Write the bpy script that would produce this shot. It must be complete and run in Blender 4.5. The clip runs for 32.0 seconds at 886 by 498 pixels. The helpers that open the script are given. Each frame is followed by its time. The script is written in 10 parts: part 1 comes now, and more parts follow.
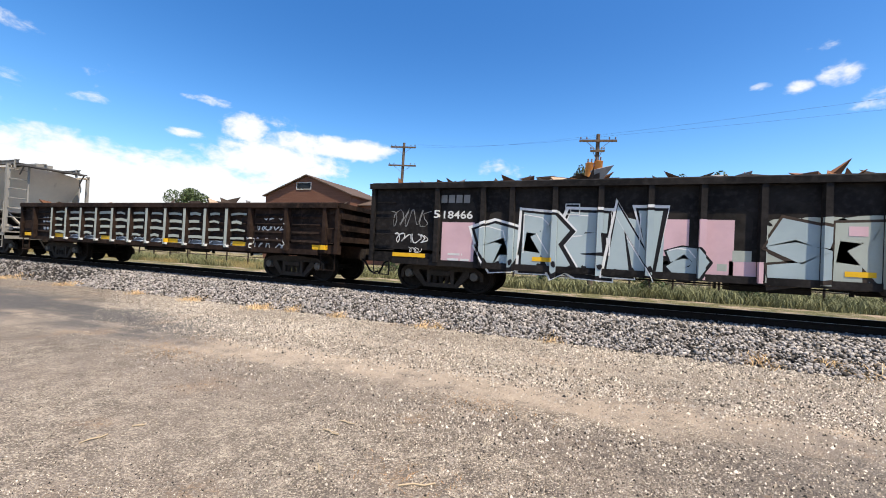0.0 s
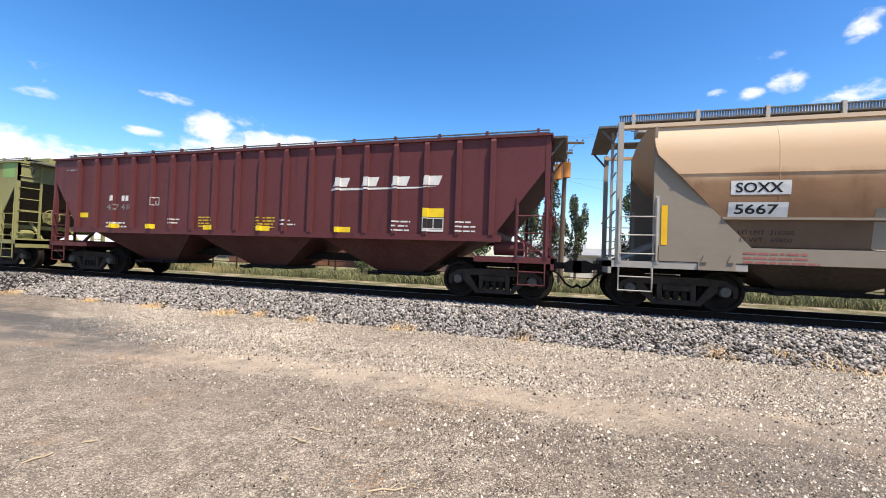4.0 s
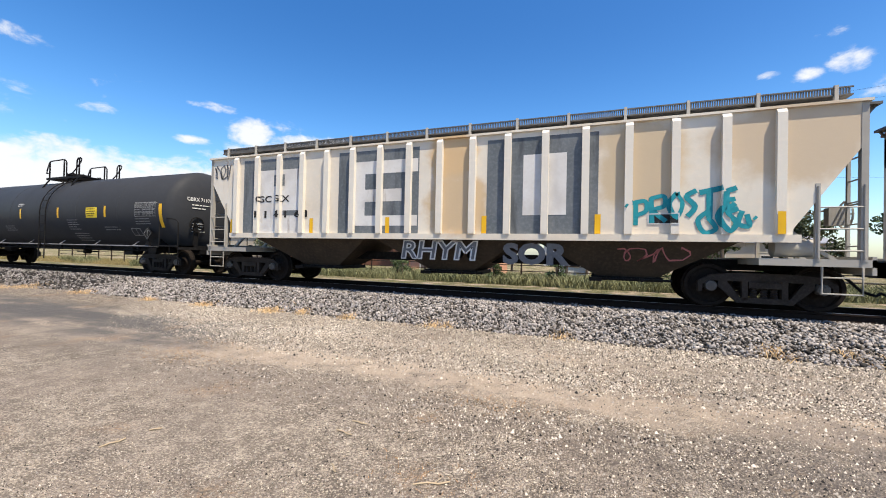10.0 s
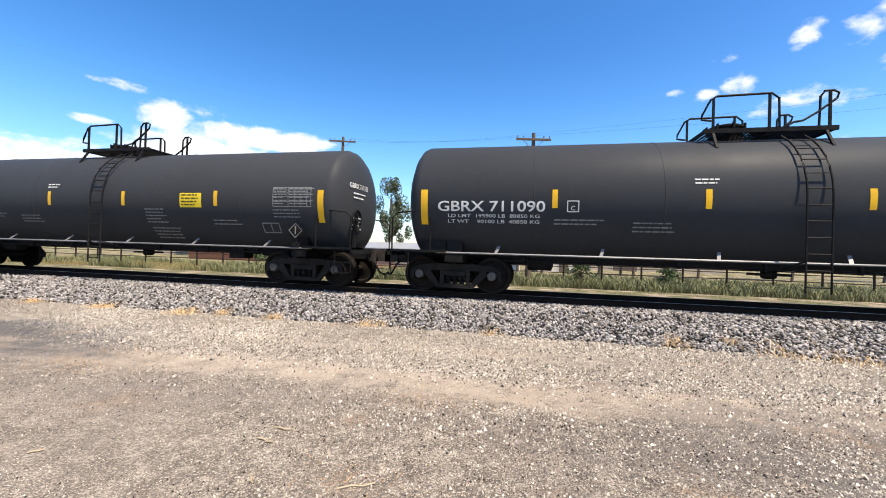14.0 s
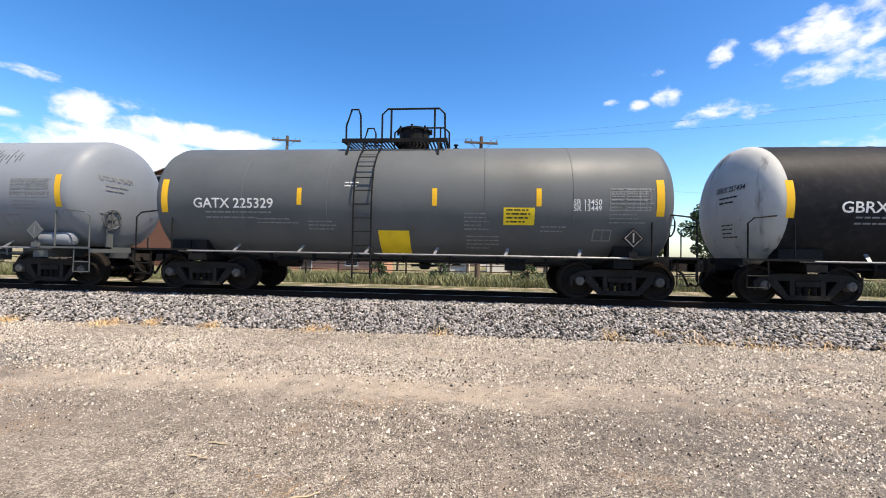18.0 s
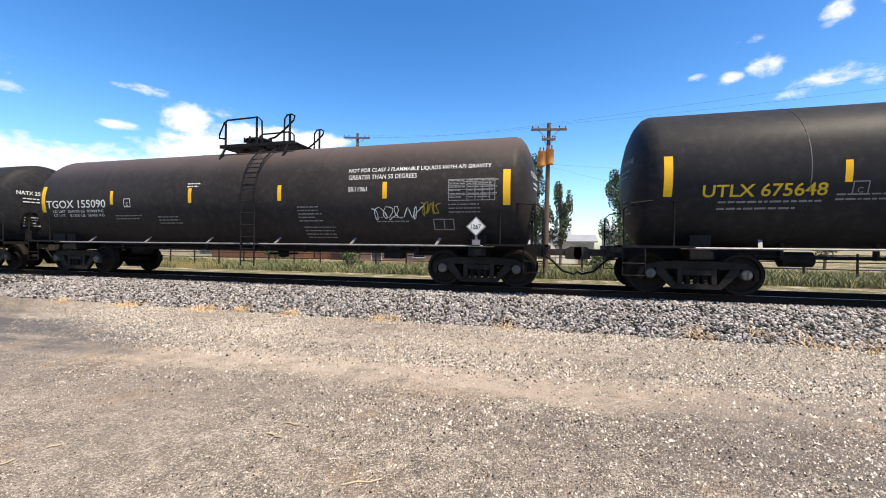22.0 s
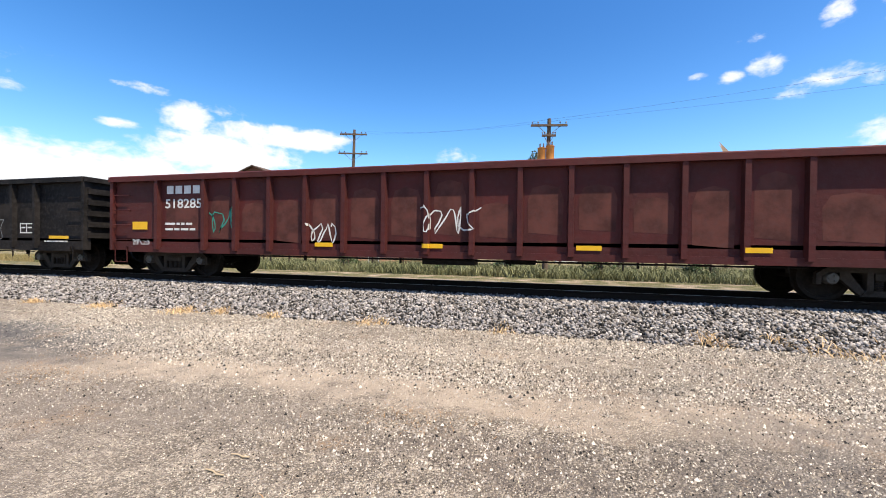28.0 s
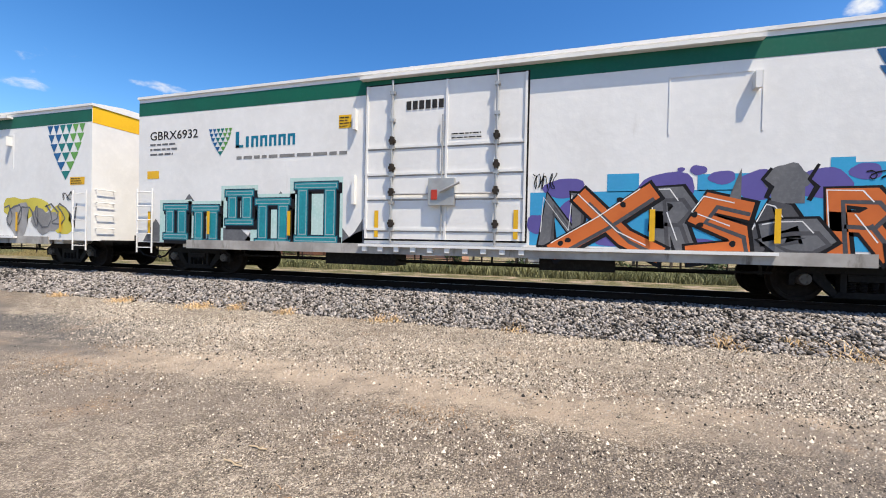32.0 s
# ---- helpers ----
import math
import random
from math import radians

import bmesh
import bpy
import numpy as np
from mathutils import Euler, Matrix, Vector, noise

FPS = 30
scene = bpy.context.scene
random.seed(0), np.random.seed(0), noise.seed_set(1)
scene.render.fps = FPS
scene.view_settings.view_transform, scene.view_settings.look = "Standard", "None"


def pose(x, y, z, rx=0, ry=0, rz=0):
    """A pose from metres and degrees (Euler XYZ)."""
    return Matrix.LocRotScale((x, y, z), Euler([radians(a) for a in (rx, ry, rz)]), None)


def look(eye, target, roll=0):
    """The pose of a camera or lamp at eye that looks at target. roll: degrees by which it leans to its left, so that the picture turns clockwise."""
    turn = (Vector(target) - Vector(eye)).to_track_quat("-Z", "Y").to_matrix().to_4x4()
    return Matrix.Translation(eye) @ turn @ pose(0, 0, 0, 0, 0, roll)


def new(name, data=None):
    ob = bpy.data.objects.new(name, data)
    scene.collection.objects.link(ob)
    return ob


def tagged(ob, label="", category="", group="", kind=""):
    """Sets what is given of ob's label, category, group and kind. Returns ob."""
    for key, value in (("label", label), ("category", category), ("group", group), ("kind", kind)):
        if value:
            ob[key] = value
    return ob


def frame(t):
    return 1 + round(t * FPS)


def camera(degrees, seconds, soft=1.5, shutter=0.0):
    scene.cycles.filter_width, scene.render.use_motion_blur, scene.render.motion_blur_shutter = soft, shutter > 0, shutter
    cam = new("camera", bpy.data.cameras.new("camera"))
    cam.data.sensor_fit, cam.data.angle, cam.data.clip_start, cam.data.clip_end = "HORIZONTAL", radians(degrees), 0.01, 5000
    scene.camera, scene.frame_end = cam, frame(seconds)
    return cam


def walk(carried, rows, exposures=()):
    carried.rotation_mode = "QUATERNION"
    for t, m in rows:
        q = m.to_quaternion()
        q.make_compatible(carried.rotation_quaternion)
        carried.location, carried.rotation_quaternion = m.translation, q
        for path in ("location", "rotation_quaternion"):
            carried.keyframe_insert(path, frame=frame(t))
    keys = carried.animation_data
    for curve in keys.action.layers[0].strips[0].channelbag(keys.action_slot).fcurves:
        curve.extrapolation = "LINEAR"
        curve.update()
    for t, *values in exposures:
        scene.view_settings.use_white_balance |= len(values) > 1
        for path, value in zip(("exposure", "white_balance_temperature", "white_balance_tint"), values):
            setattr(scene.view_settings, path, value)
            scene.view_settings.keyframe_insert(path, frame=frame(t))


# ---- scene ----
cam = camera(96.65, 32.0, soft=1.0)
ROWS = [
    (0, 0.021, -0.125, 1.558, 20.41, 0.81, -2.77),
    (0.5, 0.035, -0.119, 1.561, 18.36, 0.31, -2.61),
    (1, 0.037, -0.114, 1.555, 16.95, 0.01, -2.47),
    (1.5, 0.027, -0.112, 1.556, 16.44, -0.06, -2.48),
    (2, 0.025, -0.104, 1.557, 16.41, 0.01, -2.40),
    (2.5, 0.030, -0.109, 1.561, 16.77, 0.36, -2.39),
    (3, 0.032, -0.104, 1.565, 17.05, 0.62, -2.40),
    (3.5, 0.037, -0.096, 1.560, 17.05, 0.92, -2.27),
    (4, 0.048, -0.098, 1.560, 16.53, 1.12, -2.07),
    (4.5, 0.065, -0.109, 1.563, 15.04, 1.17, -1.62),
    (6.5, 0.095, -0.093, 1.573, 8.94, 0.59, -1.46),
    (7, 0.092, -0.114, 1.567, 10.63, 0.69, -1.27),
    (7.5, 0.072, -0.112, 1.564, 13.36, 0.71, -1.19),
    (8, 0.042, -0.112, 1.554, 16.20, 0.74, -1.09),
    (8.5, 0.033, -0.106, 1.552, 18.29, 0.72, -1.01),
    (9, 0.033, -0.098, 1.553, 19.70, 0.72, -1.11),
    (9.5, 0.031, -0.110, 1.551, 20.74, 0.73, -1.18),
    (10, 0.011, -0.130, 1.553, 21.44, 0.69, -1.34),
    (10.5, 0.006, -0.135, 1.551, 21.73, 0.63, -1.54),
    (11, 0.011, -0.137, 1.550, 21.35, 0.57, -1.62),
    (11.5, 0.030, -0.123, 1.549, 20.14, 0.43, -1.63),
    (12, 0.045, -0.109, 1.554, 18.65, 0.23, -1.57),
    (12.5, 0.056, -0.097, 1.556, 17.21, 0.17, -1.46),
    (13, 0.062, -0.090, 1.556, 15.89, 0.18, -1.42),
    (13.5, 0.068, -0.102, 1.562, 14.44, 0.32, -1.56),
    (14, 0.065, -0.116, 1.570, 12.17, 0.53, -1.77),
    (14.5, 0.088, -0.121, 1.565, 9.00, 0.95, -1.97),
    (16.5, 0.114, -0.119, 1.567, 2.87, 1.05, -1.72),
    (17, 0.103, -0.116, 1.565, 3.80, 1.06, -1.51),
    (17.5, 0.099, -0.108, 1.558, 4.52, 1.03, -1.27),
    (18, 0.101, -0.105, 1.558, 5.04, 1.00, -1.05),
    (18.5, 0.103, -0.102, 1.561, 5.84, 0.90, -0.91),
    (19, 0.096, -0.089, 1.556, 7.17, 0.78, -0.92),
    (19.5, 0.086, -0.090, 1.552, 9.12, 0.60, -1.06),
    (20, 0.076, -0.099, 1.555, 11.16, 0.34, -1.21),
    (20.5, 0.066, -0.105, 1.558, 12.99, -0.04, -1.32),
    (21, 0.069, -0.100, 1.555, 14.20, -0.40, -1.44),
    (21.5, 0.108, -0.082, 1.560, 14.68, -0.58, -1.16),
    (22, 0.143, -0.017, 1.553, 14.71, -0.34, -0.63),
    (22.5, 0.088, 0.181, 1.558, 14.56, 0.05, -0.18),
    (23, 0.103, 0.376, 1.563, 14.26, 0.37, 0.14),
    (23.5, 0.194, 0.487, 1.554, 13.73, 0.39, 0.19),
    (24, 0.188, 0.534, 1.556, 13.11, 0.13, -0.02),
    (24.5, 0.161, 0.556, 1.555, 12.63, -0.13, -0.26),
    (25, 0.149, 0.573, 1.549, 12.57, -0.29, -0.38),
    (25.5, 0.154, 0.570, 1.550, 13.12, -0.40, -0.42),
    (26, 0.134, 0.567, 1.542, 14.01, -0.51, -0.50),
    (26.5, 0.126, 0.565, 1.540, 14.74, -0.69, -0.49),
    (28.5, 0.145, 0.578, 1.542, 14.72, -0.29, -0.88),
    (29, 0.138, 0.565, 1.540, 15.13, -0.08, -1.08),
    (29.5, 0.125, 0.557, 1.545, 15.83, -0.12, -1.27),
    (30, 0.129, 0.546, 1.542, 16.55, -0.25, -1.31),
    (30.5, 0.130, 0.545, 1.531, 17.00, -0.42, -1.27),
    (31, 0.129, 0.545, 1.535, 17.00, -0.60, -1.16),
    (31.5, 0.127, 0.555, 1.533, 16.66, -0.67, -1.17),
    (32, 0.117, 0.553, 1.531, 16.29, -0.66, -1.21),
]
walk(cam, [(t, pose(x, y, z, 90 + pitch, roll, yaw)) for t, x, y, z, yaw, pitch, roll in ROWS],
     [(0, 0.78), (3, 0.85), (8, 1.01), (9, 0.87), (10, 0.73), (11, 0.81), (12, 0.93), (13, 0.96), (19, 0.88), (24, 0.89), (30, 0.86), (32, 0.67)])

# ---- light ----
SUN_WAY = Vector((0.38, -0.23, 0.90)).normalized()
world = bpy.data.worlds.new("sky")
scene.world = world
world.use_nodes = True


# bearing, height, half width and half height of each cloud in degrees, and its thickness
CLOUDS = ((-68, 4.0, 18, 7.4, 1.9), (-53, 4.6, 16, 6.6, 1.9), (-43.5, 10.8, 10, 3.4, 1.5), (-47.6, 14.7, 3.2, 1.9, 1.2), (-38, 13.9, 10, 1.7, 1.4), (-32.5, 14.1, 5, 1.0, 0.9), (-52.3, 17.2, 3.2, 0.6, 0.7), (-54, 13.0, 2.8, 0.55, 0.8),
          (-63.2, 14.7, 2.2, 0.55, 0.42), (-66.2, 10.9, 3, 0.5, 0.4), (-69, 19.8, 3.2, 0.7, 0.5), (-69, 15.2, 2.2, 0.5, 0.4), (-14, 12.4, 3.6, 0.9, 0.25), (-44, 15.9, 2.2, 0.7, 0.3),
          (22.8, 22.9, 1.8, 0.75, 0.46), (24.4, 20.1, 1.6, 1.0, 0.46), (21.2, 19.4, 1.1, 0.6, 0.4), (17.7, 20.2, 0.9, 0.4, 0.4), (30.1, 23.2, 1.3, 1.6, 0.5), (30, 17.4, 2.8, 1.1, 0.5), (33, 16.8, 1.8, 0.6, 0.35), (27.4, 16.5, 2.0, 0.5, 0.3),
          (34.3, 22.4, 1.4, 1.2, 0.42), (38.8, 23.4, 3.2, 2.2, 0.62), (38.4, 19.3, 3.2, 1.4, 0.62), (38, 10.4, 8.5, 2.6, 0.75), (33.4, 9.2, 4, 1.8, 0.5), (46, 22, 6.5, 5, 0.55), (50, 9, 12, 4.5, 0.7), (100, 14, 40, 8, 0.5), (-130, 12, 50, 8, 0.5))


def build_sky():
    nt = world.node_tree
    nt.nodes.clear()
    N, LK = nt.nodes.new, nt.links.new
    out, bg = N("ShaderNodeOutputWorld"), N("ShaderNodeBackground")
    sky = N("ShaderNodeTexSky")
    sky.sky_type, sky.sun_disc = "NISHITA", False
    sky.sun_elevation = math.asin(SUN_WAY.z)
    sky.sun_rotation = math.atan2(SUN_WAY.x, SUN_WAY.y)
    sky.altitude, sky.air_density, sky.dust_density, sky.ozone_density = 700, 1.15, 1.9, 2.8
    co = N("ShaderNodeTexCoord")
    sep = N("ShaderNodeSeparateXYZ")
    LK(co.outputs["Generated"], sep.inputs[0])

    def math_node(op, a, b=None, c=None, clamp=False):
        n = N("ShaderNodeMath")
        n.operation, n.use_clamp = op, clamp
        for i, v in enumerate((a, b, c)):
            if v is None:
                continue
            if isinstance(v, (int, float)):
                n.inputs[i].default_value = v
            else:
                LK(v, n.inputs[i])
        return n.outputs[0]

    # clouds: a bank low on one side, puffs on the other, torn by noise on the sky's bearing and height
    az = math_node("ARCTAN2", sep.outputs[0], sep.outputs[1])
    el = math_node("ARCSINE", sep.outputs[2])
    comb = N("ShaderNodeCombineXYZ")
    LK(az, comb.inputs[0]), LK(math_node("MULTIPLY", el, 1.7), comb.inputs[1])

    def noise(scale, detail, rough):
        n = N("ShaderNodeTexNoise")
        n.inputs["Scale"].default_value, n.inputs["Detail"].default_value = scale, detail
        n.inputs["Roughness"].default_value, n.inputs["Distortion"].default_value = rough, 0.3
        LK(comb.outputs[0], n.inputs["Vector"])
        return n.outputs["Fac"]

    torn, fine = noise(8.0, 9, 0.58), noise(30.0, 8, 0.6)
    gather = None
    for a, e, wa, we, s in CLOUDS:
        u = math_node("DIVIDE", math_node("SUBTRACT", az, radians(a)), radians(wa))
        v = math_node("DIVIDE", math_node("SUBTRACT", el, radians(e)), radians(we))
        d = math_node("ADD", math_node("MULTIPLY", u, u), math_node("MULTIPLY", v, v))
        w = math_node("MULTIPLY", math_node("SUBTRACT", 1.0, d), s)
        gather = w if gather is None else math_node("MAXIMUM", gather, w)
    gather = math_node("MAXIMUM", gather, -1.2)
    dens = math_node("ADD", math_node("ADD", math_node("MULTIPLY", torn, 1.9), math_node("MULTIPLY", fine, 1.2)), math_node("MULTIPLY", gather, 0.62))
    ramp = N("ShaderNodeMapRange")
    ramp.interpolation_type = "SMOOTHSTEP"
    for k, v in (("From Min", 1.50), ("From Max", 2.20), ("To Max", 0.95)):
        ramp.inputs[k].default_value = v
    LK(dens, ramp.inputs["Value"])
    mix = N("ShaderNodeMix")
    mix.data_type = "RGBA"
    LK(ramp.outputs[0], mix.inputs["Factor"])
    tone = N("ShaderNodeHueSaturation")
    tone.inputs["Saturation"].default_value = 1.34
    LK(sky.outputs[0], tone.inputs["Color"])
    tint = N("ShaderNodeMix")
    tint.data_type, tint.blend_type = "RGBA", "MULTIPLY"
    tint.inputs["Factor"].default_value = 1.0
    # paler and milkier towards the horizon
    low = N("ShaderNodeMapRange")
    low.interpolation_type = "SMOOTHSTEP"
    low.inputs["From Min"].default_value, low.inputs["From Max"].default_value = 0.52, 0.10
    LK(sep.outputs[2], low.inputs["Value"])
    haze = N("ShaderNodeMix")
    haze.data_type = "RGBA"
    LK(low.outputs[0], haze.inputs["Factor"])
    haze.inputs["A"].default_value, haze.inputs["B"].default_value = (0.90, 0.95, 1.07, 1), (1.30, 1.32, 1.36, 1)
    LK(haze.outputs["Result"], tint.inputs["B"])
    LK(tone.outputs[0], tint.inputs["A"])
    LK(tint.outputs["Result"], mix.inputs["A"])
    mix.inputs["B"].default_value = (5.7, 5.75, 5.8, 1)
    LK(mix.outputs["Result"], bg.inputs["Color"])
    bg.inputs["Strength"].default_value = 0.108
    LK(bg.outputs[0], out.inputs[0])


build_sky()
sun = new("sun", bpy.data.lights.new("sun", "SUN"))
sun.data.energy, sun.data.angle, sun.data.color = 5.0, radians(0.53), (1.0, 0.875, 0.69)
sun.matrix_world = look(SUN_WAY * 60, (0, 0, 0))

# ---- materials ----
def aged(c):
    """A colour scaled down by a set share to balance the exposure."""
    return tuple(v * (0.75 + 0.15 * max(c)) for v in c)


def paint(name, col, col2=None, rough=0.55, metal=0.0, big=0.7, fine=14.0, amount=0.5, streak=None, top=None, patch=None, bump=0.12, coat=0.0, stretch=(1, 1, 1), rand=0.0):
    """A worn surface: two scales of variation in col..col2, vertical streaks, a stained top, patches, fine relief."""
    m = bpy.data.materials.new(name)
    m.use_nodes = True
    nt = m.node_tree
    N, LK = nt.nodes.new, nt.links.new
    bsdf = nt.nodes["Principled BSDF"]
    bsdf.inputs["Metallic"].default_value = metal
    bsdf.inputs["Coat Weight"].default_value = coat
    bsdf.inputs["Specular IOR Level"].default_value = 0.3 if coat else 0.05 if max(col) < 0.06 else 0.16
    co = N("ShaderNodeTexCoord")
    mp = N("ShaderNodeMapping")
    mp.inputs["Scale"].default_value = stretch
    LK(co.outputs["Object"], mp.inputs["Vector"])

    def noise_at(scale, detail, vec, rough_=0.55):
        n = N("ShaderNodeTexNoise")
        n.inputs["Scale"].default_value, n.inputs["Detail"].default_value, n.inputs["Roughness"].default_value = scale, detail, rough_
        LK(vec, n.inputs["Vector"])
        return n.outputs["Fac"]

    def span(value, lo, hi, to=1.0):
        r = N("ShaderNodeMapRange")
        r.interpolation_type = "SMOOTHSTEP"
        r.inputs["From Min"].default_value, r.inputs["From Max"].default_value, r.inputs["To Max"].default_value = lo, hi, to
        LK(value, r.inputs["Value"])
        return r.outputs[0]

    def blend(fac, a, b):
        x = N("ShaderNodeMix")
        x.data_type = "RGBA"
        LK(fac, x.inputs["Factor"])
        for sock, v in (("A", a), ("B", b)):
            if isinstance(v, tuple):
                x.inputs[sock].default_value = (*v, 1)
            else:
                LK(v, x.inputs[sock])
        return x.outputs["Result"]

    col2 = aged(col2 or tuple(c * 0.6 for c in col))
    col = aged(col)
    n_big, n_fine = noise_at(big, 5, mp.outputs[0]), noise_at(fine, 6, mp.outputs[0])
    c = blend(span(n_big, 0.35, 0.68, amount), col, col2)
    c = blend(span(n_fine, 0.42, 0.75, amount * 0.55), c, tuple(min(1, v * 1.35 + 0.01) for v in col2))
    if streak:
        for scol, lo, hi, sz in streak:
            ms = N("ShaderNodeMapping")
            ms.inputs["Scale"].default_value = sz
            LK(co.outputs["Object"], ms.inputs["Vector"])
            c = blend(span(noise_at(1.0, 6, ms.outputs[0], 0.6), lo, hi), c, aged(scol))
    if top:
        for tcol, z0, z1, wob, sz in top:
            sep = N("ShaderNodeSeparateXYZ")
            LK(co.outputs["Object"], sep.inputs[0])
            ms = N("ShaderNodeMapping")
            ms.inputs["Scale"].default_value = sz
            LK(co.outputs["Object"], ms.inputs["Vector"])
            mu = N("ShaderNodeMath")
            mu.operation = "MULTIPLY_ADD"
            LK(noise_at(1.0, 7, ms.outputs[0], 0.6), mu.inputs[0])
            mu.inputs[1].default_value = wob
            LK(sep.outputs[2], mu.inputs[2])
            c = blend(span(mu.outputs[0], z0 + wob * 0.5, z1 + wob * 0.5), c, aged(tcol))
    if patch:
        for pcol, centre, size, edge in patch:
            mpp = N("ShaderNodeMapping")
            mpp.vector_type = "TEXTURE"
            mpp.inputs["Location"].default_value, mpp.inputs["Scale"].default_value = centre, size
            LK(co.outputs["Object"], mpp.inputs["Vector"])
            ln = N("ShaderNodeVectorMath")
            ln.operation = "LENGTH"
            LK(mpp.outputs[0], ln.inputs[0])
            mu = N("ShaderNodeMath")
            mu.operation = "MULTIPLY_ADD"
            LK(noise_at(edge, 6, co.outputs["Object"]), mu.inputs[0])
            mu.inputs[1].default_value = 0.9
            LK(ln.outputs["Value"], mu.inputs[2])
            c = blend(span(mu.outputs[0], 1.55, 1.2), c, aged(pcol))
    if rand:
        oi = N("ShaderNodeNewGeometry")
        mr = N("ShaderNodeMapRange")
        mr.inputs["To Min"].default_value, mr.inputs["To Max"].default_value = 1 - rand, 1 + rand
        LK(oi.outputs["Random Per Island"], mr.inputs["Value"])
        vm = N("ShaderNodeVectorMath")
        vm.operation = "SCALE"
        LK(c, vm.inputs[0]), LK(mr.outputs[0], vm.inputs["Scale"])
        c = vm.outputs[0]
    LK(c, bsdf.inputs["Base Color"])
    rr = N("ShaderNodeMapRange")
    rr.inputs["To Min"].default_value, rr.inputs["To Max"].default_value = max(0.02, rough - 0.12), min(1, rough + 0.15)
    LK(n_big, rr.inputs["Value"])
    LK(rr.outputs[0], bsdf.inputs["Roughness"])
    if bump:
        bp = N("ShaderNodeBump")
        bp.inputs["Strength"].default_value, bp.inputs["Distance"].default_value = bump, 0.02
        LK(n_fine, bp.inputs["Height"])
        LK(bp.outputs[0], bsdf.inputs["Normal"])
    return m


# ---- mesh tools ----
class Shape:
    """Collects simple solids into one mesh."""

    def __init__(self):
        self.v, self.f, self.s = [], [], []

    def add(self, verts, faces, smooth=False):
        o = len(self.v)
        self.v += [tuple(p) for p in verts]
        self.f += [tuple(i + o for i in f) for f in faces]
        self.s += [smooth] * len(faces)
        return self

    def box(self, x0, x1, y0, y1, z0, z1):
        return self.add([(x, y, z) for x in (x0, x1) for y in (y0, y1) for z in (z0, z1)],
                        [(0, 1, 3, 2), (4, 6, 7, 5), (0, 4, 5, 1), (2, 3, 7, 6), (0, 2, 6, 4), (1, 5, 7, 3)])

    def slab(self, poly, y0, y1):
        """A polygon in x, z between two y planes."""
        n = len(poly)
        vs = [(x, y0, z) for x, z in poly] + [(x, y1, z) for x, z in poly]
        return self.add(vs, [tuple(range(n))[::-1], tuple(range(n, 2 * n))] + [(i, (i + 1) % n, n + (i + 1) % n, n + i) for i in range(n)])

    def run(self, poly, x0, x1, smooth=False):
        """A cross-section in y, z along x."""
        n = len(poly)
        vs = [(x0, y, z) for y, z in poly] + [(x1, y, z) for y, z in poly]
        self.add(vs, [tuple(range(n)), tuple(range(n, 2 * n))[::-1]])
        return self.add(vs, [(i, n + i, n + (i + 1) % n, (i + 1) % n) for i in range(n)], smooth)

    def beam(self, a, b, w, h=None):
        """A square bar from a to b."""
        a, b = Vector(a), Vector(b)
        h = h or w
        d = (b - a).normalized()
        s = d.cross(Vector((0, 0, 1)) if abs(d.z) < 0.95 else Vector((0, 1, 0))).normalized() * (w / 2)
        u = d.cross(s).normalized() * (h / 2)
        vs = [p + i * s + j * u for p in (a, b) for i, j in ((-1, -1), (1, -1), (1, 1), (-1, 1))]
        return self.add(vs, [(0, 1, 2, 3), (7, 6, 5, 4), (0, 4, 5, 1), (1, 5, 6, 2), (2, 6, 7, 3), (3, 7, 4, 0)])

    def rod(self, pts, r, seg=7):
        """A round bar through points."""
        pts = [Vector(p) for p in pts]
        rings = []
        for i, p in enumerate(pts):
            d = (pts[min(i + 1, len(pts) - 1)] - pts[max(i - 1, 0)]).normalized()
            s = d.cross(Vector((0, 0, 1)) if abs(d.z) < 0.9 else Vector((0, 1, 0))).normalized()
            u = d.cross(s)
            rings.append([p + r * (math.cos(k * math.tau / seg) * s + math.sin(k * math.tau / seg) * u) for k in range(seg)])
        vs = [v for ring in rings for v in ring]
        fs = [(i * seg + k, i * seg + (k + 1) % seg, (i + 1) * seg + (k + 1) % seg, (i + 1) * seg + k) for i in range(len(pts) - 1) for k in range(seg)]
        self.add(vs, fs, True)
        return self.add(rings[0] + rings[-1], [tuple(range(seg))[::-1], tuple(range(seg, 2 * seg))])

    def lathe(self, prof, seg=24, axis="y", at=(0, 0, 0), smooth=True):
        """A profile of (along, radius) turned round an axis."""
        vs = []
        for a, r in prof:
            for k in range(seg):
                c, s = r * math.cos(k * math.tau / seg), r * math.sin(k * math.tau / seg)
                p = {"x": (a, c, s), "y": (c, a, s), "z": (c, s, a)}[axis]
                vs.append((p[0] + at[0], p[1] + at[1], p[2] + at[2]))
        fs = [(i * seg + k, i * seg + (k + 1) % seg, (i + 1) * seg + (k + 1) % seg, (i + 1) * seg + k) for i in range(len(prof) - 1) for k in range(seg)]
        self.add(vs, fs, smooth)
        n = len(prof) - 1
        return self.add(vs[:seg] + vs[n * seg:], [tuple(range(seg)), tuple(range(seg, 2 * seg))[::-1]])

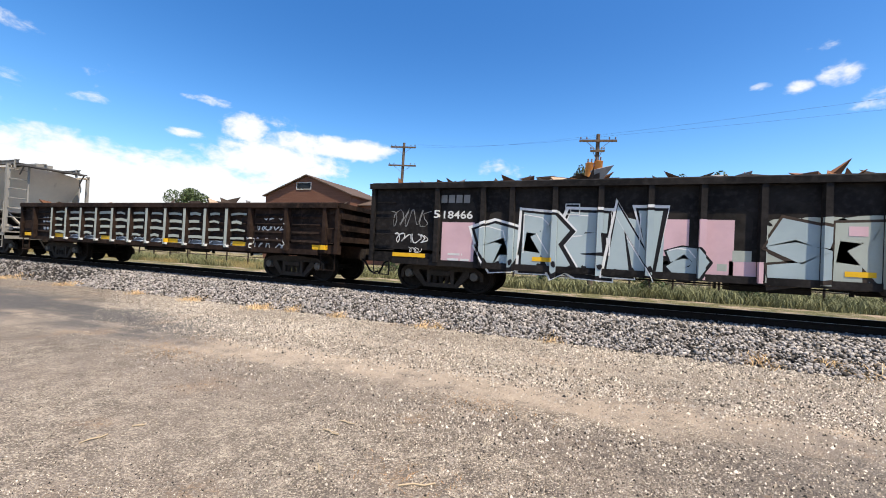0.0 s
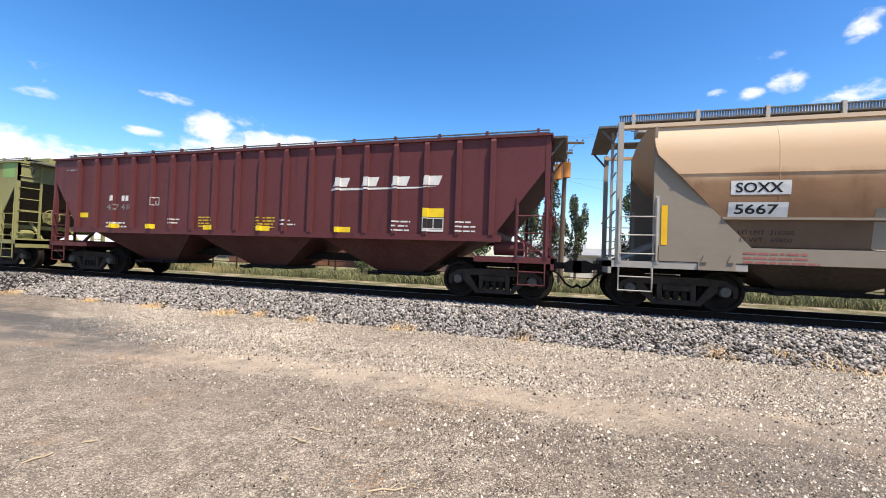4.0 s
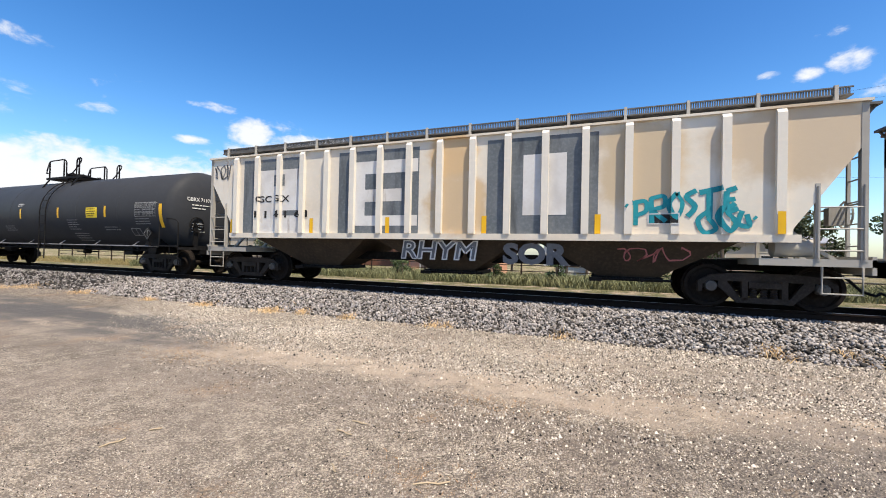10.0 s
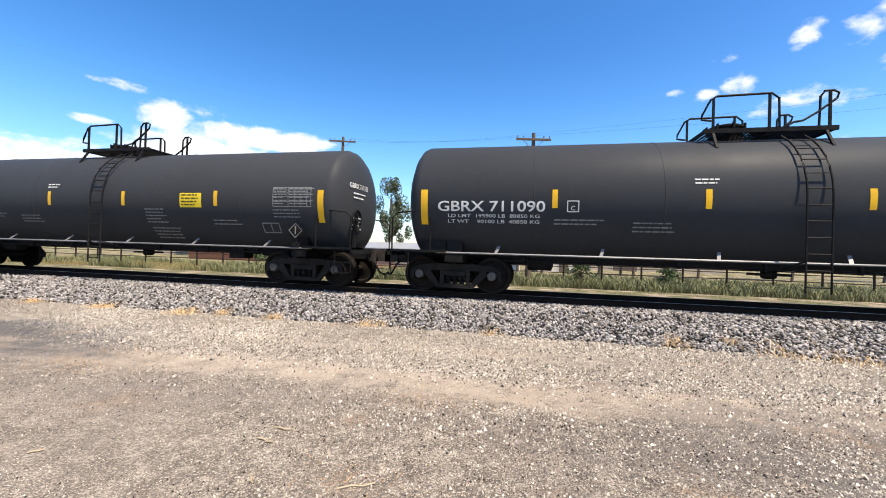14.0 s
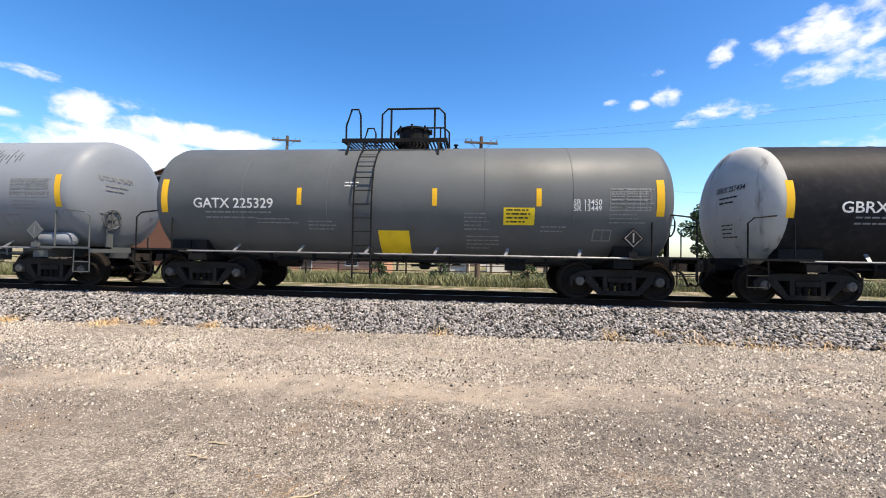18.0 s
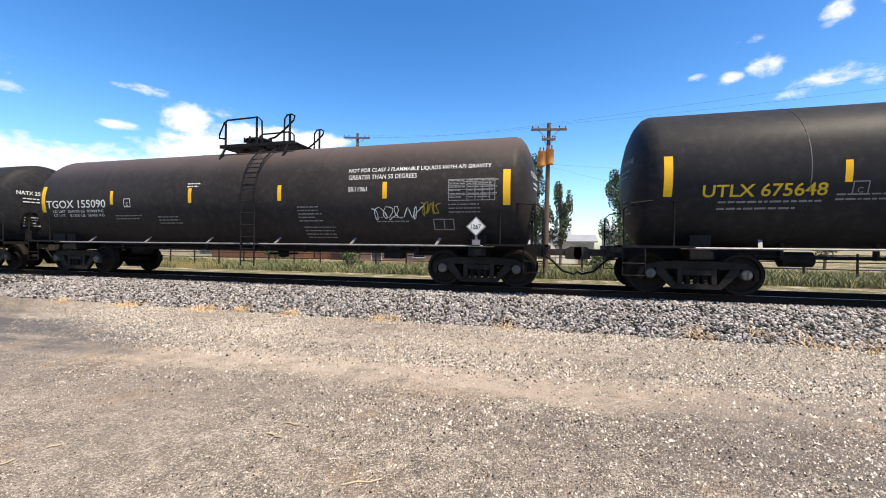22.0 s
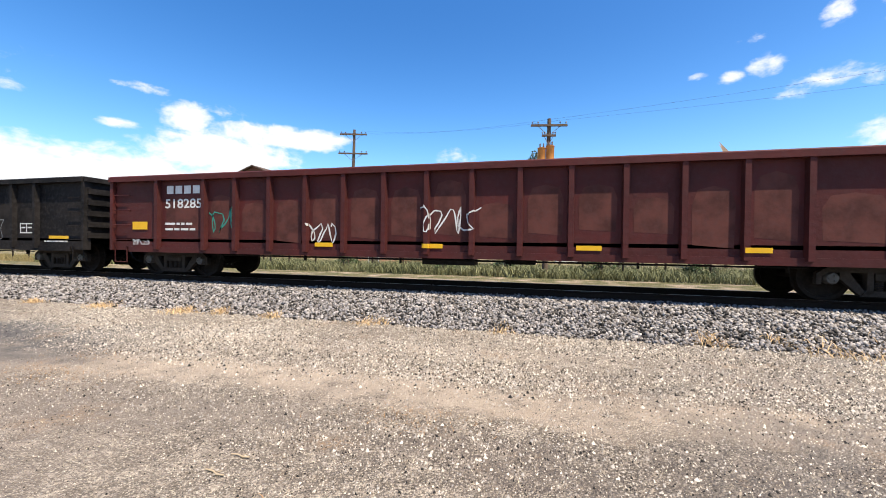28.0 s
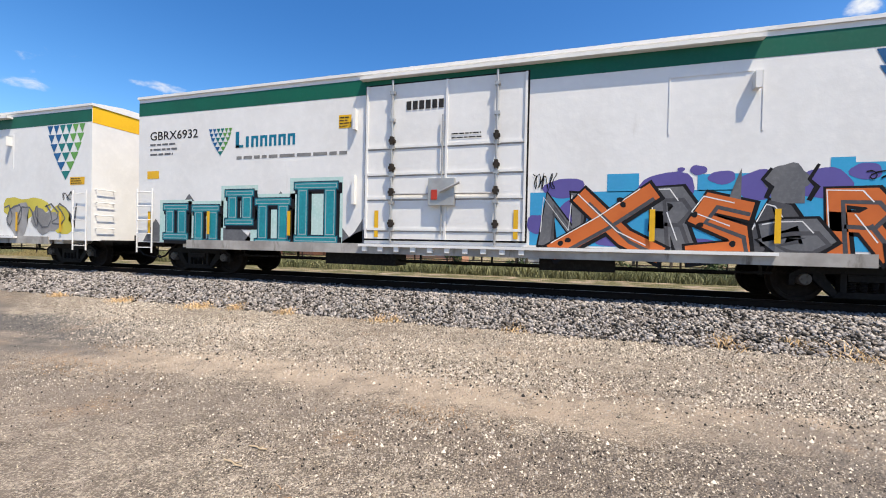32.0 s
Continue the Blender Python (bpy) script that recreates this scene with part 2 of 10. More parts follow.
    def mesh(self, name, material, angle=40):
        me = bpy.data.meshes.new(name)
        me.from_pydata(self.v, [], self.f)
        me.polygons.foreach_set("use_smooth", self.s)
        bm = bmesh.new()
        bm.from_mesh(me)
        bmesh.ops.recalc_face_normals(bm, faces=bm.faces)
        bm.to_mesh(me)
        bm.free()
        if any(self.s):
            me.set_sharp_from_angle(angle=radians(angle))
        me.materials.append(material)
        return me


MESHES = {}


def part(name, key, material, parent, make=None, at=None, label=""):
    """One mesh object under a thing or a part; equal keys share one mesh."""
    k = (name, key, material.name)
    if k not in MESHES:
        s = Shape()
        make(s)
        MESHES[k] = s.mesh(name, material)
    ob = new(name, MESHES[k])
    if parent:
        ob.parent = parent
    if at is not None:
        ob.matrix_basis = at
    if label:
        ob["label"] = label
    return ob


# ---- marks laid on a curved or ribbed side ----
class Flat:
    def __init__(self, y):
        self.yy, self.xs, self.zs = y, (), ()

    def y(self, x, z):
        return self.yy


class Ribbed:
    """A flat side with ribs: y of the sheet, rib centres, width and depth."""

    def __init__(self, y, ribs, width, depth):
        self.yy, self.ribs, self.w, self.d = y, ribs, width / 2, depth
        self.xs = [r + s for r in ribs for s in (-self.w - 0.004, -self.w + 0.001, self.w - 0.001, self.w + 0.004)]
        self.zs = ()

    def y(self, x, z):
        return self.yy - (self.d if any(abs(x - r) < self.w for r in self.ribs) else 0)


class Round:
    """The near side of a lying cylinder, or of a bulged side (ry is the half width)."""

    def __init__(self, r, zc, half=0.0, rz=None):
        self.r, self.zc, self.half, self.rz = r, zc, half, rz or r
        self.xs = ()
        self.zs = [zc + i * 0.09 for i in range(-14, 18)]

    def y(self, x, z):
        k = min(1.0, abs(z - self.zc) / self.rz)
        return -self.half - self.r * math.sqrt(max(0.0, 1 - k * k))


def drape(verts, faces, face, lift):
    """Bends a flat figure in x, z onto a side."""
    bm = bmesh.new()
    vs = [bm.verts.new((x, 0, z)) for x, z in verts]
    for f in faces:
        try:
            bm.faces.new([vs[i] for i in f])
        except ValueError:
            pass
    if not bm.faces:
        return [], []
    bmesh.ops.triangulate(bm, faces=bm.faces)
    lo, hi = [min(v[k] for v in verts) for k in (0, 1)], [max(v[k] for v in verts) for k in (0, 1)]
    for k, cuts in ((0, face.xs), (1, face.zs)):
        for c in cuts:
            if lo[k] < c < hi[k]:
                bmesh.ops.bisect_plane(bm, geom=bm.verts[:] + bm.edges[:] + bm.faces[:], dist=1e-5,
                                       plane_co=(c, 0, 0) if k == 0 else (0, 0, c), plane_no=(1, 0, 0) if k == 0 else (0, 0, 1))
    bm.verts.index_update()
    out = [(v.co.x, face.y(v.co.x, v.co.z) - lift, v.co.z) for v in bm.verts]
    fs = [tuple(v.index for v in f.verts) for f in bm.faces]
    bm.free()
    return out, fs


def mark(name, figure, face, material, parent, lift=0.005, label=""):
    """One painted figure (verts, faces) on a side, as a part."""
    v, f = drape(*figure, face, lift)
    if not f:
        return None
    me = bpy.data.meshes.new(name)
    me.from_pydata(v, [], f)
    me.materials.append(material)
    ob = new(name, me)
    ob.parent = parent
    if label:
        ob["label"] = label
    if name in FINE_WRITING:
        ob["kind"] = "stuff"
    return ob


FINE_WRITING = ("load_limit", "stencil_block", "stencil_line", "sign_writing", "warning_block", "test_panel", "badge_triangles", "spray_cloud")
GLYPHS = {}


def words(text, x0, x1, z0, z1, bold=0.0, shear=0.0):
    """The letters of a text, fitted into a rectangle."""
    key = (text, bold, shear)
    if key not in GLYPHS:
        cu = bpy.data.curves.new("letters", "FONT")
        cu.body, cu.offset, cu.shear, cu.resolution_u = text, bold, shear, 3
        ob = bpy.data.objects.new("letters", cu)
        me = bpy.data.meshes.new_from_object(ob)
        GLYPHS[key] = ([(v.co.x, v.co.y) for v in me.vertices], [tuple(p.vertices) for p in me.polygons])
        bpy.data.objects.remove(ob), bpy.data.meshes.remove(me), bpy.data.curves.remove(cu)
    v, f = GLYPHS[key]
    ax, bx, az, bz = min(p[0] for p in v), max(p[0] for p in v), min(p[1] for p in v), max(p[1] for p in v)
    return [(x0 + (p[0] - ax) / (bx - ax) * (x1 - x0), z0 + (p[1] - az) / (bz - az) * (z1 - z0)) for p in v], f


def rects(rs):
    v, f = [], []
    for x0, x1, z0, z1 in rs:
        o = len(v)
        v += [(x0, z0), (x1, z0), (x1, z1), (x0, z1)]
        f.append((o, o + 1, o + 2, o + 3))
    return v, f


def bars(x0, x1, z1, lines, step, high, seed=0):
    """Lines of writing too small to read."""
    rg = random.Random(seed)
    rs = []
    for i in range(lines):
        x, end = x0, x1 - rg.random() * 0.35 * (x1 - x0)
        while x < end:
            w = rg.uniform(1.2, 4.5) * high
            rs.append((x, min(x + w, end), z1 - i * step - 0.75 * high, z1 - i * step))
            x += w + high * 0.6
    return rects(rs)


def frame_box(x0, x1, z0, z1, w):
    return rects([(x0, x1, z0, z0 + w), (x0, x1, z1 - w, z1), (x0, x0 + w, z0 + w, z1 - w), (x1 - w, x1, z0 + w, z1 - w)])


def stroke(pts, w):
    """A brush line of width w through points."""
    v, f = [], []
    n = len(pts)
    for i, (x, z) in enumerate(pts):
        a, b = pts[max(i - 1, 0)], pts[min(i + 1, n - 1)]
        dx, dz = b[0] - a[0], b[1] - a[1]
        d = math.hypot(dx, dz) or 1
        k = w / 2 * (0.75 + 0.25 * math.sin(i * 1.7))
        v += [(x - dz / d * k, z + dx / d * k), (x + dz / d * k, z - dx / d * k)]
        if i:
            f.append((2 * i - 2, 2 * i - 1, 2 * i + 1, 2 * i))
    return v, f


def ribbon(pts, w):
    """A broad line of even width with mitred corners and square ends."""
    n = len(pts)
    ds = []
    for a, b in zip(pts, pts[1:]):
        d = math.hypot(b[0] - a[0], b[1] - a[1]) or 1
        ds.append(((b[0] - a[0]) / d, (b[1] - a[1]) / d))
    v, f = [], []
    for i, (x, z) in enumerate(pts):
        d0, d1 = ds[max(i - 1, 0)], ds[min(i, n - 2)]
        mx, mz = -(d0[1] + d1[1]), d0[0] + d1[0]
        m = math.hypot(mx, mz)
        mx, mz = (mx / m, mz / m) if m > 1e-6 else (-d0[1], d0[0])
        k = min(1 / max(0.2, mx * -d0[1] + mz * d0[0]), 1.25) * w / 2
        e = 0 if 0 < i < n - 1 else (-w / 2 if i == 0 else w / 2)
        x, z = x + e * d0[0], z + e * d0[1]
        v += [(x + mx * k, z + mz * k), (x - mx * k, z - mz * k)]
        if i:
            f.append((2 * i - 2, 2 * i - 1, 2 * i + 1, 2 * i))
    return v, f


def brush(pts):
    """A curved brush line through points, each with its own width."""
    way = []
    p = [pts[0], *pts, pts[-1]]
    for a, b, c, d in zip(p, p[1:], p[2:], p[3:]):
        for i in range(5):
            t = i / 5
            way.append([0.5 * (2 * b[j] + (c[j] - a[j]) * t + (2 * a[j] - 5 * b[j] + 4 * c[j] - d[j]) * t * t + (3 * b[j] - a[j] - 3 * c[j] + d[j]) * t ** 3) for j in range(3)])
    way.append(list(pts[-1]))
    v, f = [], []
    for i, (x, z, w) in enumerate(way):
        a, b = way[max(i - 1, 0)], way[min(i + 1, len(way) - 1)]
        dx, dz = b[0] - a[0], b[1] - a[1]
        k = max(w, 0.012) / 2 / (math.hypot(dx, dz) or 1)
        v += [(x - dz * k, z + dx * k), (x + dz * k, z - dx * k)]
        if i:
            f.append((2 * i - 2, 2 * i - 1, 2 * i + 1, 2 * i))
    return v, f


def scrawl(x0, x1, z0, z1, loops, w, seed):
    """A sprayed signature that cannot be read."""
    rg = random.Random(seed)
    pts = []
    for i in range(loops * 9 + 1):
        u = i / (loops * 9)
        a = u * loops * math.tau
        pts.append((x0 + (x1 - x0) * u + math.sin(a * (1 + 0.15 * math.sin(u * 9 + seed))) * (x1 - x0) / loops * 0.45,
                    (z0 + z1) / 2 + math.cos(a + 0.6 * math.sin(seed + u * 5)) * (z1 - z0) / 2 * (0.55 + 0.45 * rg.random())))
    return stroke(pts, w)


def blob(cx, cz, rx, rz, seed, n=18, rough=0.18):
    rg = random.Random(seed)
    ph = [rg.uniform(0, math.tau) for _ in range(3)]
    v = []
    for k in range(n):
        a = k * math.tau / n
        r = 1 + rough * (math.sin(2 * a + ph[0]) + 0.7 * math.sin(3 * a + ph[1]) + 0.5 * math.sin(5 * a + ph[2]))
        v.append((cx + rx * r * math.cos(a), cz + rz * r * math.sin(a)))
    return v, [tuple(range(n))]


def join(*figs):
    v, f = [], []
    for a, b in figs:
        o = len(v)
        v += a
        f += [tuple(i + o for i in q) for q in b]
    return v, f


# ---- one place in the world ----
TRACK_Y, RAIL_Z = 10.742, 0.557


def smooth_random(*p):
    return noise.noise(Vector(p))

# ---- the ground and the line ----
TOE, CROWN, HALF_CROWN = 7.75, 0.37, 1.75  # the ballast's near foot (y), its height, half its flat top


def ground_material():
    m = bpy.data.materials.new("gravel_ground")
    m.use_nodes = True
    nt = m.node_tree
    N, LK = nt.nodes.new, nt.links.new
    bsdf = nt.nodes["Principled BSDF"]
    bsdf.inputs["Roughness"].default_value = 0.95
    bsdf.inputs["Specular IOR Level"].default_value = 0.2
    co = N("ShaderNodeTexCoord")
    sep = N("ShaderNodeSeparateXYZ")
    LK(co.outputs["Object"], sep.inputs[0])

    def tex(scale, detail=6, rough=0.6, stretch=(1, 1, 1)):
        mp = N("ShaderNodeMapping")
        mp.inputs["Scale"].default_value = stretch
        LK(co.outputs["Object"], mp.inputs["Vector"])
        n = N("ShaderNodeTexNoise")
        n.inputs["Scale"].default_value, n.inputs["Detail"].default_value, n.inputs["Roughness"].default_value = scale, detail, rough
        LK(mp.outputs[0], n.inputs["Vector"])
        return n.outputs["Fac"]

    def span(v, lo, hi, to=1.0):
        r = N("ShaderNodeMapRange")
        r.interpolation_type = "SMOOTHSTEP"
        r.inputs["From Min"].default_value, r.inputs["From Max"].default_value, r.inputs["To Max"].default_value = lo, hi, to
        LK(v, r.inputs["Value"])
        return r.outputs[0]

    def op(kind, a, b, clamp=False):
        n = N("ShaderNodeMath")
        n.operation, n.use_clamp = kind, clamp
        for i, v in enumerate((a, b)):
            if isinstance(v, (int, float)):
                n.inputs[i].default_value = v
            else:
                LK(v, n.inputs[i])
        return n.outputs[0]

    def blend(fac, a, b):
        x = N("ShaderNodeMix")
        x.data_type = "RGBA"
        LK(fac, x.inputs["Factor"])
        for sock, v in (("A", a), ("B", b)):
            if isinstance(v, tuple):
                x.inputs[sock].default_value = (*v, 1)
            else:
                LK(v, x.inputs[sock])
        return x.outputs["Result"]

    # trodden gravel: small stones of several tones and dust, the gaps' shade painted in
    def cells(scale):
        vo = N("ShaderNodeTexVoronoi")
        vo.inputs["Scale"].default_value = scale
        LK(co.outputs["Object"], vo.inputs["Vector"])
        sc = N("ShaderNodeSeparateColor")
        LK(vo.outputs["Color"], sc.inputs[0])
        return vo.outputs["Distance"], sc.outputs[0], sc.outputs[1]

    gap, tone, hue = cells(64)
    gap2, tone2, hue2 = cells(140)
    c = blend(span(tone, 0.1, 0.95), (0.140, 0.118, 0.096), (0.470, 0.400, 0.323))
    c = blend(span(hue, 0.82, 0.9), c, (0.568, 0.502, 0.397))
    c = blend(span(tone2, 0.55, 0.75, 0.55), c, (0.468, 0.397, 0.310))
    c = blend(span(hue2, 0.72, 0.84, 0.8), c, (0.056, 0.044, 0.037))
    c = blend(op("MULTIPLY", span(gap, 0.35, 0.62, 0.8), span(tex(5, 4), 0.35, 0.6)), c, (0.063, 0.052, 0.043))
    c = blend(span(tex(0.55, 5), 0.40, 0.68, 0.5), c, (0.197, 0.159, 0.133))
    # wheel ruts of bare pale dust along the line, a darker coarse strip beside them
    wob = tex(0.35, 3)
    yy = op("ADD", op("ADD", sep.outputs[1], op("MULTIPLY", sep.outputs[0], -0.035)), op("MULTIPLY", wob, 1.3))
    for mid, half, amt, col in ((4.15, 0.55, 0.55, (0.115, 0.096, 0.083)), (5.15, 0.6, 0.7, (0.502, 0.406, 0.310)), (6.75, 0.5, 0.35, (0.435, 0.364, 0.293))):
        d = op("ABSOLUTE", op("SUBTRACT", yy, mid), 0)
        c = blend(op("MULTIPLY", span(d, half, half * 0.3, amt), span(tex(2.2, 6), 0.25, 0.6)), c, col)
    # greyer coarse stone on the other side
    c = blend(op("MULTIPLY", span(sep.outputs[0], -0.5, 3.5, 0.72), span(tex(1.7, 5), 0.30, 0.60)), c, (0.150, 0.137, 0.128))
    # fine packed dust on one side
    pale = op("MULTIPLY", op("MULTIPLY", span(sep.outputs[0], 1.5, -3.5), span(sep.outputs[1], 6.0, 4.2)), span(tex(1.4, 6), 0.25, 0.55, 0.20))
    c = blend(pale, c, (0.485, 0.410, 0.334))
    # remains of dark paving on one side
    dark = op("MULTIPLY", op("MULTIPLY", span(sep.outputs[0], -4.6, -7.0), span(tex(0.6, 6, 0.6, (0.6, 1.6, 1)), 0.30, 0.52, 0.85)), op("MULTIPLY", span(sep.outputs[1], 6.6, 5.6), span(sep.outputs[1], 3.4, 4.3)))
    c = blend(dark, c, (0.095, 0.094, 0.096))
    # dry straw and rusty dirt in patches
    c = blend(op("MULTIPLY", span(tex(1.1, 6), 0.55, 0.70, 0.65), span(tex(30, 5, 0.7), 0.42, 0.62)), c, (0.384, 0.251, 0.142))
    # bed under the ballast, coloured near black for the shade between stones
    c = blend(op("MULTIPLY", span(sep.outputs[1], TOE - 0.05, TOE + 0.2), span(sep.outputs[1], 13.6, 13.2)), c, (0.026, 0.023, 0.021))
    # beyond the line: pale dirt, then dry and green growth
    c = blend(span(sep.outputs[1], 13.2, 13.6), c, blend(span(tex(9, 6), 0.35, 0.7), (0.468, 0.359, 0.268), (0.334, 0.259, 0.192)))
    c = blend(op("MULTIPLY", span(sep.outputs[1], 19.0, 21.5), span(tex(0.8, 6), 0.3, 0.55)), c, blend(span(tex(6, 6), 0.35, 0.65), (0.074, 0.085, 0.033), (0.184, 0.159, 0.076)))
    LK(c, bsdf.inputs["Base Color"])
    bp = N("ShaderNodeBump")
    bp.inputs["Strength"].default_value, bp.inputs["Distance"].default_value = 0.9, 0.03
    LK(op("ADD", op("ADD", op("MULTIPLY", gap, -0.9), op("MULTIPLY", gap2, -0.4)), op("MULTIPLY", tex(70, 6), 0.6)), bp.inputs["Height"])
    LK(bp.outputs[0], bsdf.inputs["Normal"])
    return m


def bank_height(y):
    """The cross-section of the ground and the ballast bank."""
    d = abs(y - TRACK_Y)
    foot = TRACK_Y - TOE
    if d >= foot:
        return 0.0
    if d <= HALF_CROWN:
        return CROWN
    return CROWN * (foot - d) / (foot - HALF_CROWN)


def build_ground():
    xs = sorted(set([-3000, -800, -250, -120, -80] + [-60 + i * 1.0 for i in range(100)] + [60, 90, 160, 400, 1000, 3000]))
    ys = sorted(set([-2500, -400, -60, -20, -10] + [-4 + 0.35 * i for i in range(36)] + [TOE - 0.25, TOE, TOE + 0.3, 8.2, 8.6, TRACK_Y - HALF_CROWN, TRACK_Y - 1.3, TRACK_Y, TRACK_Y + 1.3, TRACK_Y + HALF_CROWN, 13.2,
                              2 * TRACK_Y - TOE, 14.4, 15.5, 17, 19, 21, 24, 28, 34, 45, 70, 120, 300, 900, 3500]))
    vs = []
    for y in ys:
        for x in xs:
            z = bank_height(y)
            if -70 < x < 60 and -12 < y < 40:
                z += 0.006 * smooth_random(x * 0.5, y * 0.9, 0)
            if y > 14:
                z -= min(0.25, (y - 14) * 0.06)
            vs.append((x, y, z))
    n = len(xs)
    fs = [(j * n + i, j * n + i + 1, (j + 1) * n + i + 1, (j + 1) * n + i) for j in range(len(ys) - 1) for i in range(n - 1)]
    me = bpy.data.meshes.new("ground")
    me.from_pydata(vs, [], fs)
    me.polygons.foreach_set("use_smooth", [True] * len(fs))
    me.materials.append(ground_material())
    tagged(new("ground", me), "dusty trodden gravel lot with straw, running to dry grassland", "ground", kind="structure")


def scatter(name, places, sizes, material, label, category, seed, flat=0.62, tilt=0.22):
    """Many small broken stones as one mesh."""
    rg = np.random.default_rng(seed)
    n = len(places)
    base = np.array([(x, y, z) for x in (-1, 1) for y in (-1, 1) for z in (-1, 1)], float)
    faces = np.array([(0, 1, 3, 2), (4, 6, 7, 5), (0, 4, 5, 1), (2, 3, 7, 6), (0, 2, 6, 4), (1, 5, 7, 3)])
    v = base[None] * rg.uniform(0.5, 1.0, (n, 8, 3))
    v[:, :, 2] *= flat
    a, tx, ty = rg.uniform(0, math.tau, n) / 2, rg.normal(0, tilt, n), rg.normal(0, tilt, n)
    q = np.stack([np.cos(a), tx, ty, np.sin(a)], 1)
    q /= np.linalg.norm(q, axis=1)[:, None]
    w, x, y, z = q.T
    rot = np.stack([1 - 2 * (y * y + z * z), 2 * (x * y - w * z), 2 * (x * z + w * y), 2 * (x * y + w * z), 1 - 2 * (x * x + z * z), 2 * (y * z - w * x),
                    2 * (x * z - w * y), 2 * (y * z + w * x), 1 - 2 * (x * x + y * y)], -1).reshape(n, 3, 3)
    v = np.einsum("nij,nkj->nki", rot, v) * np.asarray(sizes)[:, None, None] + np.asarray(places)[:, None, :]
    me = bpy.data.meshes.new(name)
    me.vertices.add(n * 8), me.loops.add(n * 24), me.polygons.add(n * 6)
    me.vertices.foreach_set("co", v.ravel())
    me.loops.foreach_set("vertex_index", (faces[None] + 8 * np.arange(n)[:, None, None]).ravel())
    me.polygons.foreach_set("loop_start", np.arange(0, n * 24, 4))
    me.polygons.foreach_set("loop_total", np.full(n * 6, 4))
    me.update(calc_edges=True)
    me.materials.append(material)
    return tagged(new(name, me), label, category, kind="stuff")


def pebbles(name, places, sizes, material, label, category, seed):
    """Very many small stones, each a low irregular point, as one mesh."""
    rg = np.random.default_rng(seed)
    n = len(places)
    a = np.array([0, 0.25, 0.5, 0.75])[None] * math.tau + rg.uniform(-0.5, 0.5, (n, 4)) + rg.uniform(0, math.tau, n)[:, None]
    r = rg.uniform(0.6, 1.35, (n, 4)) * sizes[:, None]
    v = np.zeros((n, 5, 3))
    v[:, :4, 0], v[:, :4, 1], v[:, :4, 2] = np.cos(a) * r, np.sin(a) * r, -0.004
    v[:, 4, 0], v[:, 4, 1] = rg.uniform(-0.5, 0.5, n) * sizes, rg.uniform(-0.5, 0.5, n) * sizes
    v[:, 4, 2] = rg.uniform(0.6, 1.5, n) * sizes
    v += np.asarray(places)[:, None, :]
    me = bpy.data.meshes.new(name)
    me.vertices.add(n * 5), me.loops.add(n * 12), me.polygons.add(n * 4)
    me.vertices.foreach_set("co", v.ravel())
    me.loops.foreach_set("vertex_index", (np.array([0, 1, 4, 1, 2, 4, 2, 3, 4, 3, 0, 4])[None] + 5 * np.arange(n)[:, None]).ravel())
    me.polygons.foreach_set("loop_start", np.arange(0, n * 12, 3))
    me.polygons.foreach_set("loop_total", np.full(n * 4, 3))
    me.update(calc_edges=True)
    me.materials.append(material)
    return tagged(new(name, me), label, category, kind="stuff")


def stone_material(name, dark, light):
    m = bpy.data.materials.new(name)
    m.use_nodes = True
    nt = m.node_tree
    bsdf = nt.nodes["Principled BSDF"]
    bsdf.inputs["Roughness"].default_value = 0.9
    g, r = nt.nodes.new("ShaderNodeNewGeometry"), nt.nodes.new("ShaderNodeValToRGB")
    e = r.color_ramp.elements
    e[0].color, e[1].color = (*dark, 1), (*light, 1)
    e[0].position, e[1].position = 0.16, 0.96
    for pos, col in ((0.35, (0.5 * dark[0] + 0.42 * light[0], 0.5 * dark[1] + 0.40 * light[1], 0.5 * dark[2] + 0.38 * light[2])), (0.7, (0.52 * light[0], 0.55 * light[1], 0.60 * light[2]))):
        el = r.color_ramp.elements.new(pos)
        el.color = (*col, 1)
    nt.links.new(g.outputs["Random Per Island"], r.inputs[0])
    nt.links.new(r.outputs[0], bsdf.inputs["Base Color"])
    return m


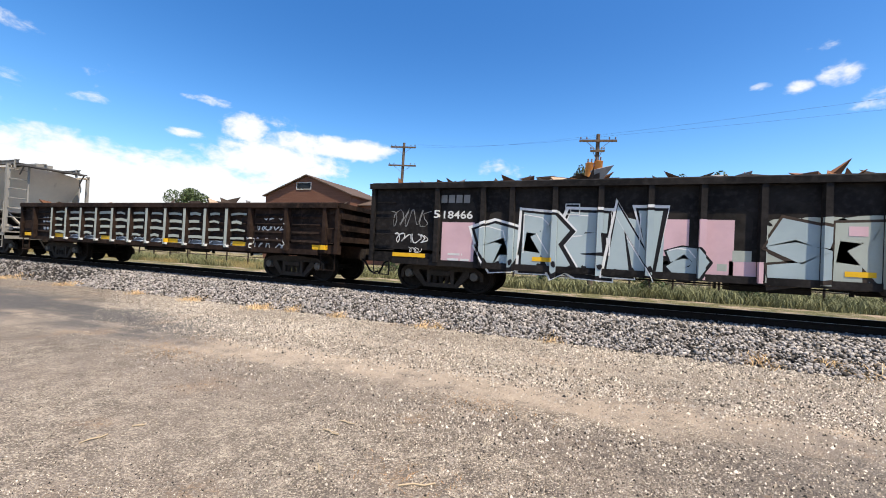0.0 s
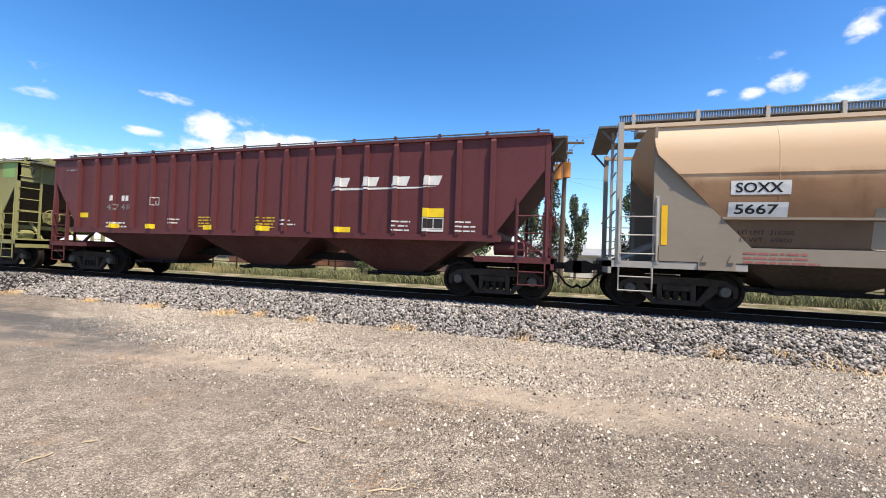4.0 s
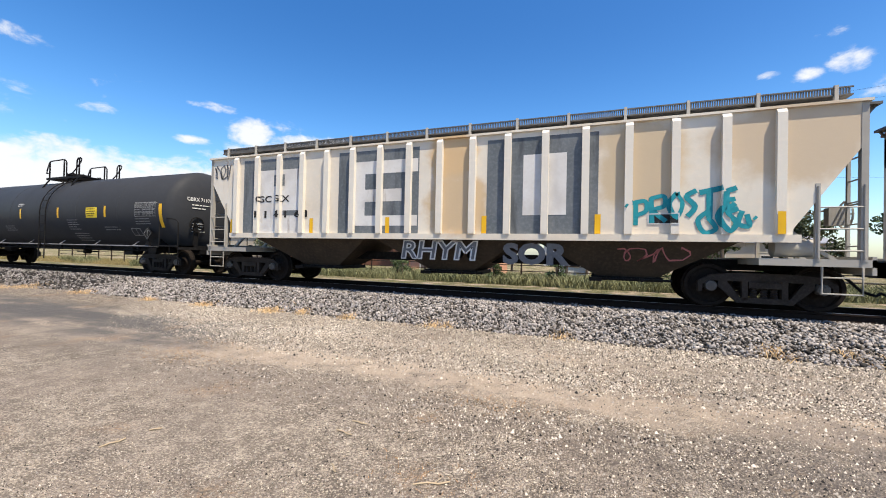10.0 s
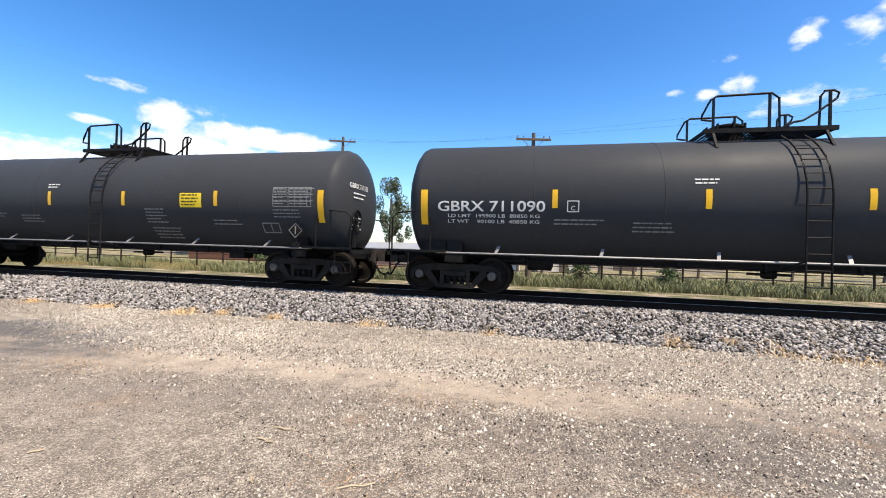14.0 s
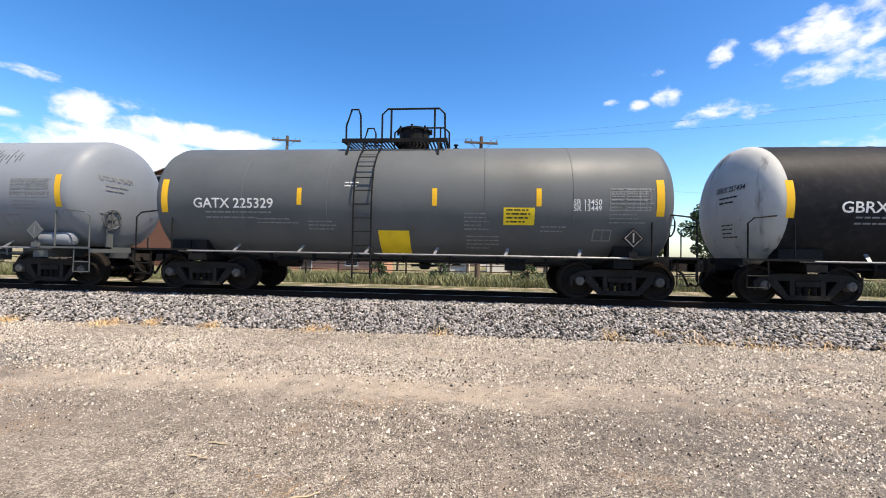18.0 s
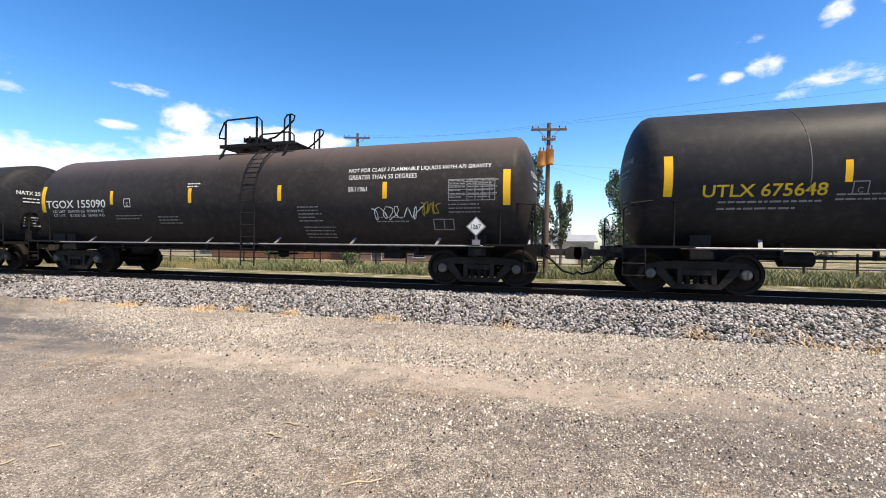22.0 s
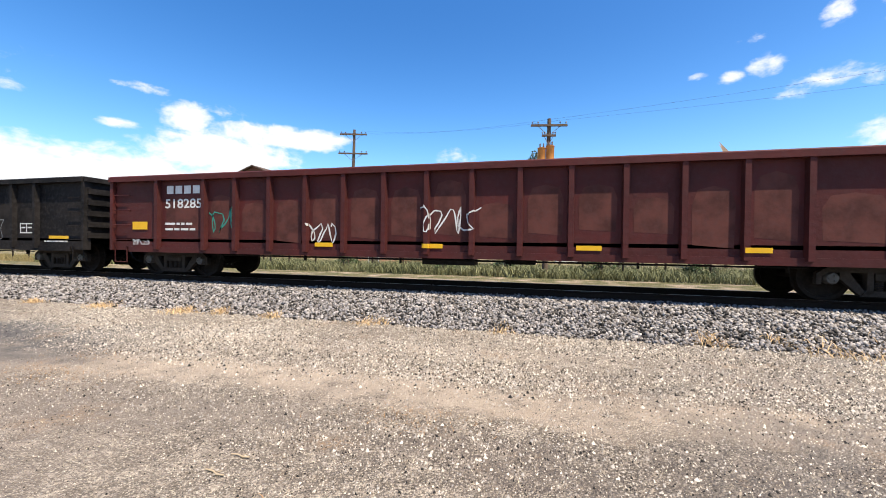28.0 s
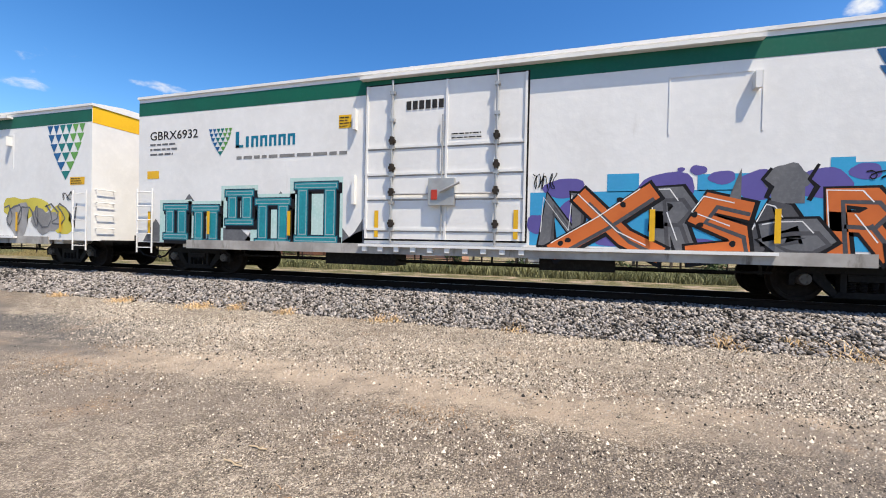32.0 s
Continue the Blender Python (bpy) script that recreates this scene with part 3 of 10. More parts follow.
def build_stones():
    rg = np.random.default_rng(5)
    n = 88000
    # the near slope and crown, closest stretch the densest
    x = np.where(rg.random(n) < 0.74, rg.uniform(-16, 13, n), rg.uniform(-48, 26, n))
    y = rg.uniform(TOE + 0.02, TRACK_Y - 0.55, n) - np.abs(rg.normal(0, 0.10, n))
    z = np.array([bank_height(b) for b in y]) + rg.uniform(-0.01, 0.035, n)
    keep = ~((np.abs(y - (TRACK_Y - 0.75)) < 0.10))
    s = np.exp(rg.normal(-3.86, 0.32, n)).clip(0.011, 0.042)
    scatter("ballast_stones", np.stack([x, y, z], 1)[keep], s[keep], stone_material("ballast_stone", (0.010, 0.009, 0.0085), (0.40, 0.365, 0.34)), "loose bed of broken grey and pinkish stone under the rails", "ballast", 6, flat=0.8, tilt=0.55)
    # pebbles of the lot: coarse strips and finer dust
    n = 400000
    far_part = rg.random(n) < 0.40
    y = np.where(far_part, rg.uniform(4.4, 7.75, n), 1.2 + 6.3 * rg.random(n) ** 1.3)
    x = rg.uniform(-1, 1, n) * (2.2 + y * 1.2) - 0.26 * y
    thick = np.array([smooth_random(a * 0.5, b * 1.1, 3) for a, b in zip(x[::8], y[::8])]).repeat(8)[:n]
    rut = np.exp(-((y - 4.55 - 0.035 * x) / 0.38) ** 2)
    trodden = 1 / (1 + np.exp((y - 1.5 + 0.5 * x) * 3.0))
    keep = rg.random(n) < (0.62 + 0.5 * thick) * (1 - 0.8 * rut) * (1 - 0.42 * trodden)
    s = np.exp(rg.normal(-5.24, 0.42, n)).clip(0.003, 0.014) * (1 + 0.30 * np.exp(-((y - 3.6) / 0.6) ** 2)) * (1 - 0.3 * trodden) * np.where(far_part, 1.6, 1)
    pebbles("gravel", np.stack([x, y, np.zeros(n)], 1)[keep], s[keep], stone_material("gravel_stone", (0.009, 0.008, 0.007), (0.60, 0.53, 0.44)), "scattered small grey, tan and white pebbles on dusty ground", "gravel", 9)


def blades(name, roots, heights, lean, width, material, label, category, seed):
    """Grass as one mesh of bent blades."""
    rg = np.random.default_rng(seed)
    n = len(roots)
    a = rg.uniform(0, math.tau, n)
    side = np.stack([np.cos(a), np.sin(a), np.zeros(n)], 1) * (np.asarray(width) * np.asarray(heights))[:, None]
    b = rg.uniform(0, math.tau, n)
    tip = np.stack([np.cos(b), np.sin(b), np.zeros(n)], 1) * (np.asarray(heights) * rg.uniform(0.1, 1, n) * lean)[:, None]
    up = np.stack([np.zeros(n), np.zeros(n), np.asarray(heights)], 1)
    r = np.asarray(roots)
    v = np.stack([r - side, r + side, r + tip * 0.35 + up * 0.6 + side * 0.6, r + tip * 0.35 + up * 0.6 - side * 0.6, r + tip + up], 1)
    me = bpy.data.meshes.new(name)
    me.vertices.add(n * 5), me.loops.add(n * 7), me.polygons.add(n * 2)
    me.vertices.foreach_set("co", v.ravel())
    me.loops.foreach_set("vertex_index", (np.array([0, 1, 2, 3, 3, 2, 4])[None] + 5 * np.arange(n)[:, None]).ravel())
    st = np.stack([7 * np.arange(n), 7 * np.arange(n) + 4], 1).ravel()
    me.polygons.foreach_set("loop_start", st)
    me.polygons.foreach_set("loop_total", np.tile([4, 3], n))
    me.update(calc_edges=True)
    me.materials.append(material)
    return tagged(new(name, me), label, category, kind="stuff")


def build_grass():
    rg = np.random.default_rng(11)
    straw = paint("dry_straw", (0.68, 0.48, 0.26), (0.54, 0.35, 0.17), rough=0.8, bump=0, rand=0.35)
    pale_straw = paint("bleached_straw", (0.72, 0.64, 0.47), (0.55, 0.46, 0.32), rough=0.8, bump=0, rand=0.3)
    rust_straw = paint("rusty_straw", (0.46, 0.26, 0.11), (0.34, 0.19, 0.085), rough=0.85, bump=0, rand=0.4)
    twig = paint("dry_twig", (0.50, 0.40, 0.27), (0.33, 0.25, 0.16), rough=0.85)
    weed = paint("green_weed", (0.165, 0.180, 0.085), (0.29, 0.275, 0.145), rough=0.7, bump=0, big=0.4, rand=0.4)
    sage = paint("yellow_grass", (0.34, 0.27, 0.12), (0.20, 0.19, 0.08), rough=0.8, bump=0, big=0.4, rand=0.35)
    # tufts along the foot of the bank
    for x, y, r, n in ((-12.1, 7.6, 0.3, 90), (-9.9, 7.65, 0.42, 170), (-7.6, 7.7, 0.50, 230), (-6.7, 7.85, 0.30, 120), (-5.4, 7.75, 0.32, 100), (-3.2, 7.75, 0.35, 110), (-2.9, 7.9, 0.2, 40), (-0.6, 7.8, 0.30, 70),
                       (2.7, 7.95, 0.36, 150), (3.7, 8.1, 0.30, 90), (4.3, 7.9, 0.6, 120), (5.2, 7.7, 0.7, 150), (6.4, 7.8, 0.6, 120), (7.6, 7.8, 0.5, 100), (-15.5, 7.7, 0.6, 150), (-19, 7.7, 0.9, 200)):
        n *= 2
        p = np.stack([x + rg.normal(0, r * 0.6, n), y - 0.14 + rg.normal(0, r * 0.38, n), np.full(n, 0.0)], 1)
        p[:, 2] = [bank_height(b) - 0.01 for b in p[:, 1]]
        blades("dry_grass_tuft", p, rg.uniform(0.03, 0.16, n) * np.exp(-((p[:, 0] - x) / r) ** 2), 2.0, 0.06, straw, "low tuft of bleached straw-yellow grass at the ballast's foot", "grass", int(abs(x * 10)))
    # flat straw trodden into the lot
    for x, y, r, n in ((-0.95, 3.9, 0.34, 420), (-5.5, 3.8, 0.5, 520), (-5.6, 4.6, 0.4, 260), (-1.0, 2.4, 0.35, 160)):
        p = np.stack([x + rg.normal(0, r, n), y + rg.normal(0, r * 0.4, n), np.full(n, 0.002)], 1)
        blades("trodden_straw", p, rg.uniform(0.008, 0.028, n), 3.5, 0.09, rust_straw, "patch of rusty straw trodden flat into the gravel", "straw", int(abs(x * 10)) + 70)
    for k, (x, y, turn, size) in enumerate(((-1.0, 2.33, 24, 0.25), (-1.98, 2.72, -15, 0.18), (-1.97, 2.94, -8, 0.16), (-3.5, 1.83, 74, 0.17), (-3.45, 2.12, 40, 0.09), (-1.72, 2.23, -48, 0.12))):
        tw = part("twig", k, twig, None, lambda q: (q.rod([(-size / 2, 0, 0), (-size * 0.1, size * 0.06, 0.004), (size * 0.2, 0.0, 0.002), (size / 2, size * 0.08, 0.006)], 0.006, 6), q.rod([(size * 0.1, 0.01, 0.003), (size * 0.25, size * 0.2, 0.012)], 0.003, 5)), pose(x, y, 0.008, 0, 0, turn))
        tagged(tw, "dry broken twig lying on the gravel", "twig", "twigs on the lot")
    # thin straw lying about the lot
    n = 9000
    y = 1.4 + 6.0 * rg.random(n)
    x = rg.uniform(-1, 1, n) * (3 + y) - 0.3 * y
    blades("loose_straw", np.stack([x, y, np.full(n, 0.003)], 1), rg.uniform(0.003, 0.010, n), 5.5, 0.22, pale_straw, "loose bits of straw lying on the gravel", "straw", 3)
    # growth beyond the line
    n = 90000
    x, y = rg.uniform(-75, 48, n), 23.6 + 9 * rg.random(n) ** 1.5
    h = rg.uniform(0.15, 0.55, n) * (0.65 + 0.6 * np.array([0.5 + 0.5 * smooth_random(a * 0.25, b * 0.4, 2) for a, b in zip(x, y)]))
    green = np.array([smooth_random(a * 0.12, b * 0.3, 8) + 0.012 * a for a, b in zip(x, y)]) > -0.40
    z = np.full(n, -0.26)
    blades("tall_weeds", np.stack([x, y, z], 1)[green], h[green] * 1.3, 1.2, 0.05, weed, "belt of knee-high green weeds beyond the tracks", "weeds", 21)
    blades("dry_grass", np.stack([x, y, z], 1)[~green], h[~green] * 0.75, 0.8, 0.03, sage, "belt of yellowing dry grass beyond the tracks", "grass", 22)


def build_track():
    steel = paint("rail_steel", (0.020, 0.015, 0.013), (0.034, 0.024, 0.019), rough=0.8, fine=30)
    shine = paint("rail_head", (0.20, 0.18, 0.165), (0.13, 0.11, 0.10), rough=0.38, metal=0.9, fine=60)
    tie = paint("sleeper_wood", (0.085, 0.068, 0.055), (0.16, 0.13, 0.11), rough=0.9, fine=25, stretch=(1, 0.15, 1), bump=0.5)
    iron = paint("plate_iron", (0.10, 0.065, 0.045), rough=0.7, metal=0.5)
    for s, nm in ((-1, "rail_near"), (1, "rail_far")):
        y = TRACK_Y + s * 0.7525
        prof = [(-0.07, -0.18), (0.07, -0.18), (0.07, -0.168), (0.012, -0.15), (0.010, -0.05), (0.036, -0.036), (0.036, -0.006), (0.028, 0), (-0.028, 0), (-0.036, -0.006), (-0.036, -0.036), (-0.010, -0.05), (-0.012, -0.15), (-0.07, -0.168)]
        rail = tagged(part(nm, 0, steel, None, lambda q: q.run([(y + a, RAIL_Z + b) for a, b in prof], -400, 300)), "rusty steel rail with a worn bright head, spiked to the sleepers", "rail", "rails of the line", "structure")
        part("rail_head", nm, shine, rail, lambda q: q.box(-400, 300, y - 0.025, y + 0.025, RAIL_Z - 0.002, RAIL_Z + 0.001))
    bed = new("sleepers")
    tagged(bed, "dark timber sleepers half sunk in the ballast", "sleepers", kind="structure")
    far = Shape()
    i = 0
    x = -120.0
    while x < 80:
        if -26 < x < 18:
            o = part("sleeper", 0, tie, bed, lambda q: q.box(-0.115, 0.115, -1.3, 1.3, -0.36, -0.183), pose(x, TRACK_Y, RAIL_Z + 0.004 * math.sin(i), 0, 0, 0.6 * math.sin(i * 2.3)))
            for s in (-1, 1):
                part("tie_plate", 0, iron, o, lambda q: (q.box(-0.1, 0.1, -0.17, 0.17, -0.183, -0.1805), q.box(-0.075, -0.045, 0.075, 0.10, -0.183, -0.15), q.box(0.045, 0.075, -0.10, -0.075, -0.183, -0.15)), pose(0, s * 0.7525, 0))
        else:
            far.box(x - 0.115, x + 0.115, TRACK_Y - 1.3, TRACK_Y + 1.3, RAIL_Z - 0.36, RAIL_Z - 0.183)
        x += 0.52
        i += 1
    o = new("sleepers_far", far.mesh("sleepers_far", tie))
    tagged(o, "further timber sleepers along the line", "sleepers", kind="stuff")


# ---- beyond the line ----
WOOD = paint("pole_wood", (0.115, 0.080, 0.055), (0.20, 0.15, 0.11), rough=0.9, big=2, fine=20, stretch=(3, 3, 0.25), bump=0.4)
DARK_STEEL = paint("dark_pipe", (0.035, 0.028, 0.024), (0.08, 0.055, 0.04), rough=0.7, metal=0.3)
GREY_STEEL = paint("galvanised", (0.35, 0.36, 0.37), (0.24, 0.24, 0.24), rough=0.5, metal=0.6)


def utility_pole(x, y, top, arms, cans, lean, label):
    p = tagged(new("utility_pole"), label, "utility pole", "poles of the power line")
    p.matrix_basis = pose(x, y, -0.25, 0, lean, 0)
    part("pole", top, WOOD, p, lambda q: q.lathe([(0, 0.17), (top * 0.5, 0.145), (top + 0.25, 0.105)], 12, "z"))
    glass = MATS["insulator"]
    for k, (z, w, turn) in enumerate(arms):
        a = part("crossarm", (w,), WOOD, p, lambda q: q.box(-w / 2, w / 2, -0.055, 0.055, -0.06, 0.06), pose(0, -0.15, z, 0, 0, turn))
        part("brace", (w,), GREY_STEEL, a, lambda q: (q.beam((-w * 0.3, 0.03, -0.05), (0, 0.03, -0.6), 0.03), q.beam((w * 0.3, 0.03, -0.05), (0, 0.03, -0.6), 0.03)))
        for u in (-0.46, -0.3, 0.3, 0.46):
            part("insulator", 0, glass, a, lambda q: q.lathe([(0, 0.012), (0.06, 0.014), (0.07, 0.045), (0.10, 0.03), (0.11, 0.05), (0.15, 0.035), (0.16, 0.012)], 10, "z"), pose(u * w, 0, 0.06))
    for cx, cz in cans:
        c = part("transformer", 0, MATS["rust_can"], p, lambda q: q.lathe([(-0.45, 0.20), (-0.43, 0.235), (0.38, 0.235), (0.40, 0.25), (0.44, 0.25), (0.47, 0.16)], 16, "z"), pose(cx, -0.30, cz), "orange rusted can")
        part("bushing", 0, glass, c, lambda q: [q.lathe([(0.44, 0.03), (0.52, 0.05), (0.58, 0.035), (0.66, 0.05), (0.72, 0.015)], 9, "z", (u, 0, 0)) for u in (-0.1, 0.1)])
        part("bracket", 0, GREY_STEEL, c, lambda q: q.box(-0.05, 0.05, 0.2, 0.36, -0.1, 0.1))
    return p


def wire(a, b, sag, r=0.004):
    pts = []
    for i in range(15):
        u = i / 14
        p = Vector(a).lerp(Vector(b), u)
        p.z -= sag * 4 * u * (1 - u)
        pts.append(p)
    return tagged(part("overhead_wire", (tuple(a), tuple(b)), DARK_STEEL, None, lambda q: q.rod(pts, r, 5)), "thin sagging overhead power wire", "wire", "wires between the poles")


def tree(x, y, height, spread, seed, material, label, trunk_r=0.14, count=1500, leaf=0.11, low=0.15):
    """Tapered trunk, limbs and a loose crown of many small leaves in uneven clumps."""
    rg = random.Random(seed)
    t = tagged(new("tree"), label, "tree", "trees beyond the line")
    t.matrix_basis = pose(x, y, -0.3)
    q = Shape()
    ends = []
    q.rod([(0, 0, 0), (0.05 * spread, 0, height * 0.25), (0.02, 0.04, height * 0.5), (0, 0, height * 0.8)], trunk_r, 8)
    for i in range(11):
        a, z0 = rg.uniform(0, math.tau), height * rg.uniform(low, 0.6)
        r, z1 = spread * rg.uniform(0.45, 1.0), min(height * 0.98, z0 + height * rg.uniform(0.12, 0.45))
        r *= 1.15 - 0.6 * (z1 / height)
        e = Vector((r * math.cos(a), r * math.sin(a), z1))
        q.rod([(0, 0, z0), (e.x * 0.5, e.y * 0.5, (z0 + z1) / 2 + 0.15), tuple(e)], trunk_r * 0.32, 5)
        ends.append(e)
        ends.append(Vector((e.x * 0.55, e.y * 0.55, (z0 + z1) / 2 + 0.3)))
    ends += [Vector((rg.uniform(-0.3, 0.3) * spread, rg.uniform(-0.3, 0.3) * spread, height * rg.uniform(0.75, 0.98))) for _ in range(5)]
    me = q.mesh("trunk", MATS["bark"])
    o = new("trunk", me)
    o.parent = t
    g = np.random.default_rng(seed)
    c = np.array([tuple(e) for e in ends])
    k = g.integers(0, len(c), count)
    ball = g.normal(0, 1, (count, 3))
    ball *= np.minimum(1.0, 1.5 / np.linalg.norm(ball, axis=1))[:, None]
    p = c[k] + ball * np.array([0.15, 0.15, 0.075 * height / max(spread, 0.1)]) * spread * g.uniform(0.6, 1.15, (len(c),))[k][:, None]
    p[:, 2] = np.maximum(p[:, 2], 0.15)
    u = g.normal(size=(count, 3))
    u /= np.linalg.norm(u, axis=1)[:, None]
    w = np.cross(u, g.normal(size=(count, 3)))
    w /= np.linalg.norm(w, axis=1)[:, None]
    s = (leaf * g.uniform(0.6, 1.4, count))[:, None]
    v = np.stack([p - u * s, p + w * s * 0.55, p + u * s, p - w * s * 0.55], 1)
    me = bpy.data.meshes.new("crown")
    me.vertices.add(count * 4), me.loops.add(count * 4), me.polygons.add(count)
    me.vertices.foreach_set("co", v.ravel())
    me.loops.foreach_set("vertex_index", np.arange(count * 4))
    me.polygons.foreach_set("loop_start", np.arange(0, count * 4, 4))
    me.polygons.foreach_set("loop_total", np.full(count, 4))
    me.update(calc_edges=True)
    me.materials.append(material)
    o = new("crown", me)
    o.parent = t
    return t


def building(name, x0, x1, y0, y1, eave, ridge, wall, roof, label, openings=(), ridge_along="x"):
    b = tagged(new(name), label, "building", "buildings beyond the line")
    b.matrix_basis = pose((x0 + x1) / 2, (y0 + y1) / 2, -0.3)
    hx, hy = (x1 - x0) / 2, (y1 - y0) / 2
    if ridge_along == "x":
        body = lambda q: q.run([(-hy, 0), (hy, 0), (hy, eave), (0, ridge), (-hy, eave)], -hx, hx)
        lid = lambda q: [q.run([(s * (hy + 0.35), eave - 0.12), (0, ridge + 0.06), (0, ridge + 0.20), (s * (hy + 0.35), eave + 0.02)], -hx - 0.35, hx + 0.35) for s in (-1, 1)]
    else:
        body = lambda q: q.slab([(-hx, 0), (hx, 0), (hx, eave), (0, ridge), (-hx, eave)], -hy, hy)
        lid = lambda q: [q.slab([(s * (hx + 0.35), eave - 0.12), (0, ridge + 0.06), (0, ridge + 0.20), (s * (hx + 0.35), eave + 0.02)], -hy - 0.35, hy + 0.35) for s in (-1, 1)]
    part("wall", name + str(x0), wall, b, body)
    part("roof", name + str(x0), roof, b, lid)
    for kind, u, z, w, h in openings:
        o = part(kind, (w, h), MATS["window_glass"] if kind == "window" else MATS["door_paint"], b, lambda q: q.box(-w / 2, w / 2, -0.02, 0.02, 0, h), pose(u, -hy - 0.022, z))
        part("frame", (w, h), MATS["white_trim"], o, lambda q: (q.box(-w / 2 - 0.1, -w / 2, -0.05, 0.02, -0.1, h + 0.1), q.box(w / 2, w / 2 + 0.1, -0.05, 0.02, -0.1, h + 0.1), q.box(-w / 2, w / 2, -0.05, 0.02, h, h + 0.1), q.box(-w / 2, w / 2, -0.06, 0.02, -0.1, 0)))
    return b


MATS = {
    "insulator": paint("insulator_glaze", (0.16, 0.11, 0.09), rough=0.25, bump=0),
    "rust_can": paint("rusted_can", (0.62, 0.27, 0.07), (0.36, 0.13, 0.04), rough=0.6, metal=0.1, big=3),
    "bark": paint("bark", (0.13, 0.10, 0.075), (0.22, 0.18, 0.14), rough=0.95, fine=30, bump=0.5),
    "window_glass": paint("window_glass", (0.03, 0.035, 0.04), rough=0.08, bump=0),
    "door_paint": paint("door_paint", (0.16, 0.13, 0.11), rough=0.6),
    "white_trim": paint("white_trim", (0.62, 0.60, 0.56), rough=0.6),
}


def build_beyond():
    leaf_a = paint("olive_leaf", (0.095, 0.115, 0.060), (0.165, 0.18, 0.105), rough=0.6, bump=0, big=0.8, rand=0.45)
    leaf_b = paint("cottonwood_leaf", (0.075, 0.110, 0.045), (0.14, 0.18, 0.085), rough=0.55, bump=0, big=0.8, rand=0.45)
    utility_pole(0.07, 24.8, 9.13, ((8.95, 2.1, 8), (8.35, 0.8, 8)), ((-0.38, 7.15), (0.1, 7.25)), 0.8, "weathered wooden power pole with two rusty orange transformer cans")
    utility_pole(-15.8, 30.8, 11.17, ((11.0, 2.25, 12), (9.4, 2.45, 12)), (), 1.0, "weathered wooden power pole with two crossarms")
    for a in (-0.46, 0.46):
        wire((-15.8 + a * 2.2, 30.6, 10.95), (0.07 + a * 2.1, 24.6, 8.95), 0.35)
        wire((0.07 + a * 2.1, 24.6, 8.95), (40, 17 + 5 * a, 10.5), 0.5)
    wire((0.1, 24.6, 6.5), (16, 33, 4.6), 0.4)
    wire((0.1, 24.6, 6.6), (22, 30, 6.4), 0.3)
    wire((0.0, 24.6, 6.5), (-16, 36, 5.6), 0.4)
    # trees in the gaps between the cars
    for x, y, h, s, sd, mt, c, lf in ((-13.7, 38, 9.0, 2.3, 1, leaf_a, 7000, 0.10), (-2.7, 38, 8.0, 1.5, 2, leaf_a, 5200, 0.10), (-0.9, 38, 9.8, 1.7, 3, leaf_a, 6500, 0.10), (1.4, 39, 8.0, 1.4, 4, leaf_a, 5000, 0.10), (6.4, 38, 8.6, 2.0, 15, leaf_b, 6500, 0.10), (9.3, 38, 9.2, 2.3, 16, leaf_b, 7500, 0.10), (-9, 44, 7.4, 2.6, 5, leaf_b, 5200, 0.14),
                                     (-53.5, 40, 9.6, 4.6, 7, leaf_b, 14000, 0.14), (-23, 46, 7.6, 3, 8, leaf_a, 5200, 0.15), (9.5, 44, 7.0, 3.0, 9, leaf_b, 5400, 0.14), (16, 42, 6.5, 3.0, 10, leaf_a, 5200, 0.14),
                                     (26, 46, 8, 3.6, 11, leaf_b, 5300, 0.16), (-46, 52, 8, 3.5, 12, leaf_b, 5200, 0.16), (-60, 60, 8, 4, 13, leaf_a, 5000, 0.18), (38, 52, 8, 4, 14, leaf_a, 5000, 0.18)):
        tree(x, y, h, s, sd, mt, "leafy roadside tree with a ragged open crown" if mt == leaf_b else "grey-green willow-like tree with an open crown", 0.13, c, lf)
    # low bushes near the fence
    for x, y, h, s, sd in ((-6.2, 24.5, 1.5, 0.9, 31), (-2.4, 25.5, 1.9, 1.0, 32), (3.2, 24.8, 1.6, 1.0, 33), (-13.5, 26, 1.6, 1.1, 34), (8.2, 25.4, 1.3, 0.9, 35), (-20, 26, 1.5, 1.2, 36)):
        o = tree(x, y, h, s, sd, leaf_b, "low green bush by the pipe fence", 0.04, 900, 0.07, 0.05)
        o.name = "bush"
        o["category"], o["group"] = "bush", "bushes by the fence"
    # pipe fence
    fence = tagged(new("pipe_fence"), "dark stock fence of steel posts and pipe rails", "fence")
    for i in range(46):
        part("post", 0, DARK_STEEL, fence, lambda q: q.rod([(0, 0, -0.3), (0, 0, 1.45)], 0.06, 7), pose(-60 + i * 2.4, 27.0 + 0.3 * math.sin(i * 0.5), -0.05))
    for z in (0.55, 0.95, 1.35):
        part("rail", z, DARK_STEEL, fence, lambda q: q.rod([(-60 + i * 2.4, 27.0 + 0.3 * math.sin(i * 0.5), z - 0.05) for i in range(46)], 0.032, 6))
    # buildings
    brown = paint("brown_boarding", (0.16, 0.075, 0.05), (0.21, 0.11, 0.075), rough=0.8, stretch=(1, 1, 8))
    salmon = paint("salmon_stucco", (0.62, 0.33, 0.21), (0.50, 0.27, 0.18), rough=0.9)
    white = paint("white_stucco", (0.72, 0.70, 0.66), (0.58, 0.55, 0.5), rough=0.9)
    tan = paint("tan_metal", (0.48, 0.42, 0.34), (0.40, 0.34, 0.27), rough=0.7)
    shingle = paint("brown_shingle", (0.10, 0.07, 0.055), (0.15, 0.11, 0.09), rough=0.9, fine=9)
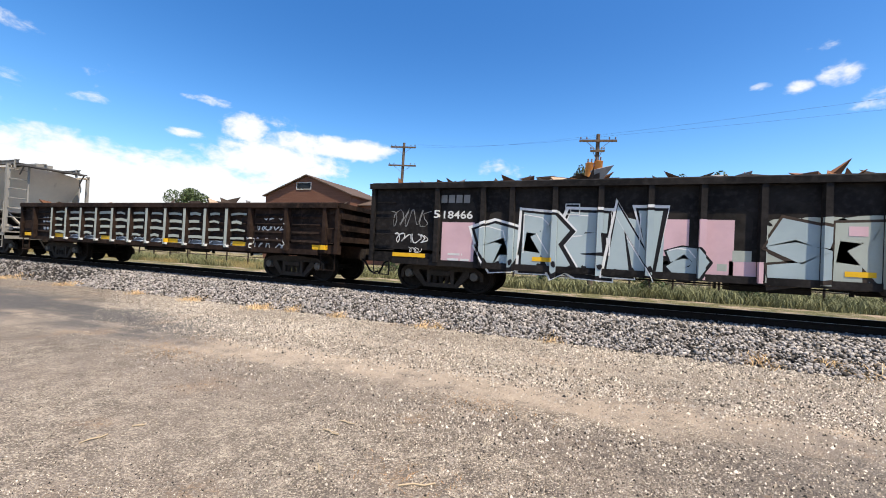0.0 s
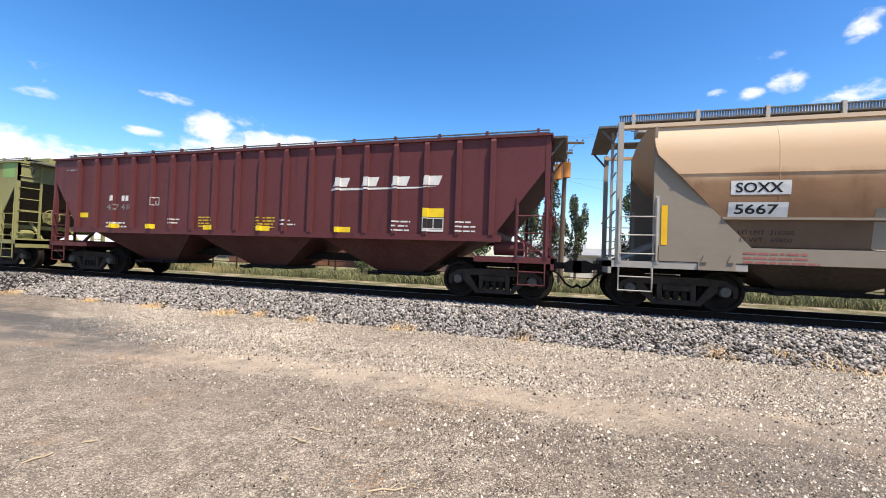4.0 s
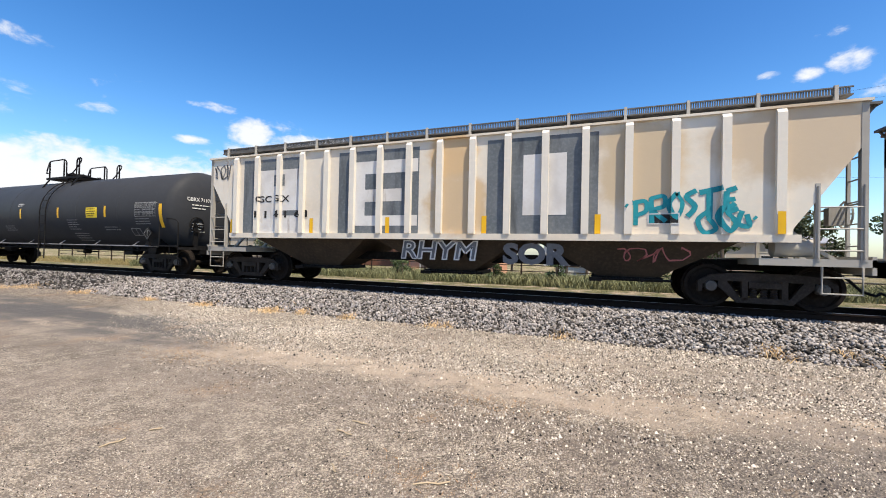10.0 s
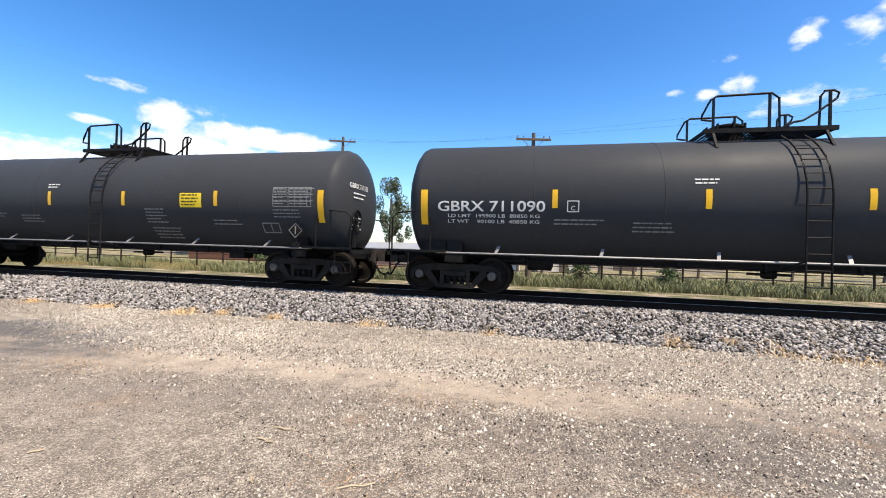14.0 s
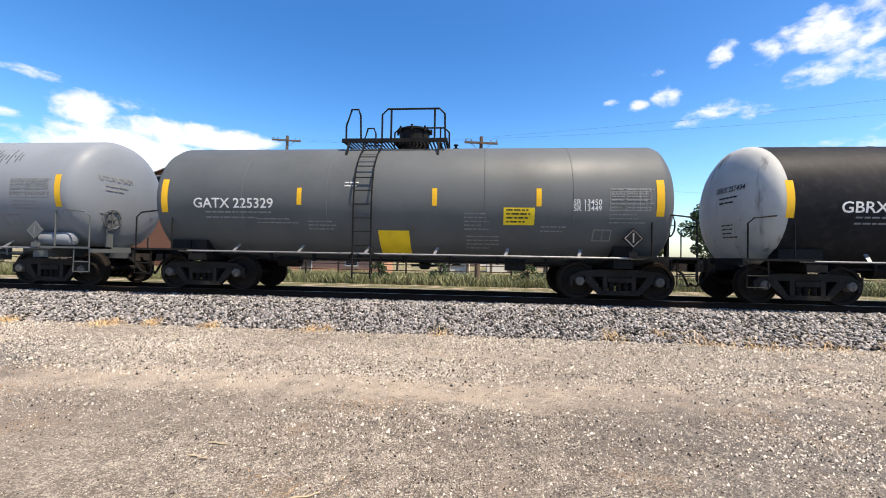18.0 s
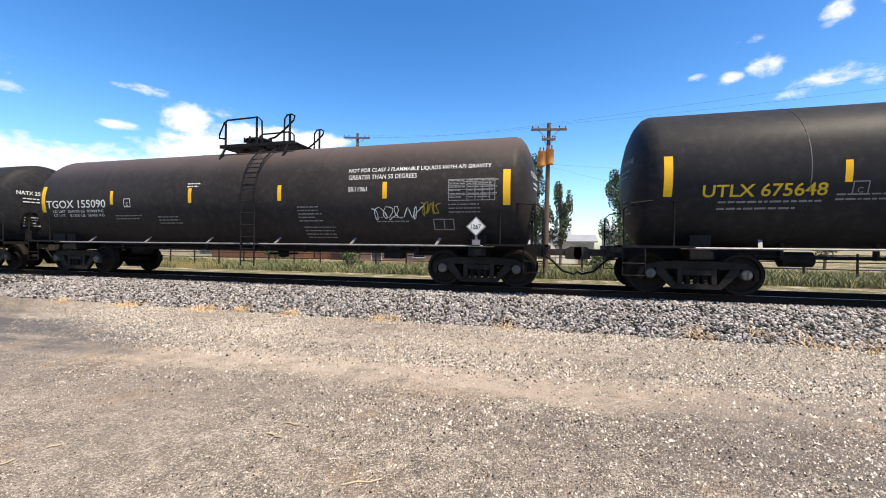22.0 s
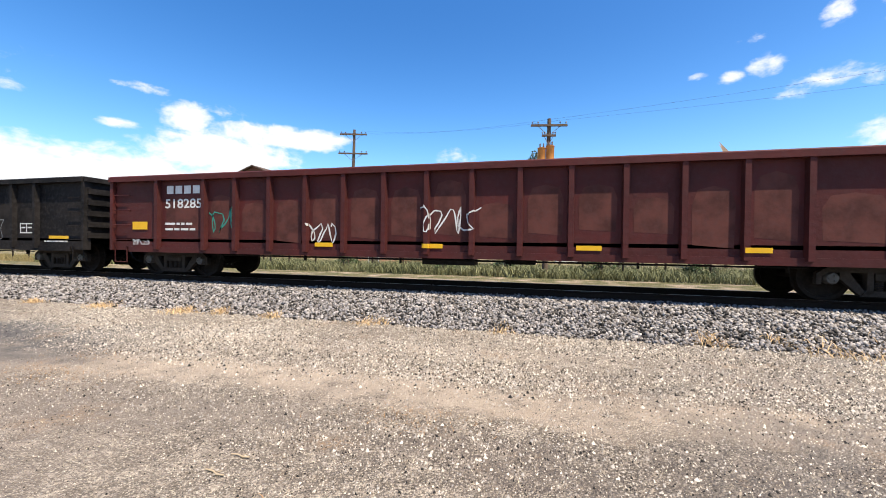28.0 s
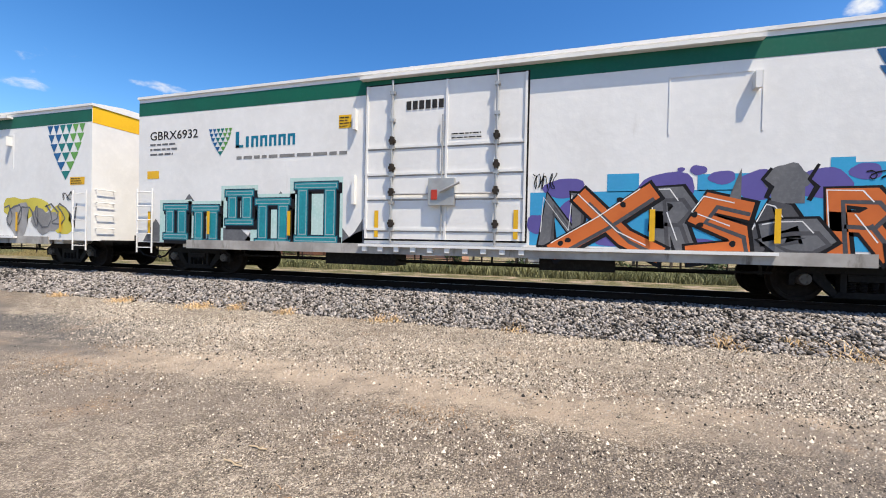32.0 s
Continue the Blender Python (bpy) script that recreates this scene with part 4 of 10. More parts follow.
    metal = paint("grey_sheet_roof", (0.42, 0.43, 0.44), (0.3, 0.3, 0.31), rough=0.5, metal=0.4)
    building("house", -44.0, -29.7, 44, 56, 9.1, 11.75, brown, shingle, "brown boarded house with a gabled roof and a small attic window", (("window", -0.5, 10.0, 2.3, 0.8),), "y")
    building("house", -29.4, -25.5, 46, 54, 8.0, 9.2, brown, shingle, "brown boarded house wing with a low roof")
    building("shed", -16.5, -8.2, 33.5, 38, 2.1, 2.5, salmon, metal, "long low salmon-coloured shed behind the fence", (("door", -2.6, 0, 0.9, 1.9), ("window", 1.5, 0.9, 1.0, 0.7)))
    building("shed", -3.8, -0.8, 41, 45, 2.2, 2.7, white, metal, "small white stucco outbuilding", (("window", 0.2, 0.9, 0.9, 0.8),))
    building("shed", 1.2, 5.2, 46, 50, 2.6, 3.2, white, metal, "white outbuilding with a grey metal roof", (("door", 0.8, 0, 1.0, 2.0),))
    building("warehouse", 9, 26, 60, 70, 4.2, 5.2, tan, metal, "wide tan sheet-metal warehouse far behind the fence", (("door", -4, 0, 3.2, 3.2), ("window", 2, 1.6, 1.2, 0.9), ("window", 5, 1.6, 1.2, 0.9)))
    building("warehouse", -9, 4, 72, 80, 4.0, 5.0, white, metal, "white sheet-metal warehouse far behind the trees", (("door", 1, 0, 3.0, 3.0),))
    building("house", -75, -62, 60, 70, 5, 7.5, tan, shingle, "distant tan house with a shingled roof", (("window", -2, 1.5, 1.2, 1.2), ("window", 3, 1.5, 1.2, 1.2)))

# ---- rolling stock: parts that all cars share ----
HEAD_PAINT = paint("head_paint", (0.50, 0.50, 0.48), (0.30, 0.29, 0.27), rough=0.6, big=0.8, fine=9, streak=[((0.12, 0.11, 0.10), 0.55, 0.75, (3, 3, 0.5))])
IRON = paint("truck_iron", (0.040, 0.034, 0.030), (0.085, 0.070, 0.060), rough=0.75, metal=0.2, big=2.5, fine=25, bump=0.3)
WHEEL = paint("wheel_steel", (0.014, 0.012, 0.011), (0.034, 0.026, 0.021), rough=0.7, big=3)
BLACK = paint("black_steel", (0.012, 0.012, 0.013), (0.028, 0.026, 0.025), rough=0.55, big=1.5)
RUBBER = paint("hose_rubber", (0.018, 0.018, 0.018), rough=0.8)
BLACK_TRUCK = paint("black_truck", (0.020, 0.018, 0.017), (0.050, 0.044, 0.040), rough=0.6, metal=0.2, big=2.5, fine=25, bump=0.3)
CAP = paint("bearing_cap", (0.15, 0.145, 0.14), (0.05, 0.042, 0.038), rough=0.5, metal=0.3)
YELLOW = paint("reflector_yellow", (0.80, 0.46, 0.02), (0.62, 0.36, 0.03), rough=0.4, big=3, amount=0.4, bump=0)
BRIGHT_YELLOW = paint("sign_yellow", (0.85, 0.62, 0.03), rough=0.5, big=3, amount=0.3, bump=0)
WHITE = paint("stencil_white", (0.72, 0.72, 0.70), (0.52, 0.52, 0.50), rough=0.6, big=5, amount=0.5, bump=0)
FAINT = paint("faded_white", (0.27, 0.27, 0.265), (0.15, 0.15, 0.15), rough=0.7, big=5, bump=0)
INK = paint("stencil_black", (0.03, 0.03, 0.032), (0.06, 0.06, 0.06), rough=0.6, big=5, bump=0)
WHEEL_R, BASE = 0.46, 0.925
KEYED_WHEELS = []


def wheelset_mesh(q):
    for s in (-1, 1):
        prof = [(0.86, 0.02), (0.86, 0.12), (0.80, 0.15), (0.765, 0.22), (0.775, 0.36), (0.83, 0.38), (0.835, 0.45), (0.71, 0.46), (0.70, 0.485), (0.675, 0.487), (0.665, 0.40), (0.72, 0.36), (0.72, 0.2), (0.68, 0.13), (0.68, 0.02)]
        q.lathe([(s * a, r) for a, r in prof], 28, "y")
    q.lathe([(-1.0, 0.075), (1.0, 0.075)], 12, "y")


def cap_mesh(q):
    for s in (1,):
        q.lathe([(s * 0.93, 0.115), (s * 1.07, 0.115), (s * 1.10, 0.10), (s * 1.105, 0.03)], 16, "y")
        for k in range(3):
            a = k * math.tau / 3
            c, d = 0.06 * math.cos(a), 0.06 * math.sin(a)
            q.box(c - 0.016, c + 0.016, min(s * 1.10, s * 1.125), max(s * 1.10, s * 1.125), d - 0.016, d + 0.016)


def side_frame_mesh(q):
    y0, y1 = -0.055, 0.055
    q.slab([(-1.16, 0.55), (-0.95, 0.69), (-0.5, 0.74), (0.5, 0.74), (0.95, 0.69), (1.16, 0.55), (1.16, 0.47), (0.86, 0.57), (-0.86, 0.57), (-1.16, 0.47)], y0, y1)
    for s in (-1, 1):
        q.slab([(s * 1.16, 0.55), (s * 1.16, 0.34), (s * 1.08, 0.34), (s * 1.07, 0.56)], y0, y1)
        q.slab([(s * 0.79, 0.60), (s * 0.66, 0.60), (s * 0.36, 0.16), (s * 0.46, 0.13), (s * 0.80, 0.46)], y0, y1)
        q.slab([(s * 0.38, 0.6), (s * 0.28, 0.6), (s * 0.28, 0.2), (s * 0.38, 0.16)], y0 * 1.3, y1 * 1.3)
    q.slab([(-0.48, 0.13), (0.48, 0.13), (0.40, 0.24), (-0.40, 0.24)], y0 * 1.3, y1 * 1.3)


def spring_mesh(q):
    q.lathe([(0.24 + i * 0.0165, 0.072 if i % 2 else 0.052) for i in range(13)], 9, "z")


def bogie(car, x, iron=None):
    iron = iron or IRON
    b = part("truck", 0, iron, car, lambda q: (q.box(-0.20, 0.20, -1.0, 1.0, 0.42, 0.66), q.box(-0.32, 0.32, -0.35, 0.35, 0.62, 0.74), q.box(-0.9, 0.9, -0.30, -0.22, 0.34, 0.42), q.box(-0.9, 0.9, 0.22, 0.30, 0.34, 0.42)), pose(x, 0, 0))
    for s in (-1, 1):
        f = part("side_frame", 0, iron, b, side_frame_mesh, pose(0, s * 1.0, 0))
        part("bolster_end", 0, iron, b, lambda q: q.box(-0.27, 0.27, -0.09, 0.09, 0.44, 0.56), pose(0, s * 1.0, 0))
        for cx in (-0.17, 0.0, 0.17):
            part("coil_spring", 0, iron, b, spring_mesh, pose(cx, s * 1.0, 0))
    for s in (-1, 1):
        w = part("wheelset", 0, WHEEL, b, wheelset_mesh, pose(s * BASE, 0, WHEEL_R))
        KEYED_WHEELS.append((w, s * BASE, car))
    for s in (-1, 1):
        for side in (0, 180):
            part("bearing_cap", 0, CAP, b, cap_mesh, pose(s * BASE, 0, WHEEL_R, 0, 0, side))
    return b


def coupler(car, x_body, x_end):
    """Drawbar, knuckle and air hose from the body's end to the coupling line."""
    s = 1 if x_end > 0 else -1
    a, b = abs(x_body), abs(x_end)
    part("coupler", (round(a, 2), round(b, 2), s), IRON, car, lambda q: (
        q.box(*sorted((s * (a - 0.5), s * (b - 0.25))), -0.09, 0.09, 0.80, 0.97), q.slab([(s * (b - 0.30), 0.72), (s * (b + 0.06), 0.70), (s * (b + 0.10), 0.82), (s * (b + 0.08), 1.02), (s * (b - 0.16), 1.04), (s * (b - 0.30), 0.97)], -0.17, 0.13),
        q.box(*sorted((s * (a - 0.12), s * (a + 0.06))), -0.26, 0.26, 0.70, 1.06)))
    part("air_hose", (round(a, 2), round(b, 2), s), RUBBER, car, lambda q: q.rod([(s * (a - 0.05), -0.32, 0.78), (s * (a + 0.12), -0.34, 0.66), (s * (a + 0.35 * (b - a) + 0.1), -0.3, 0.42), (s * (b - 0.10), -0.2, 0.34), (s * (b + 0.02), -0.12, 0.40)], 0.028, 7))


def ladder(car, x0, x1, y, z0, z1, material, step=0.34, name="ladder", path=None):
    """Two stiles and separate rungs."""
    path = path or [(y, z0), (y, z1)]
    key = (x0, x1, tuple(path))
    lad = part(name, key, material, car, lambda q: [q.rod([(x, a, b) for a, b in path], 0.021, 6) for x in (x0, x1)])
    total = [0.0]
    for a, b in zip(path, path[1:]):
        total.append(total[-1] + math.dist(a, b))
    d = 0.15
    while d < total[-1] - 0.05:
        i = max(k for k in range(len(total) - 1) if total[k] <= d)
        u = (d - total[i]) / (total[i + 1] - total[i])
        py, pz = path[i][0] + u * (path[i + 1][0] - path[i][0]), path[i][1] + u * (path[i + 1][1] - path[i][1])
        part("rung", round(x1 - x0, 2), material, lad, lambda q: q.rod([(0, 0, 0), (x1 - x0, 0, 0)], 0.014, 5), pose(x0, py, pz))
        d += step
    return lad


def brake_wheel(car, x, y, z, material):
    s = 1 if x > 0 else -1
    def make(q):
        n = 18
        q.rod([(0, 0.27 * math.cos(k * math.tau / n), 0.27 * math.sin(k * math.tau / n)) for k in range(n + 1)], 0.02, 5)
        for k in range(4):
            q.beam((0, 0, 0), (0, 0.26 * math.cos(k * math.tau / 4), 0.26 * math.sin(k * math.tau / 4)), 0.025)
        q.box(-s * 0.3 if s > 0 else 0.03, -0.03 if s > 0 else 0.3, -0.1, 0.1, -0.22, 0.14)
    part("brake_wheel", s, material, car, make, pose(x, y, z))


def slanted_mark(x0, x1, z0, z1, gap=0.16, under=True):
    """A slanted four-part house mark, drawn as plain shapes."""
    n, figs = 4, []
    w, h = (x1 - x0) / 4, z1 - z0
    for i in range(n):
        a = x0 + i * w
        figs.append(([(a, z0 + 0.30 * h), (a + w * (1 - gap), z0 + 0.30 * h), (a + w * (1 - gap) + 0.25 * h, z1), (a + 0.25 * h, z1)], [(0, 1, 2, 3)]))
    if under:
        figs.append(([(x0 - 0.15 * h, z0), (x0 + 0.7 * (x1 - x0), z0 + 0.08 * h), (x0 + 0.86 * (x1 - x0), z0 + 0.2 * h), (x0, z0 + 0.18 * h)], [(0, 1, 2, 3)]))
    return join(*figs)


# ---- tank cars ----
WEIGHTS = {"711090": ("LD LMT  195900 LB  88850 KG", "LT WT    90100 LB  40850 KG"), "156122": ("LD LMT  207100 LB  93900 KG", "LT WT    78900 LB  35800 KG"),
           "711095": ("LD LMT  196200 LB  88950 KG", "LT WT    89800 LB  40750 KG"), "155090": ("LD LMT  204700 LB  92800 KG", "LT WT    81300 LB  36900 KG")}


def tank_path(r, zc, out, z_low, z_top):
    pts = []
    for i in range(7):
        a = radians(62 - i * 10)
        pts.append((-(r + out) * math.cos(a), zc + (r + out) * math.sin(a)))
    return [(pts[0][0] + 0.1, z_top)] + pts + [(-(r + out), zc - 0.2), (-(r + out), z_low)]


def tank_car(label, half, r, zc, ends, shell, mark_col, text, frame=BLACK, dome=(0.36, 0.36), rails=0, air_tank=False, placard=0, white_head=None, faint=False, limit=True, lx=0.2, number=(-7.4, -4.8), plate=-4.2, strips=(), notice=None, z_strip=(2.4, 2.4)):
    car = tagged(new("tank_car"), label, "tank car", "tank cars of the train")
    cyl = half + 0.12
    top = zc + r

    def shell_mesh(q):
        prof = []
        for s in (-1, 1):
            side = []
            for i in range(7):
                a = radians(90 * i / 6)
                side.append((s * (cyl + 0.52 * math.cos(a)), max(0.03, r * math.sin(a))))
            prof += side if s < 0 else side[::-1]
        q.lathe(prof, 56, "x", (0, 0, zc))
    part("shell", (half, r, zc), shell, car, shell_mesh)
    for s in white_head or ():
        part("head_paint", (half, s), HEAD_PAINT, car, lambda q: q.lathe([(s * (cyl + 0.525 * math.cos(radians(90 * i / 6))), max(0.03, (r + 0.004) * math.sin(radians(90 * i / 6)))) for i in range(7)] + [(s * (cyl - 0.10), r + 0.004)], 56, "x", (0, 0, zc)), label="white painted head")
    for x in (-half * 0.66, -half * 0.3, half * 0.34, half * 0.68):
        part("weld_seam", (r, zc), shell, car, lambda q: q.lathe([(-0.012, r + 0.001), (-0.008, r + 0.007), (0.008, r + 0.007), (0.012, r + 0.001)], 48, "x", (0, 0, zc)), pose(x, 0, 0))
    # running gear and sills
    tc = half - 0.72
    for s in (-1, 1):
        bogie(car, s * tc, BLACK_TRUCK)
        xe = ends[0] if s < 0 else ends[1]
        sill_end = min(half + 0.95, abs(xe) - 0.32)
        part("stub_sill", (half, round(sill_end, 2), s), frame, car, lambda q: (q.box(*sorted((s * (tc - 1.9), s * sill_end)), -0.24, 0.24, 0.76, 1.06), q.box(*sorted((s * (tc - 0.22), s * (tc + 0.22))), -1.32, 1.32, 0.78, 0.95),
             q.slab([(s * (tc - 0.2), 0.95), (s * (tc + 0.2), 0.95), (s * (tc + 0.2), 1.30), (s * (tc - 0.2), 1.30)], -1.22, 1.22)))
        part("end_platform", (half, round(sill_end, 2), s), frame, car, lambda q: (q.box(*sorted((s * (half - 0.55), s * sill_end)), -1.48, -0.95, 1.02, 1.07), q.box(*sorted((s * (half - 0.55), s * sill_end)), 0.95, 1.48, 1.02, 1.07),
             q.box(*sorted((s * (sill_end - 0.08), s * sill_end)), -1.48, 1.48, 0.92, 1.07)))
        for yy in (-1, 1):
            part("grab_rail", (half, round(sill_end, 2), s, yy), frame, car, lambda q: (q.rod([(s * (half - 0.15), yy * 1.46, 1.05), (s * (half - 0.15), yy * 1.46, 1.98), (s * (half + 0.0), yy * 1.46, 2.06), (s * (sill_end - 0.25), yy * 1.46, 1.98), (s * (sill_end - 0.12), yy * 1.46, 1.86), (s * (sill_end - 0.12), yy * 1.46, 1.05)], 0.02, 6),
                 q.rod([(s * (half + 0.05), yy * 1.46, 1.98), (s * (half + 0.35), yy * 1.2, 2.02), (s * (half + 0.55), yy * 0.75, 2.0)], 0.018, 5)))
            part("step", (half, round(sill_end, 2), s, yy), frame, car, lambda q: (q.rod([(s * (sill_end - 0.10), yy * 1.46, 1.0), (s * (sill_end - 0.10), yy * 1.46, 0.42), (s * (sill_end - 0.55), yy * 1.46, 0.42), (s * (sill_end - 0.55), yy * 1.46, 1.0)], 0.018, 5), q.rod([(s * (sill_end - 0.10), yy * 1.46, 0.68), (s * (sill_end - 0.55), yy * 1.46, 0.68)], 0.014, 5)))
        coupler(car, s * sill_end, xe)
    # pipe rails along the sides, with brackets
    for s in (-1, 1):
        part("side_rail", (half, s), MATS["worn_rail"], car, lambda q: q.rod([(-half + 0.3, s * 1.40, 1.02), (half - 0.3, s * 1.40, 1.02)], 0.026, 6))
    for i in range(6):
        x = -half + 1.75 + i * (2 * half - 3.5) / 5
        part("bracket", 0, MATS["worn_rail"], car, lambda q: q.beam((0, -1.38, 1.02), (0.07, -1.20, 1.20), 0.07, 0.03), pose(x, 0, 0))
    part("brake_pipe", half, frame, car, lambda q: (q.rod([(-half + 1.9, -0.75, 0.86), (half - 1.9, -0.75, 0.86)], 0.03, 6), q.rod([(-half + 2.2, 0.6, 0.80), (half - 2.2, 0.6, 0.80)], 0.022, 6)))
    for x in np.linspace(-half + 2.4, half - 2.4, 7):
        part("hanger", 0, frame, car, lambda q: q.box(-0.03, 0.03, -0.80, -0.70, 0.80, 1.15), pose(float(x), 0, 0))
    part("brake_cylinder", half, frame, car, lambda q: q.lathe([(-half + 2.5, 0.06), (-half + 2.52, 0.17), (-half + 3.1, 0.17), (-half + 3.14, 0.06)], 14, "x", (0, -0.45, 0.80)))
    part("control_box", half, frame, car, lambda q: q.box(half - 3.4, half - 2.9, -0.7, -0.3, 0.66, 0.98))
    part("outlet_valve", zc, frame, car, lambda q: (q.lathe([(0.62, 0.10), (0.66, 0.16), (0.78, 0.16), (zc - r + 0.1, 0.26)], 14, "z", (0.45, 0, 0)), q.box(0.10, 0.8, -0.24, 0.24, 0.70, 0.76)))
    # ladder, top platform and railings
    side = tank_path(r, zc, 0.10, 0.42, top + 0.06)
    ladder(car, lx - 0.22, lx + 0.22, 0, 0, 0, frame, 0.33, path=side)
    part("ladder_foot", (zc, lx), frame, car, lambda q: (q.beam((lx - 0.22, -r - 0.08, 1.05), (lx - 0.42, -1.3, 0.92), 0.03), q.beam((lx + 0.22, -r - 0.08, 1.05), (lx + 0.42, -1.3, 0.92), 0.03)))
    pz = top + 0.07
    pa, pb = lx + (-1.78, -1.20, -0.85)[rails], lx + (0.84, 2.06, 1.94)[rails]
    deck = part("top_platform", (zc, r, pa), frame, car, lambda q: (q.box(pa, pb, -0.80, -0.74, pz - 0.05, pz + 0.05), q.box(pa, pb, 0.74, 0.80, pz - 0.05, pz + 0.05), [q.box(x, x + 0.05, -0.77, 0.77, pz - 0.04, pz - 0.005) for x in (pa + 0.02, (pa + pb) / 2, pb - 0.07)]))
    for x in np.linspace(pa + 0.02, pb - 0.02, 30):
        part("slat", 0, frame, deck, lambda q: q.box(-0.018, 0.018, -0.735, 0.735, 0.0, 0.03), pose(float(x), 0, pz))
    for x in (pa + 0.2, pb - 0.22):
        for s in (-1, 1):
            part("deck_leg", (zc, r, s), frame, deck, lambda q: q.beam((0, s * 0.76, pz - 0.03), (0, s * 1.0, zc + math.sqrt(r * r - 1.0) - 0.01), 0.05), pose(x, 0, 0))
    rr = 0.026
    for s in (-1, 1):
        y = s * 0.77
        h = 0.80
        if rails == 0:
            hoops = (([(-1.62, 0.24), (-1.82, 0.27), (-1.81, 0.38), (-1.64, h - 0.08), (-1.52, h), (-0.42, h + 0.02), (-0.28, h - 0.10), (-0.26, 0)], ((-1.58, h - 0.03), (-0.46, h))),
                     ([(-0.10, 0), (-0.10, 0.08), (0.0, 0.15), (0.18, 0.18), (0.46, 0.36), (0.80, h - 0.16), (0.84, h - 0.04), (0.74, h + 0.02), (0.58, h + 0.01), (0.50, h - 0.1), (0.48, 0)], ((0.68, h),)))
        elif rails == 1:
            hoops = (([(-1.14, 0), (-1.14, h - 0.12), (-1.09, h - 0.1), (-0.54, h - 0.12), (-0.42, h - 0.24), (-0.40, 0)], ()),
                     ([(0.22, 0), (0.22, h - 0.16), (0.34, h - 0.04), (1.94, h), (2.02, h - 0.06), (2.02, 0)], ((1.96, h - 0.02),)))
        else:
            hoops = (([(-0.74, 0), (-0.74, 0.4), (-0.60, h + 0.02), (-0.42, h + 0.02), (-0.36, h - 0.14), (-0.34, 0)], ()),
                     ([(0.22, 0), (0.22, h - 0.12), (0.36, h + 0.02), (1.72, h + 0.02), (1.86, h - 0.12), (1.88, 0)], ((0.46, h), (1.6, h))))
        for k, (line, posts) in enumerate(hoops):
            part("guard_rail", (round(pz, 2), lx, rails, s, k), frame, car, lambda q: (q.rod([(lx + a, y, pz + b) for a, b in line], rr, 6), [q.beam((lx + a, y, pz), (lx + a, y, pz + b), 0.045) for a, b in posts],
                 q.beam((lx - 1.10, y, pz + h - 0.2), (lx - 0.46, y, pz + 0.08), 0.03) if rails == 1 and k == 0 else None))
    dr, dh = dome
    dx = lx + (-1.0, 0.97, 0.95)[rails]
    d = part("manway", (dx, dr, dh, round(top, 2)), shell if rails == 1 else frame, car, lambda q: q.lathe([(top - 0.15, dr), (top + dh, dr), (top + dh, dr + 0.05), (top + dh + 0.04, dr + 0.05), (top + dh + 0.08, dr - 0.03), (top + dh + 0.11, 0.06)], 22, "z", (dx, 0, 0)))
    for k in range(8):
        part("cover_bolt", 0, frame, d, lambda q: q.lathe([(-0.06, 0.03), (0.09, 0.03)], 6, "z"), pose(dx + (dr + 0.05) * math.cos(k * math.tau / 8), (dr + 0.05) * math.sin(k * math.tau / 8), top + dh))
    for vx, vy in ((dx + 0.72, 0.1), (dx + 1.15, 0.25)):
        part("valve", round(top, 2), frame, car, lambda q: q.lathe([(top - 0.05, 0.09), (top + 0.12, 0.09), (top + 0.13, 0.04), (top + 0.20, 0.035), (top + 0.21, 0.07), (top + 0.23, 0.07)], 10, "z"), pose(vx, vy, 0))
    brake_wheel(car, half + 0.62, -0.62, 1.85, frame)
    part("brake_stand", half, frame, car, lambda q: q.box(half + 0.52, half + 0.58, -0.70, -0.54, 1.05, 2.0))
    if air_tank:
        part("air_tank", half, shell, car, lambda q: q.lathe([(half - 0.95, 0.06), (half - 0.92, 0.15), (half - 0.86, 0.185), (half + 0.02, 0.185), (half + 0.08, 0.15), (half + 0.11, 0.06)], 18, "x", (0, -1.18, 1.27)))
    else:
        part("valve_box", half, frame, car, lambda q: (q.box(-half - 0.05, -half + 0.5, -1.25, -0.95, 1.07, 1.30), q.lathe([(-half + 0.6, 0.05), (-half + 0.62, 0.1), (-half + 0.9, 0.1)], 10, "x", (0, -1.1, 1.2))))
    # marks
    f = Round(r, zc)
    for x in (-half, *strips, half):
        tall, w = (0.42, 0.085) if abs(x) == half else (0.21, 0.06)
        zz = z_strip[0] if abs(x) == half else z_strip[1]
        mark("reflector_strip", rects([(x - w, x + w, zz - tall, zz + tall)]), f, YELLOW, car, 0.006)
    num = text.split(" ")[1]
    x0, x1 = number
    z1 = z_strip[1] - (0.20 if faint else 0.05)
    z0 = z1 - 0.25
    mark("reporting_mark", words(text, x0, x1, z0, z1, 0.012), f, mark_col, car)
    dim = FAINT if faint else mark_col
    if num == "710380":
        mark("load_limit", words("LD LMT  195600 LB  88700 KG", x0 + 0.2 * (x1 - x0), x0 + 0.88 * (x1 - x0), z0 - 0.13, z0 - 0.06, 0.004), f, mark_col, car)
        mark("load_limit", words("LT WT    90400 LB  41000 KG", x0 + 0.2 * (x1 - x0), x0 + 0.88 * (x1 - x0), z0 - 0.25, z0 - 0.18, 0.004), f, mark_col, car)
    elif num in WEIGHTS:
        a, b = WEIGHTS[num]
        mark("load_limit", words(a, x0 + 0.25, x1 - 0.12, z0 - 0.14, z0 - 0.06, 0.004), f, mark_col, car)
